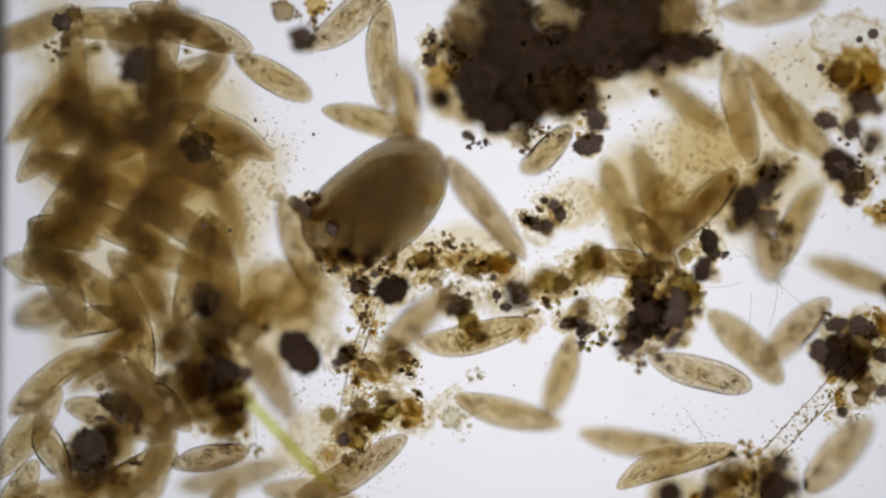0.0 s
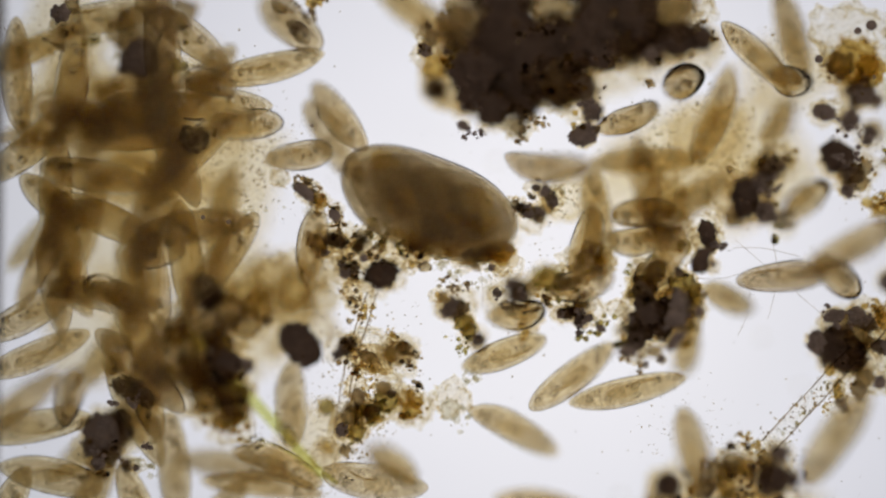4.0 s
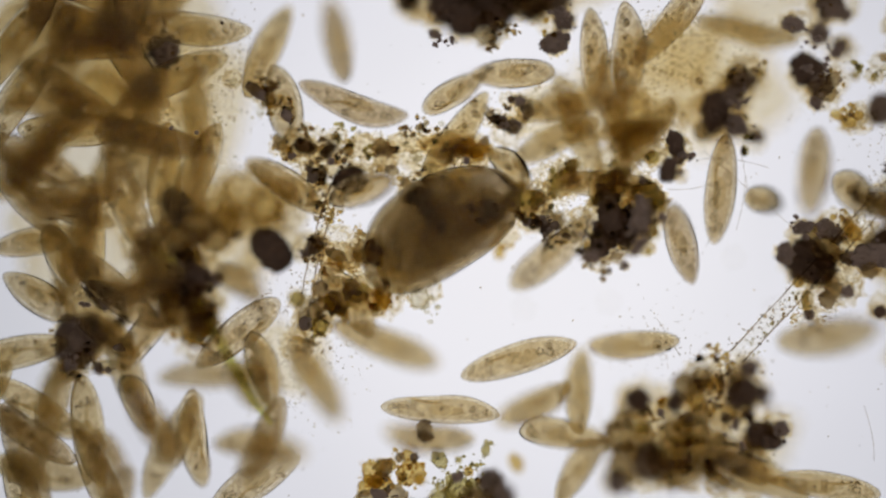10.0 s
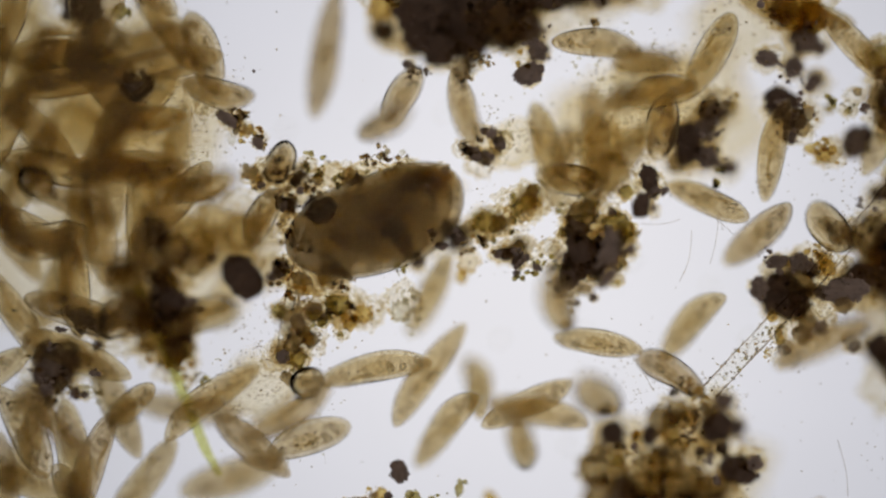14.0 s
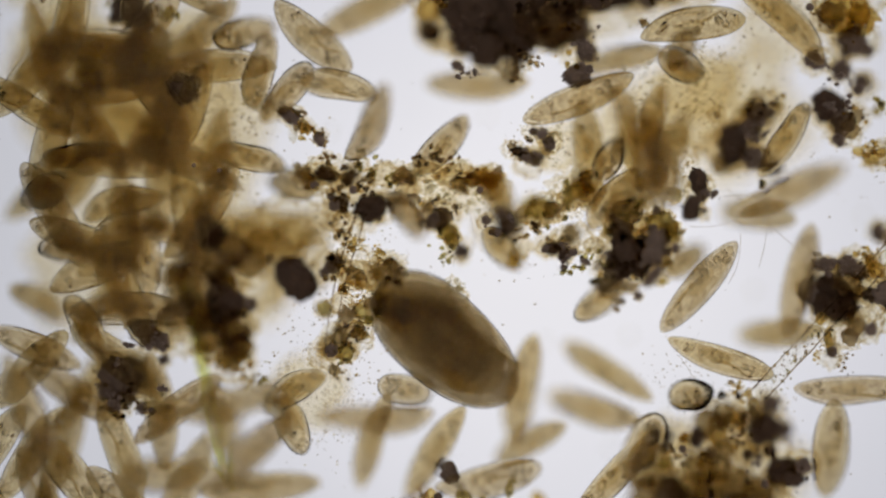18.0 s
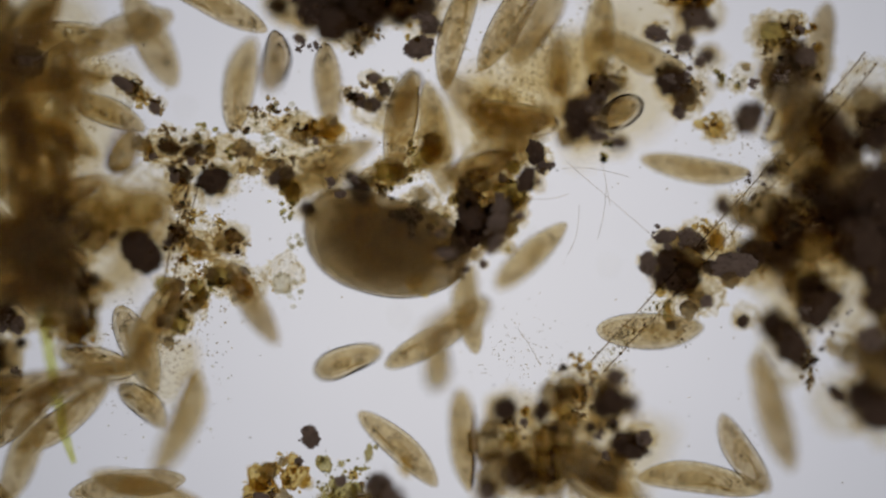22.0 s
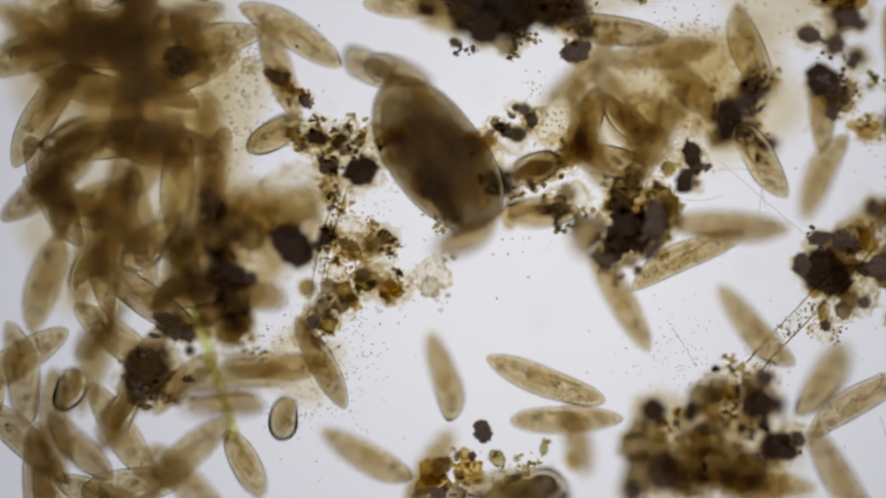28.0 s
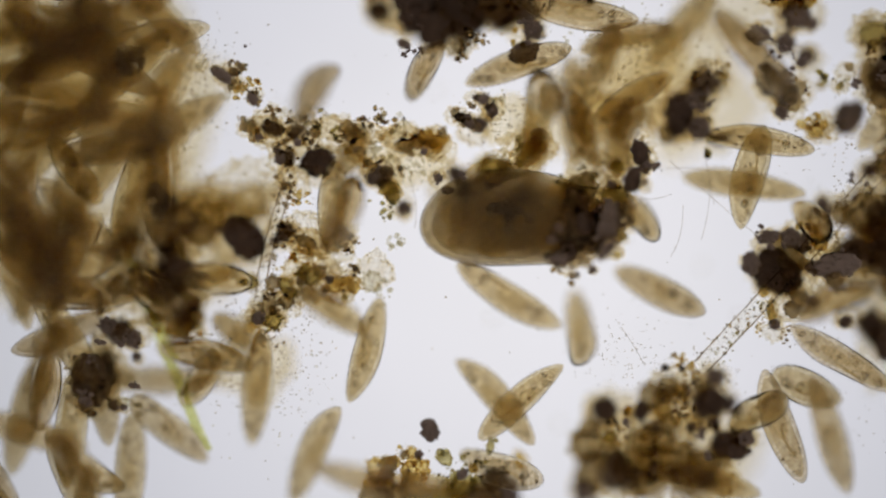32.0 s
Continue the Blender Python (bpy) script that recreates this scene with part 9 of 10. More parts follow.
    walk(SWARM[57], [
        (0, swim(1223, -157, -93, 178, 24, 219)), (1, swim(1221, -156, -75, 178, 24, 244)), (2, swim(1221, -138, -73, 178, 24, 269)), (2.5, swim(1227, -147, -120, 178, 24, 294)),
        (4.5, swim(1224, -143, -101, 178, 24, 319)), (5, swim(1220, -139, -76, 178, 24, 344)), (6, swim(1223, -110, -103, 178, 24, 369)), (7, swim(1219, -1, -68, 178, 24, 394)),
        (8, swim(1220, -1, -79, 178, 24, 419)), (9, swim(1220, 17, -75, 178, 24, 444)), (10, swim(1221, 17, -88, 178, 24, 469)), (11, swim(1223, 9, -120, 178, 24, 494)),
        (12, swim(1203, 181, -72, 189, 0, 519)), (13, swim(1169, 140, -152, 214, 0, 544)), (13.5, swim(1169, 183, -92, 180, 29, 569)), (15.5, swim(1145, 189, 11, 178, 50, 594)),
        (16, swim(1169, 172, 25, 167, 41, 619)), (17, swim(1106, 206, -19, 81, 58, 644)), (18, swim(1135, 195, -165, 14, 52, 669)), (19, swim(1156, 246, -207, 42, 44, 694)),
        (20, swim(1136, 213, -206, 69, 36, 719)), (21, swim(1134, 172, -180, 135, 0, 744)), (22, swim(1115, 203, -27, 76, 0, 769)), (23, swim(963, 230, -99, 32, 60, 794)),
        (24, swim(970, 294, -213, -37, 58, 819)), (25, swim(1062, 269, -83, -2, 0, 844)), (26, swim(1042, 281, -163, 37, 58, 869)), (26.5, swim(1052, 300, -159, 90, 64, 894)),
        (28.5, swim(1081, 248, -211, 36, 30, 919)), (29, swim(1010, 287, -194, 84, 58, 944)), (30, swim(993, 307, -101, 139, 60, 969)), (31, swim(1062, 348, -84, 130, 64, 994)),
        (32, swim(1159, 379, -105, 117, 49, 1019))])
    walk(SWARM[58], [
        (0, swim(778, 1005, 96, 160, -0, 286)), (1, swim(778, 1004, 88, 160, -0, 256)), (2, swim(778, 1023, 75, 160, -0, 226)), (2.5, swim(754, 884, 82, 180, -0, 196)),
        (4.5, swim(659, 851, 14, 171, 0, 166)), (5, swim(679, 828, 21, 249, -39, 136)), (6, swim(687, 834, -2, 270, -0, 106)), (7, swim(636, 858, 92, 308, -27, 76)),
        (8, swim(613, 975, -16, 264, -53, 46)), (9, swim(710, 993, 25, 215, -0, 16)), (10, swim(508, 1029, -10, 212, 0, -14)), (11, swim(465, 997, -8, 153, -0, -44)),
        (12, swim(468, 1008, -23, 191, 0, -74)), (13, swim(463, 972, -26, 236, 0, -104)), (13.5, swim(536, 937, 88, 217, 0, -134)), (15.5, swim(529, 940, 194, 169, 0, -164)),
        (16, swim(468, 951, 120, 174, -0, -194)), (17, swim(384, 863, 194, 215, -46, -224)), (18, swim(352, 923, 189, 180, 0, -254)), (19, swim(353, 934, 158, 173, -59, -284)),
        (20, swim(427, 980, 204, 156, 0, -314)), (21, swim(335, 950, 81, 174, -53, -344)), (22, swim(384, 606, 84, 174, -0, -374)), (23, swim(365, 566, 87, 174, -0, -404)),
        (24, swim(363, 590, 86, 174, -0, -434)), (25, swim(364, 601, 98, 174, -0, -464)), (26, swim(254, 577, 118, 198, -64, -494)), (26.5, swim(264, 566, 94, 198, -0, -524)),
        (28.5, swim(322, 599, 93, 218, -48, -554)), (29, swim(297, 624, 112, 202, -51, -584)), (30, swim(238, 636, 17, 203, -33, -614)), (31, swim(218, 609, -26, 228, -46, -644)),
        (32, swim(250, 608, 72, 228, -0, -674))])
    walk(SWARM[59], [
        (0, swim(1687, 424, 107, 0, 15, 353)), (1, swim(1688, 424, 104, 0, 15, 378)), (2, swim(1506, 500, 21, 67, 43, 403)), (2.5, swim(1525, 475, -9, 82, 0, 428)),
        (4.5, swim(1448, 508, 119, 159, 60, 453)), (5, swim(1445, 490, 13, 167, 25, 478)), (6, swim(1434, 509, 15, 81, 12, 503)), (7, swim(1433, 531, -14, 63, 46, 528)),
        (8, swim(1302, 462, 209, 97, 62, 553)), (9, swim(1311, 491, 4, 69, 0, 578)), (10, swim(1336, 508, -14, 87, 22, 603)), (11, swim(1282, 518, -5, 81, 64, 628)),
        (12, swim(1306, 533, 114, 93, 28, 653)), (13, swim(1355, 511, 106, 155, 23, 678)), (13.5, swim(1440, 529, 76, 197, 31, 703)), (15.5, swim(1415, 516, 68, 238, 47, 728)),
        (16, swim(1409, 564, 108, 226, 13, 753)), (17, swim(1278, 610, 13, 268, 34, 778)), (18, swim(1259, 615, -18, 230, 0, 803)), (19, swim(1303, 514, -2, 209, 0, 828)),
        (20, swim(1339, 474, 206, 243, 64, 853)), (21, swim(1393, 393, -8, 297, 64, 878)), (22, swim(1401, 358, 20, 211, 61, 903)), (23, swim(1290, 616, 78, 212, 0, 928)),
        (24, swim(1254, 574, 113, 218, 0, 953)), (25, swim(1279, 567, -5, 266, 44, 978)), (26, swim(1314, 513, 85, 242, 21, 1003)), (26.5, swim(1322, 552, 26, 186, 0, 1028)),
        (28.5, swim(1292, 561, 165, 177, 0, 1053)), (29, swim(1296, 735, 103, 188, 0, 1078)), (30, swim(1384, 742, 188, 160, 41, 1103)), (31, swim(1362, 689, 9, 107, 45, 1128)),
        (32, swim(1281, 671, 84, 155, 29, 1153))])
    walk(SWARM[60], [
        (0, swim(1298, -161, -113, 202, -18, 60)), (1, swim(1293, -158, -87, 202, -18, 30)), (2, swim(1296, -144, -106, 202, -18, 0)), (2.5, swim(1293, -141, -87, 202, -18, -30)),
        (4.5, swim(1292, -140, -80, 202, -18, -60)), (5, swim(1290, -138, -72, 202, -18, -90)), (6, swim(1295, -112, -114, 202, -18, -120)), (7, swim(1293, -6, -94, 202, -18, -150)),
        (8, swim(1296, -9, -119, 202, -18, -180)), (9, swim(1309, 217, -72, 207, 0, -210)), (10, swim(1247, 210, -20, 229, 0, -240)), (11, swim(1216, 248, -74, 188, -0, -270)),
        (12, swim(1195, 240, -92, 207, -60, -300)), (13, swim(1246, 227, 27, 144, -52, -330)), (13.5, swim(1273, 245, 21, 158, -55, -360)), (15.5, swim(1207, 369, -117, 203, -63, -390)),
        (16, swim(1166, 388, 27, 194, -36, -420)), (17, swim(1158, 384, -28, 153, -44, -450)), (18, swim(1042, 284, 26, 203, -0, -480)), (19, swim(1044, 293, 8, 232, -53, -510)),
        (20, swim(1122, 333, -11, 270, -32, -540)), (21, swim(1130, 319, -6, 243, -24, -570)), (22, swim(1220, 364, 8, 165, -47, -600)), (23, swim(1186, 340, 18, 168, -36, -630)),
        (24, swim(1282, 184, -113, 159, 0, -660)), (25, swim(1291, 302, -112, 241, -56, -690)), (26, swim(1334, 239, -112, 203, -0, -720)), (26.5, swim(1319, 248, -12, 177, -0, -750)),
        (28.5, swim(1227, 321, -94, 96, -60, -780)), (29, swim(1197, 332, -103, 103, -59, -810)), (30, swim(1213, 382, 21, 38, -30, -840)), (31, swim(1286, 264, -152, 86, -48, -870)),
        (32, swim(1252, 355, -157, 50, -63, -900))])
    walk(SWARM[61], [
        (0, swim(897, 1004, 102, 197, 0, 127)), (1, swim(833, 860, 97, 185, 0, 152)), (2, swim(814, 853, 167, 167, 23, 177)), (2.5, swim(704, 792, 204, 130, 61, 202)),
        (4.5, swim(708, 823, 179, 135, 51, 227)), (5, swim(757, 819, 178, 221, 53, 252)), (6, swim(970, 792, 169, 163, 43, 277)), (7, swim(1000, 809, -6, 226, 39, 302)),
        (8, swim(1067, 816, 169, 194, 47, 327)), (9, swim(1122, 785, 100, 211, 12, 352)), (10, swim(1001, 875, 151, 203, 45, 377)), (11, swim(1038, 786, 169, 197, 30, 402)),
        (12, swim(1084, 799, 179, 210, 33, 427)), (13, swim(924, 901, 163, 217, 55, 452)), (13.5, swim(1000, 875, 168, 135, 59, 477)), (15.5, swim(1040, 916, 115, 73, 54, 502)),
        (16, swim(1042, 916, 171, 122, 57, 527)), (17, swim(1061, 948, 191, 124, 0, 552)), (18, swim(1104, 952, 3, 45, 0, 577)), (19, swim(1152, 944, 27, 38, 31, 602)),
        (20, swim(1094, 914, 21, 124, 40, 627)), (21, swim(1067, 902, -9, 116, 20, 652)), (22, swim(1124, 924, 118, 96, 22, 677)), (23, swim(1082, 977, 112, 165, 0, 702)),
        (24, swim(1066, 989, 107, 160, 0, 727)), (25, swim(1075, 966, 212, 187, 0, 752)), (26, swim(1077, 1162, 89, 187, 0, 777)), (26.5, swim(1071, 1154, 120, 187, 0, 802)),
        (28.5, swim(1025, 848, 13, 171, 13, 827)), (29, swim(1050, 892, -20, 120, 37, 852)), (30, swim(1007, 840, 8, 206, 0, 877)), (31, swim(1062, 882, 20, 221, 0, 902)),
        (32, swim(1042, 867, -17, 221, 0, 927))])
    walk(SWARM[62], [
        (0, swim(1686, 531, 108, 241, -24, 194)), (1, swim(1480, 467, 68, 258, -46, 164)), (2, swim(1439, 528, 93, 219, -0, 134)), (2.5, swim(1426, 552, 106, 200, -54, 104)),
        (4.5, swim(1330, 495, 18, 180, -58, 74)), (5, swim(1269, 530, 12, 198, -58, 44)), (6, swim(1302, 561, 119, 113, -39, 14)), (7, swim(1294, 572, 111, 140, -42, -16)),
        (8, swim(1215, 666, 79, 183, -17, -46)), (9, swim(1176, 674, -21, 182, -29, -76)), (10, swim(1267, 598, -24, 96, -50, -106)), (11, swim(1388, 664, -12, 124, -0, -136)),
        (12, swim(1233, 629, 115, 69, -27, -166)), (13, swim(1263, 780, -13, -17, -24, -196)), (13.5, swim(1276, 773, 2, -27, -49, -226)), (15.5, swim(1324, 769, 16, 13, -35, -256)),
        (16, swim(1239, 754, 115, 86, -50, -286)), (17, swim(1149, 813, 2, 113, -46, -316)), (18, swim(1141, 1115, 75, 113, -24, -346)), (19, swim(1051, 1003, 175, 158, 0, -376)),
        (20, swim(1111, 991, 153, 197, 0, -406)), (21, swim(1123, 1160, 90, 197, -24, -436)), (22, swim(1125, 1159, 106, 197, -24, -466)), (23, swim(1125, 1158, 108, 197, -24, -496)),
        (24, swim(1122, 1153, 119, 197, -24, -526)), (25, swim(1121, 1163, 89, 197, -24, -556)), (26, swim(1117, 1161, 95, 197, -24, -586)), (26.5, swim(1118, 1163, 69, 197, -24, -616)),
        (28.5, swim(1118, 1160, 91, 197, -24, -646)), (29, swim(1118, 1159, 101, 197, -24, -676)), (30, swim(1118, 1157, 114, 197, -24, -706)), (31, swim(1118, 1155, 117, 197, -24, -736)),
        (32, swim(1118, 1157, 117, 197, -24, -766))])
    walk(SWARM[63], [
        (0, swim(1369, -160, -112, 10, 0, 261)), (1, swim(1364, -158, -86, 10, 0, 286)), (2, swim(1361, -138, -70, 10, 0, 311)), (2.5, swim(1363, -140, -82, 10, 0, 336)),
        (4.5, swim(1367, -144, -103, 10, 0, 361)), (5, swim(1364, -142, -93, 10, 0, 386)), (6, swim(1359, -103, -66, 10, 0, 411)), (7, swim(1365, -7, -101, 10, 0, 436)),
        (8, swim(1360, -0, -72, 10, 0, 461)), (9, swim(1365, 13, -101, 10, 0, 486)), (10, swim(1362, 18, -85, 10, 0, 511)), (11, swim(1364, 12, -102, 10, 0, 536)),
        (12, swim(1366, 9, -117, 10, 0, 561)), (13, swim(1365, 205, -9, 49, 0, 586)), (13.5, swim(1368, 207, -13, 52, 27, 611)), (15.5, swim(1354, 172, -111, 92, 34, 636)),
        (16, swim(1330, 145, 25, 22, 11, 661)), (17, swim(1304, 128, -115, 41, 0, 686)), (18, swim(1245, 151, -7, 11, 0, 711)), (19, swim(1373, 200, -19, 74, 0, 736)),
        (20, swim(1389, -4, -108, 74, 0, 761)), (21, swim(1354, 199, 24, 147, 0, 786)), (22, swim(1374, 214, -104, 90, 46, 811)), (23, swim(1459, 172, -109, 9, 0, 836)),
        (24, swim(1430, 207, -96, 31, 20, 861)), (25, swim(1403, 166, -26, -2, 0, 886)), (26, swim(1279, 169, -14, -3, 0, 911)), (26.5, swim(1387, 187, 24, -29, 0, 936)),
        (28.5, swim(1350, 236, -25, -94, 42, 961)), (29, swim(1359, 222, 15, -103, 41, 986)), (30, swim(1420, 236, -2, -180, 23, 1011)), (31, swim(1344, 205, 8, -251, 0, 1036)),
        (32, swim(1350, 184, -184, -310, 0, 1061))])
    walk(SWARM[64], [
        (0, swim(1018, 1007, 85, 232, -15, 328)), (1, swim(1017, 1003, 96, 232, -15, 298)), (2, swim(1019, 850, 19, 206, 0, 268)), (2.5, swim(1005, 832, 182, 214, 0, 238)),
        (4.5, swim(1013, 655, -4, 220, -38, 208)), (5, swim(954, 689, -18, 270, -61, 178)), (6, swim(892, 757, -7, 233, -33, 148)), (7, swim(716, 789, 77, 172, -24, 118)),
        (8, swim(609, 861, 197, 167, -46, 88)), (9, swim(587, 878, -24, 129, -21, 58)), (10, swim(633, 834, 195, 126, -45, 28)), (11, swim(621, 866, 173, 120, -36, -2)),
        (12, swim(587, 864, 14, 145, -19, -32)), (13, swim(608, 832, 81, 152, -0, -62)), (13.5, swim(650, 784, -12, 219, -64, -92)), (15.5, swim(647, 828, 82, 295, -43, -122)),
        (16, swim(585, 850, 74, 333, -46, -152)), (17, swim(598, 873, 99, 309, -43, -182)), (18, swim(536, 854, 28, 287, -55, -212)), (19, swim(512, 787, 79, 336, -50, -242)),
        (20, swim(499, 776, 82, 331, -56, -272)), (21, swim(520, 763, 116, 345, -52, -302)), (22, swim(489, 792, 72, 333, -59, -332)), (23, swim(525, 775, 101, 319, -55, -362)),
        (24, swim(487, 807, 83, 342, -48, -392)), (25, swim(502, 808, -11, 349, -56, -422)), (26, swim(389, 867, -7, 314, -45, -452)), (26.5, swim(434, 965, -9, 321, -37, -482)),
        (28.5, swim(484, 987, -21, 238, -58, -512)), (29, swim(527, 1014, 10, 158, 0, -542)), (30, swim(554, 976, 85, 90, -62, -572)), (31, swim(661, 902, 70, 25, -0, -602)),
        (32, swim(585, 834, 90, 87, -22, -632))])
    walk(SWARM[65], [
        (0, swim(1685, 638, 113, 28, 18, 35)), (1, swim(1689, 639, 99, 28, 18, 60)), (2, swim(1687, 638, 118, 28, 18, 85)), (2.5, swim(1689, 639, 109, 28, 18, 110)),
        (4.5, swim(1698, 640, 79, 28, 18, 135)), (5, swim(1728, 640, 79, 28, 18, 160)), (6, swim(1753, 641, 92, 28, 18, 185)), (7, swim(1746, 643, 110, 28, 18, 210)),
        (8, swim(1746, 643, 107, 28, 18, 235)), (9, swim(1754, 644, 77, 28, 18, 260)), (10, swim(1757, 644, 69, 28, 18, 285)), (11, swim(1519, 715, 175, 40, 39, 310)),
        (12, swim(1524, 715, 154, 40, 39, 335)), (13, swim(1527, 710, 184, 36, 33, 360)), (13.5, swim(1526, 708, 189, 33, 35, 385)), (15.5, swim(1506, 719, 195, 29, 49, 410)),
        (16, swim(1529, 794, -23, -22, 27, 435)), (17, swim(1514, 694, 180, 41, 0, 460)), (18, swim(1525, 795, 25, -0, 0, 485)), (19, swim(1523, 780, 192, -74, 0, 510)),
        (20, swim(1547, 822, -10, 6, 0, 535)), (21, swim(1746, 992, -23, -33, 0, 560)), (22, swim(1620, 961, 1, -66, 51, 585)), (23, swim(1572, 941, -2, -77, 32, 610)),
        (24, swim(1658, 874, 12, -11, 30, 635)), (25, swim(1849, 866, 114, -11, 18, 660)), (26, swim(1736, 868, 83, -11, 18, 685)), (26.5, swim(1645, 867, 103, -11, 18, 710)),
        (28.5, swim(1545, 862, -7, 41, 13, 735)), (29, swim(1607, 859, 11, -24, 0, 760)), (30, swim(1794, 852, 99, -24, 18, 785)), (31, swim(1798, 851, 113, -24, 18, 810)),
        (32, swim(1609, 791, -5, -34, 20, 835))])
    walk(SWARM[66], [
        (0, swim(1441, -161, -114, 49, -0, 102)), (1, swim(1421, 114, -67, 99, -30, 72)), (2, swim(1455, 181, -111, 42, -43, 42)), (2.5, swim(1466, 203, -165, 81, -48, 12)),
        (4.5, swim(1390, 215, -211, 27, -51, -18)), (5, swim(1368, -141, -89, 27, -0, -48)), (6, swim(1417, 62, 25, 27, 0, -78)), (7, swim(1340, 204, -18, 77, 0, -108)),
        (8, swim(1362, 173, -81, 108, 0, -138)), (9, swim(1442, 252, 13, 117, -35, -168)), (10, swim(1413, 208, -170, 169, 0, -198)), (11, swim(1264, 354, -26, 215, -34, -228)),
        (12, swim(1369, 273, -21, 217, -37, -258)), (13, swim(1445, 300, -114, 243, -44, -288)), (13.5, swim(1454, 348, -5, 258, -26, -318)), (15.5, swim(1546, 400, -0, 266, -41, -348)),
        (16, swim(1445, 308, -201, 333, -64, -378)), (17, swim(1403, 305, -175, 344, -63, -408)), (18, swim(1408, 352, 6, 412, -31, -438)), (19, swim(1506, 392, 6, 484, -0, -468)),
        (20, swim(1465, 386, 4, 450, -64, -498)), (21, swim(1442, 367, -98, 483, -49, -528)), (22, swim(1544, 451, -66, 533, -13, -558)), (23, swim(1548, -1, -94, 533, -0, -588)),
        (24, swim(1620, 200, 15, 535, 0, -618)), (25, swim(1659, 242, -190, 481, -64, -648)), (26, swim(1622, 206, -88, 463, 0, -678)), (26.5, swim(1695, 208, -69, 463, -0, -708)),
        (28.5, swim(1626, 259, -95, 453, 0, -738)), (29, swim(1829, 257, -120, 453, -0, -768)), (30, swim(1845, 261, -76, 453, -0, -798)), (31, swim(1685, 388, -92, 432, 0, -828)),
        (32, swim(1468, 406, 3, 354, -7, -858))])
    walk(SWARM[67], [
        (0, swim(1136, 1004, 101, 97, 24, 169)), (1, swim(1139, 1008, 68, 97, 24, 194)), (2, swim(1212, 809, 8, 80, 55, 219)), (2.5, swim(1126, 818, 105, 13, 12, 244)),
        (4.5, swim(1110, 686, -17, 12, 27, 269)), (5, swim(1100, 1021, 87, 12, 24, 294)), (6, swim(1085, 853, 95, 90, 55, 319)), (7, swim(1072, 888, 1, 55, 39, 344)),
        (8, swim(1064, 909, 111, 37, 19, 369)), (9, swim(1003, 1025, 117, -9, 0, 394)), (10, swim(1049, 935, 78, -0, 50, 419)), (11, swim(969, 865, 76, -53, 44, 444)),
        (12, swim(929, 880, 164, -96, 61, 469)), (13, swim(867, 868, 106, -104, 63, 494)), (13.5, swim(891, 846, 76, -132, 48, 519)), (15.5, swim(901, 925, 85, -157, 50, 544)),
        (16, swim(862, 902, 168, -82, 64, 569)), (17, swim(836, 842, 115, -54, 48, 594)), (18, swim(787, 897, 111, -125, 39, 619)), (19, swim(805, 859, 90, -128, 34, 644)),
        (20, swim(776, 839, -11, -119, 46, 669)), (21, swim(805, 905, 184, -144, 48, 694)), (22, swim(652, 888, 183, -104, 39, 719)), (23, swim(782, 840, 72, -160, 35, 744)),
        (24, swim(794, 803, 79, -242, 28, 769)), (25, swim(716, 859, 155, -166, 52, 794)), (26, swim(678, 795, 12, -243, 42, 819)), (26.5, swim(792, 856, 10, -193, 26, 844)),
        (28.5, swim(817, 811, 112, -274, 44, 869)), (29, swim(811, 821, -17, -270, 58, 894)), (30, swim(788, 728, 83, -255, 26, 919)), (31, swim(785, 859, -0, -261, 43, 944)),
        (32, swim(771, 773, 9, -288, 27, 969))])
    walk(SWARM[68], [
        (0, swim(1687, 746, 105, 175, -0, 236)), (1, swim(1688, 746, 104, 175, -0, 206)), (2, swim(1701, 750, 69, 175, -0, 176)), (2.5, swim(1701, 750, 68, 175, -0, 146)),
        (4.5, swim(1692, 747, 98, 175, -0, 116)), (5, swim(1717, 745, 118, 175, -0, 86)), (6, swim(1747, 747, 113, 175, -0, 56)), (7, swim(1748, 751, 103, 175, -0, 26)),
        (8, swim(1752, 752, 87, 175, -0, -4)), (9, swim(1433, 961, 210, 167, -41, -34)), (10, swim(1456, 1178, 91, 167, -0, -64)), (11, swim(1433, 1006, 75, 148, 0, -94)),
        (12, swim(1434, 1004, 12, 153, 0, -124)), (13, swim(1419, 1123, 101, 153, -0, -154)), (13.5, swim(1423, 1122, 74, 153, -0, -184)), (15.5, swim(1420, 1115, 92, 153, -0, -214)),
        (16, swim(1499, 934, 183, 153, 0, -244)), (17, swim(1522, 1117, 73, 153, -0, -274)), (18, swim(1473, 894, 74, 75, -32, -304)), (19, swim(1531, 985, -25, 156, -46, -334)),
        (20, swim(1506, 1010, 86, 176, 0, -364)), (21, swim(1688, 1022, 86, 180, 0, -394)), (22, swim(1688, 1160, 101, 180, -0, -424)), (23, swim(1689, 1161, 96, 180, -0, -454)),
        (24, swim(1691, 1162, 74, 180, -0, -484)), (25, swim(1687, 1163, 85, 180, -0, -514)), (26, swim(1676, 1157, 113, 180, -0, -544)), (26.5, swim(1645, 1159, 102, 180, -0, -574)),
        (28.5, swim(1645, 1155, 117, 180, -0, -604)), (29, swim(1649, 1158, 103, 180, -0, -634)), (30, swim(1659, 1166, 66, 180, -0, -664)), (31, swim(1651, 1158, 100, 180, -0, -694)),
        (32, swim(1647, 1157, 114, 180, -0, -724))])
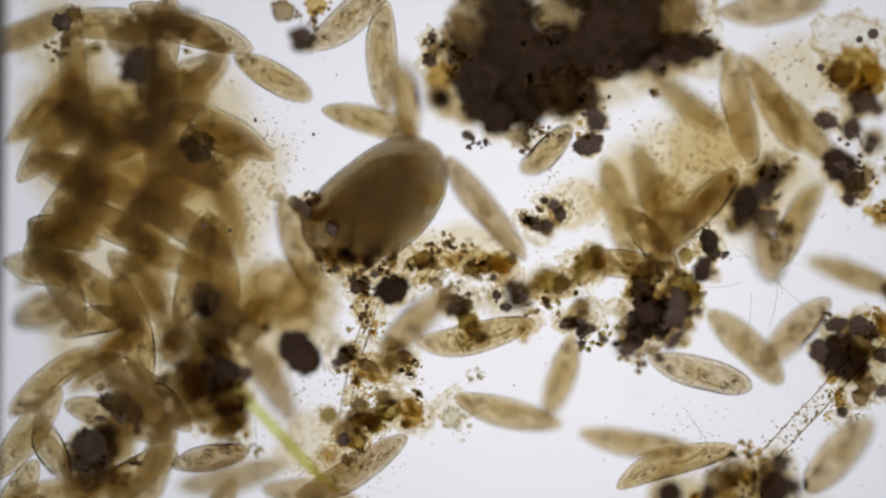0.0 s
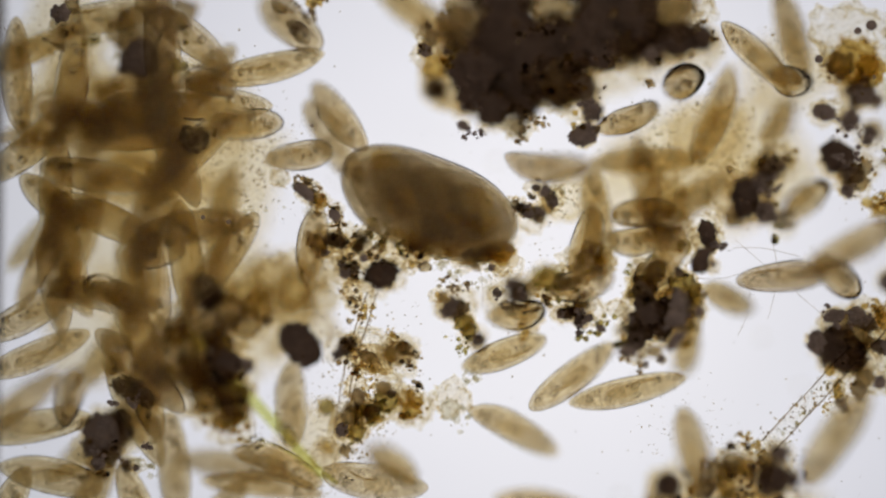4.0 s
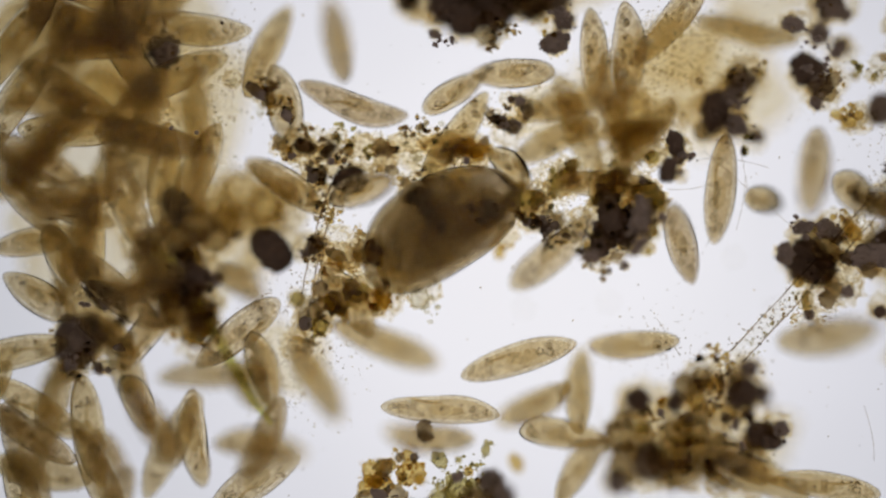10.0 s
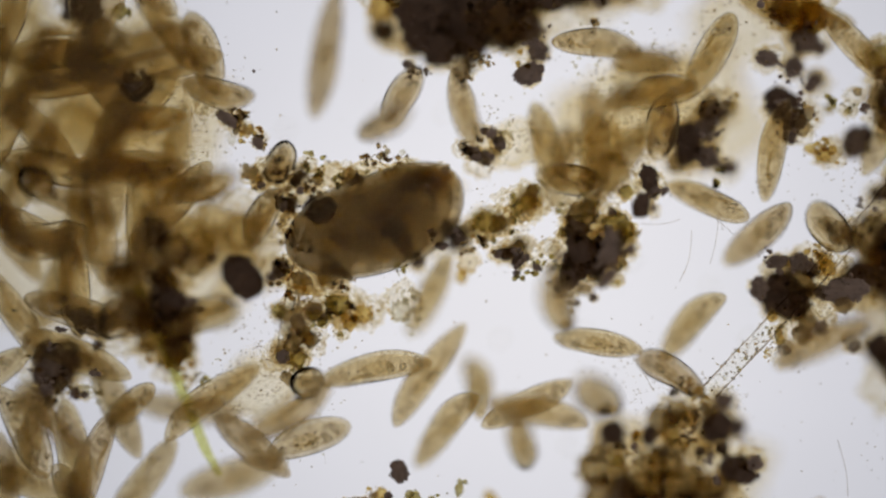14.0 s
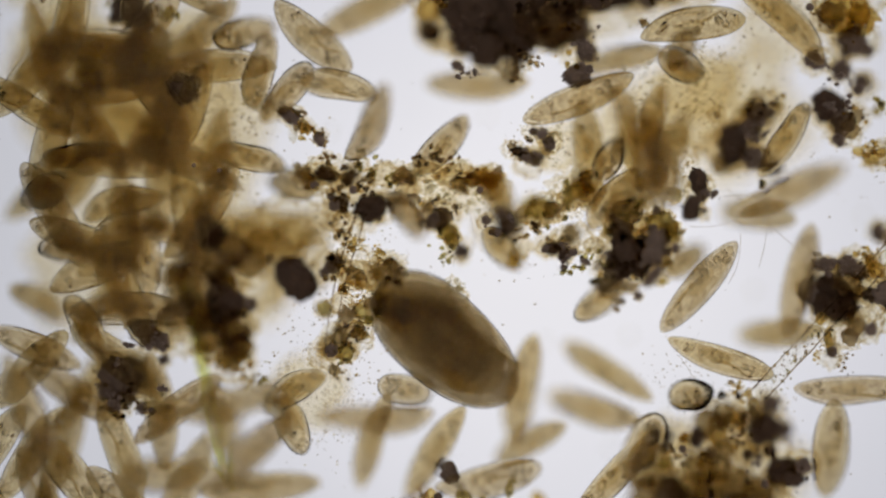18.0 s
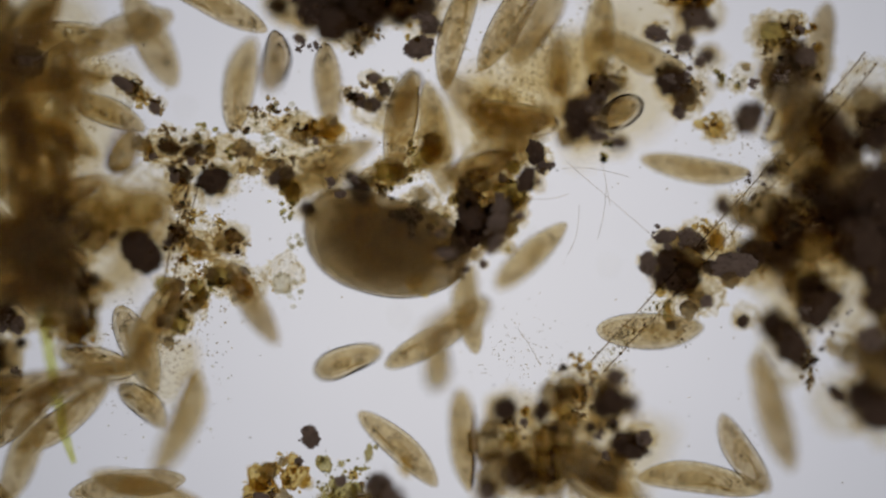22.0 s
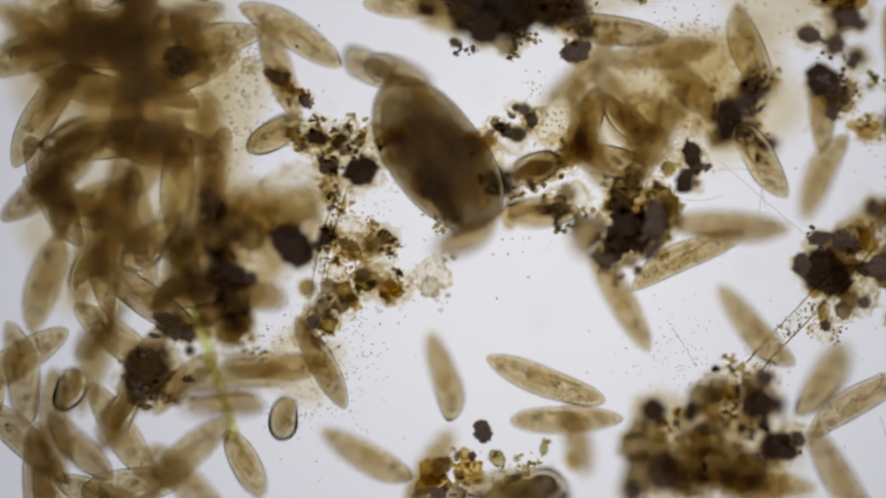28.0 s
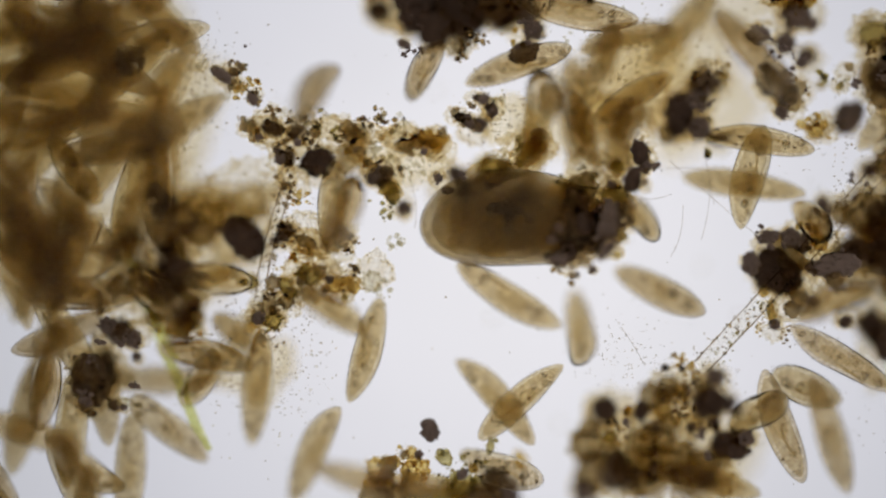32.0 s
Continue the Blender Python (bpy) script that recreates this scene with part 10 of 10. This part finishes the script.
    walk(SWARM[69], [
        (0, swim(1507, -156, -89, 292, 15, 303)), (1, swim(1539, 8, -196, 315, 0, 328)), (2, swim(1511, -138, -71, 315, 15, 353)), (2.5, swim(1446, 80, -92, 294, 50, 378)),
        (4.5, swim(1428, 36, -156, 284, 0, 403)), (5, swim(1419, -146, -117, 284, 15, 428)), (6, swim(1415, -109, -96, 284, 15, 453)), (7, swim(1416, -8, -107, 284, 15, 478)),
        (8, swim(1416, -5, -102, 284, 15, 503)), (9, swim(1410, 19, -66, 284, 15, 528)), (10, swim(1412, 18, -83, 284, 15, 553)), (11, swim(1411, 17, -79, 284, 15, 578)),
        (12, swim(1409, 18, -69, 284, 15, 603)), (13, swim(1415, -41, -110, 284, 15, 628)), (13.5, swim(1346, 167, -188, 203, 63, 653)), (15.5, swim(1193, 232, -78, 191, 0, 678)),
        (16, swim(1338, 202, -92, 193, 0, 703)), (17, swim(1187, 188, -4, 149, 51, 728)), (18, swim(1227, 220, -19, 169, 64, 753)), (19, swim(1196, 196, -178, 180, 59, 778)),
        (20, swim(1203, 281, -101, 94, 0, 803)), (21, swim(1197, 219, -90, 86, 47, 828)), (22, swim(1206, 189, -16, 60, 0, 853)), (23, swim(1182, 173, 17, -10, 31, 878)),
        (24, swim(1133, 181, 4, -11, 0, 903)), (25, swim(1175, 167, 21, 2, 30, 928)), (26, swim(1100, 199, 24, 53, 0, 953)), (26.5, swim(1105, 170, -73, 32, 0, 978)),
        (28.5, swim(1124, 209, -1, -9, 0, 1003)), (29, swim(1208, 174, 28, -0, 0, 1028)), (30, swim(1175, 219, 23, 58, 43, 1053)), (31, swim(1170, 242, -19, 57, 34, 1078)),
        (32, swim(1200, 244, -163, 72, 58, 1103))])
    walk(SWARM[70], [
        (0, swim(1258, 1008, 77, 101, -18, 10)), (1, swim(1259, 1006, 76, 101, -18, -20)), (2, swim(1291, 742, 189, 80, -54, -50)), (2.5, swim(1304, 1016, 115, 80, -18, -80)),
        (4.5, swim(1174, 752, 184, 84, -60, -110)), (5, swim(1154, 768, 169, 37, -57, -140)), (6, swim(1052, 729, 186, 108, -52, -170)), (7, swim(1149, 748, 6, 130, -25, -200)),
        (8, swim(1076, 778, 3, 195, -23, -230)), (9, swim(978, 800, 21, 248, -55, -260)), (10, swim(976, 807, 20, 196, -0, -290)), (11, swim(1060, 671, 15, 238, -58, -320)),
        (12, swim(1070, 695, 16, 288, -38, -350)), (13, swim(1067, 705, 77, 249, -22, -380)), (13.5, swim(1050, 684, 207, 265, -51, -410)), (15.5, swim(1247, 550, 197, 344, -43, -440)),
        (16, swim(1062, 639, 96, 416, -55, -470)), (17, swim(1034, 609, -27, 360, -48, -500)), (18, swim(1108, 457, 8, 405, -44, -530)), (19, swim(1076, 503, 17, 360, -64, -560)),
        (20, swim(1073, 450, -27, 405, -64, -590)), (21, swim(1002, 423, -11, 352, -41, -620)), (22, swim(1148, 460, 86, 380, -52, -650)), (23, swim(1177, 436, -9, 315, -64, -680)),
        (24, swim(1247, 423, 7, 309, -12, -710)), (25, swim(1217, 495, 86, 300, -62, -740)), (26, swim(1143, 521, -14, 351, -16, -770)), (26.5, swim(1113, 533, 193, 380, -42, -800)),
        (28.5, swim(1044, 622, 184, 459, -64, -830)), (29, swim(1087, 680, 180, 464, -50, -860)), (30, swim(1088, 690, 184, 487, -64, -890)), (31, swim(1074, 639, -15, 450, -54, -920)),
        (32, swim(1018, 679, 71, 509, -5, -950))])
    walk(SWARM[71], [
        (0, swim(1685, 852, 115, 60, 0, 77)), (1, swim(1556, 794, -13, 74, 0, 102)), (2, swim(1502, 822, 113, 76, 0, 127)), (2.5, swim(1556, 820, -3, 82, 0, 152)),
        (4.5, swim(1699, 812, 74, 82, 0, 177)), (5, swim(1727, 811, 83, 82, 0, 202)), (6, swim(1760, 813, 70, 82, 0, 227)), (7, swim(1521, 1011, 110, 6, 0, 252)),
        (8, swim(1527, 1160, 81, 6, 0, 277)), (9, swim(1528, 1024, 18, 30, 0, 302)), (10, swim(1518, 1034, -6, -6, 7, 327)), (11, swim(1481, 902, 68, 73, 12, 352)),
        (12, swim(1479, 1178, 76, 73, 0, 377)), (13, swim(1477, 1125, 90, 73, 0, 402)), (13.5, swim(1479, 1121, 79, 73, 0, 427)), (15.5, swim(1556, 819, 179, 28, 38, 452)),
        (16, swim(1459, 871, 192, 90, 28, 477)), (17, swim(1286, 762, 161, 38, 50, 502)), (18, swim(1293, 742, 4, -20, 0, 527)), (19, swim(1374, 717, -7, -71, 29, 552)),
        (20, swim(1259, 659, 86, -74, 0, 577)), (21, swim(1288, 620, 200, -67, 54, 602)), (22, swim(1240, 608, 101, -139, 33, 627)), (23, swim(1207, 587, 183, -86, 61, 652)),
        (24, swim(1013, 560, 178, -153, 64, 677)), (25, swim(935, 550, 158, -225, 59, 702)), (26, swim(898, 544, 177, -184, 41, 727)), (26.5, swim(999, 492, 94, -248, 64, 752)),
        (28.5, swim(958, 587, 73, -166, 40, 777)), (29, swim(883, 717, 81, -236, 44, 802)), (30, swim(843, 676, 201, -262, 64, 827)), (31, swim(776, 711, 209, -292, 20, 852)),
        (32, swim(721, 700, 164, -219, 46, 877))])
    walk(SWARM[72], [
        (0, swim(1584, -161, -114, 48, -24, 144)), (1, swim(1584, -163, -115, 48, -24, 114)), (2, swim(1580, -143, -98, 48, -24, 84)), (2.5, swim(1585, -147, -119, 48, -24, 54)),
        (4.5, swim(1573, -138, -70, 48, -24, 24)), (5, swim(1576, -141, -87, 48, -24, -6)), (6, swim(1573, -105, -77, 48, -24, -36)), (7, swim(1576, -5, -90, 48, -24, -66)),
        (8, swim(1574, -2, -83, 48, -24, -96)), (9, swim(1495, 193, 19, 34, 0, -126)), (10, swim(1517, 17, -86, 34, -24, -156)), (11, swim(1512, 19, -67, 34, -24, -186)),
        (12, swim(1518, 12, -102, 34, -24, -216)), (13, swim(1518, -39, -100, 34, -24, -246)), (13.5, swim(1530, 151, -99, -10, 0, -276)), (15.5, swim(1524, -42, -65, -10, -24, -306)),
        (16, swim(1444, 126, -164, 13, 0, -336)), (17, swim(1443, 112, -164, 99, 0, -366)), (18, swim(1394, 140, 26, 135, 0, -396)), (19, swim(1465, 221, -98, 75, -54, -426)),
        (20, swim(1444, 322, -17, 47, -57, -456)), (21, swim(1457, 222, -110, 94, -47, -486)), (22, swim(1444, 242, -87, 153, -42, -516)), (23, swim(1477, 295, -179, 143, -64, -546)),
        (24, swim(1417, 346, -158, 216, -62, -576)), (25, swim(1479, 540, -95, 249, -0, -606)), (26, swim(1610, 505, -210, 228, 0, -636)), (26.5, swim(1697, 509, -75, 228, -24, -666)),
        (28.5, swim(1417, 452, -153, 285, -42, -696)), (29, swim(1357, 518, -74, 309, -28, -726)), (30, swim(1582, 507, -153, 276, -61, -756)), (31, swim(1588, 533, -71, 342, -64, -786)),
        (32, swim(1560, 551, 5, 328, -60, -816))])
    walk(SWARM[73], [
        (0, swim(1373, 1003, 106, 149, 0, 211)), (1, swim(1374, 1002, 101, 149, 0, 236)), (2, swim(1380, 1024, 70, 149, 0, 261)), (2.5, swim(1374, 1019, 98, 149, 0, 286)),
        (4.5, swim(1371, 1016, 118, 149, 0, 311)), (5, swim(1374, 1018, 105, 149, 0, 336)), (6, swim(1373, 1050, 117, 149, 0, 361)), (7, swim(1388, 984, 94, 151, 0, 386)),
        (8, swim(1404, 997, 82, 140, 0, 411)), (9, swim(1376, 1003, 102, 144, 0, 436)), (10, swim(1389, 1003, 115, 153, 0, 461)), (11, swim(1350, 995, 203, 150, 0, 486)),
        (12, swim(1380, 1016, 104, 135, 0, 511)), (13, swim(1381, 1124, 92, 135, 0, 536)), (13.5, swim(1385, 1123, 68, 135, 0, 561)), (15.5, swim(1380, 1113, 103, 135, 0, 586)),
        (16, swim(1381, 1113, 87, 135, 0, 611)), (17, swim(1244, 915, 22, 173, 28, 636)), (18, swim(1241, 805, 19, 180, 63, 661)), (19, swim(1438, 1011, 83, 157, 0, 686)),
        (20, swim(1466, 968, 72, 200, 47, 711)), (21, swim(1459, 981, -16, 171, 64, 736)), (22, swim(1363, 992, 183, 150, 0, 761)), (23, swim(1384, 997, 184, 157, 0, 786)),
        (24, swim(1484, 864, -6, 82, 38, 811)), (25, swim(1489, 895, 27, 79, 0, 836)), (26, swim(1561, 884, 20, 49, 0, 861)), (26.5, swim(1421, 869, 162, 90, 60, 886)),
        (28.5, swim(1470, 813, 152, 60, 28, 911)), (29, swim(1486, 907, 76, 99, 0, 936)), (30, swim(1517, 861, 115, 105, 0, 961)), (31, swim(1395, 870, 201, 72, 55, 986)),
        (32, swim(1465, 888, -23, 45, 58, 1011))])
    walk(SWARM[74], [
        (0, swim(1693, 107, 84, 230, -15, 278)), (1, swim(1695, 106, 79, 230, -15, 248)), (2, swim(1695, 108, 88, 230, -15, 218)), (2.5, swim(1701, 106, 67, 230, -15, 188)),
        (4.5, swim(1693, 109, 95, 230, -15, 158)), (5, swim(1728, 107, 79, 230, -15, 128)), (6, swim(1747, 112, 113, 230, -15, 98)), (7, swim(1755, 110, 78, 230, -15, 68)),
        (8, swim(1753, 111, 83, 230, -15, 38)), (9, swim(1757, 109, 70, 230, -15, 8)), (10, swim(1755, 110, 77, 230, -15, -22)), (11, swim(1793, 115, 105, 230, -15, -52)),
        (12, swim(1797, 113, 92, 230, -15, -82)), (13, swim(1804, 108, 69, 230, -15, -112)), (13.5, swim(1803, 108, 73, 230, -15, -142)), (15.5, swim(1797, 109, 75, 230, -15, -172)),
        (16, swim(1732, 115, 119, 230, -15, -202)), (17, swim(1705, 113, 104, 230, -15, -232)), (18, swim(1710, 111, 93, 230, -15, -262)), (19, swim(1719, 108, 66, 230, -15, -292)),
        (20, swim(1720, 111, 82, 230, -15, -322)), (21, swim(1565, 249, 173, 250, -51, -352)), (22, swim(1584, 31, 84, 250, -15, -382)), (23, swim(1584, 31, 81, 250, -15, -412)),
        (24, swim(1585, 25, 66, 250, -15, -442)), (25, swim(1577, 35, 97, 250, -15, -472)), (26, swim(1577, 31, 84, 250, -15, -502)), (26.5, swim(1565, 35, 118, 250, -15, -532)),
        (28.5, swim(1571, 34, 113, 250, -15, -562)), (29, swim(1581, 27, 68, 250, -15, -592)), (30, swim(1583, 28, 65, 250, -15, -622)), (31, swim(1403, 234, 206, 174, 0, -652)),
        (32, swim(1424, 271, 186, 126, -24, -682))])
    walk(SWARM[75], [
        (0, swim(20, 48, -89, 208, 18, 345)), (1, swim(92, 132, 20, 292, 59, 370)), (2, swim(107, 151, 6, 374, 17, 395)), (2.5, swim(84, 163, 6, 390, 33, 420)),
        (4.5, swim(36, 151, 15, 463, 0, 445)), (5, swim(39, 235, 5, 454, 0, 470)), (6, swim(42, 210, -69, 454, 18, 495)), (7, swim(87, 258, -109, 454, 18, 520)),
        (8, swim(298, 399, -68, 458, 44, 545)), (9, swim(308, 545, -69, 474, 57, 570)), (10, swim(465, 676, -168, 490, 63, 595)), (11, swim(430, 457, -79, 556, 64, 620)),
        (12, swim(428, 312, -89, 540, 48, 645)), (13, swim(523, 235, -70, 556, 19, 670)), (13.5, swim(491, 273, 2, 553, 59, 695)), (15.5, swim(576, 276, -109, 527, 47, 720)),
        (16, swim(643, 253, -193, 550, 22, 745)), (17, swim(508, 362, -15, 545, 52, 770)), (18, swim(531, 269, 20, 599, 52, 795)), (19, swim(287, 267, -96, 599, 18, 820)),
        (20, swim(282, 223, -66, 599, 18, 845)), (21, swim(324, 219, -65, 599, 18, 870)), (22, swim(331, 223, -111, 599, 18, 895)), (23, swim(349, 238, -66, 599, 18, 920)),
        (24, swim(372, 249, -65, 599, 18, 945)), (25, swim(400, 250, -22, 652, 37, 970)), (26, swim(125, 337, 16, 566, 55, 995)), (26.5, swim(129, 258, 11, 556, 35, 1020)),
        (28.5, swim(107, 212, -107, 556, 18, 1045)), (29, swim(124, 240, -79, 556, 18, 1070)), (30, swim(133, 227, -81, 556, 18, 1095)), (31, swim(148, 249, -120, 556, 18, 1120)),
        (32, swim(186, 265, -65, 556, 18, 1145))])
    r = np.random.default_rng(77)
    for k, thing in enumerate(CROWD):
        a, upper = k * 2.39996, k < 33
        d = (k + 0.5) / 33 if upper else (k - 32.5) / 13
        if upper:
            cx, cy = 238 + 188 * d ** 0.5 * math.cos(a), 345 + 335 * d ** 0.5 * math.sin(a)
        elif k >= 46:
            cx, cy = ((1085, 395), (1160, 350), (1230, 400), (400, 850), (1720, 330), (1770, 250))[k - 46]
        else:
            cx, cy = 150 + 230 * d ** 0.5 * math.cos(a), 930 + 210 * d ** 0.5 * math.sin(a)
        z = r.uniform(-230, -70) if k % 3 == 0 or k >= 46 else r.uniform(-46, 26)
        aim = r.uniform(0, 180) if k % 3 else 60 + r.uniform(-40, 40)
        rows = []
        for t in range(0, 33, 4):
            rows.append((t, swim(cx + r.uniform(-22, 22), cy + r.uniform(-22, 22), z, aim + r.uniform(-25, 25), r.uniform(-9, 9), 20 * t)))
        walk(thing, rows)
    hinge = BLADE.matrix_basis.copy()
    walk(BLADE, [(t, hinge @ pose(0, 0, 0, 0, 0, turn)) for t, turn in ((0, 25), (6, 23), (9, 17), (12, 6), (16, 2), (18, -6), (26, -4), (29, 2), (32, 4))])
    drift(BEANLOW, [(0, 13, 28), (9, 8, 20), (16, 2, 11), (18, 0, 0), (20, -9, -22), (22, 15, -13), (24, 0, -38), (26, 0, -30), (32, 4, -24)])
    drift(KNOT, [(0, 0, 0), (6, 11, -16), (12, -30, -35), (18, -2, -51), (24, -9, -62), (30, -17, -74), (32, -17, -74)])
    drift(TANGLE, [(0, 18, -15), (2, 3, -25), (5, 2, -28), (6, 6, -18), (8, 11, -15), (9, 12, -33), (10, 0, -40), (12, -8, -48), (13, -8, -52), (16, -3, -45), (18, -1, -56), (22, 1, -56), (24, -6, -66), (25, -10, -58), (26, -20, -54), (28.5, -4, -82), (31, 3, -92), (32, 4, -90)])
    drift(STALK, [(0, 0, 0), (6, 0, -6), (9, -10, -30), (16, 0, -40), (19, -6, -54), (26, -20, -54), (32, -30, -60)])
    drift(EGG, [(0, 0, 0), (6, 6, 0), (9, 8, -10), (16, 0, -28), (19, 16, -28), (23, 16, -28), (26, 16, -34), (29, 18, -46), (32, 20, -54)])
    drift(BEAN, [(0, -11, -6), (5, -4, 6), (7, 30, -8), (9, 16, 14), (13, -20, 4), (16, -13, -19), (18, -11, -32), (20, -13, -45), (22, 0, -51), (23, -11, -86), (26, -10, -62), (32, 6, -58)])
    drift(BAND, [(0, 0, 0), (6, 0, -10), (9, 14, -28), (16, -15, -45), (18, -4, -47), (20, 2, -76), (22, -6, -84), (26, -8, -64), (32, 0, -66)])
    drift(GREENMID, [(0, 10, 0), (8, 18, 24), (12, -4, 0), (16, 4, 12), (18, -9, -1), (20, -5, -24), (22, 8, -8), (24, 0, -8), (26, 0, 0), (32, 14, 2)])
    drift(LEFTROCK, [(0, 0, 5), (3, 20, 0), (6, 28, -20), (8, 27, -4), (9, 38, -6), (11, 24, -40), (13, 26, -42), (16, 63, -26), (17, 65, -17), (18, 68, -18), (19, 88, -8), (20, 102, -2), (22, 95, 0), (24, 103, 9), (26, 116, 12), (29, 127, 14), (32, 120, 26)])
    drift(FOOT, [(0, 10, 0), (8, 15, -2), (10, -2, 9), (12, -4, 12), (16, 1, 20), (18, 0, 13), (20, 11, 17), (22, 39, -1), (24, 68, -10), (26, 58, -6), (29, 76, -15), (32, 68, -13)])
    drift(STRIP, [(0, 0, 0), (9, 4, 0), (19, -4, -6), (26, 0, -4), (32, 0, -12)])
    drift(GREAT, [(0, 0, 0), (6, -6, -4), (11, 0, -10), (19, 0, -18), (26, 8, -14), (32, 6, -8)])
    drift(COLUMN, [(0, -12, 18), (8, -4, 18), (12, -10, 20), (13.5, -6, 8), (16, 2, -12), (17, 5, -10), (18, 15, -2), (19, 22, 6), (20, 23, 8), (22, 16, 2), (24, 19, 1), (26, 28, 0), (32, 26, -8)])
    drift(HOOK, [(0, -7, 3), (6, -20, -6), (9, -8, -4), (13, -4, -4), (16, -18, -24), (18, -7, -13), (20, -20, -34), (22, -12, -60), (24, -12, -53), (26, -30, -6), (32, -6, -24)])
    drift(UNDER, [(0, 0, 0), (5, -6, 20), (9, -16, -30), (13, -10, -28), (16, -12, -36), (18, -17, -50), (20, -9, -69), (22, -13, -79), (24, -11, -96), (26, -35, -56), (29, -10, -60), (32, -20, -80)])
    drift(EGGBITS, [(0, 0, 0), (6, 4, 0), (11, 0, -30), (16, -18, -48), (18, -4, -56), (20, 8, -60), (22, 0, -60), (24, -3, -70), (26, -10, -56), (29, 0, -62), (32, 10, -64)])
    drift(FLAKES, [(0, 0, 0), (6, 0, 0), (9, 0, -25), (13, 16, -70), (19, 10, -86), (26, -3, -76), (32, -20, -85)])
    drift(STALKFOOT, [(0, 0, 0), (6, 0, -6), (9, -10, -30), (16, 0, -40), (19, -6, -54), (26, -20, -54), (32, -30, -60)])


motions()
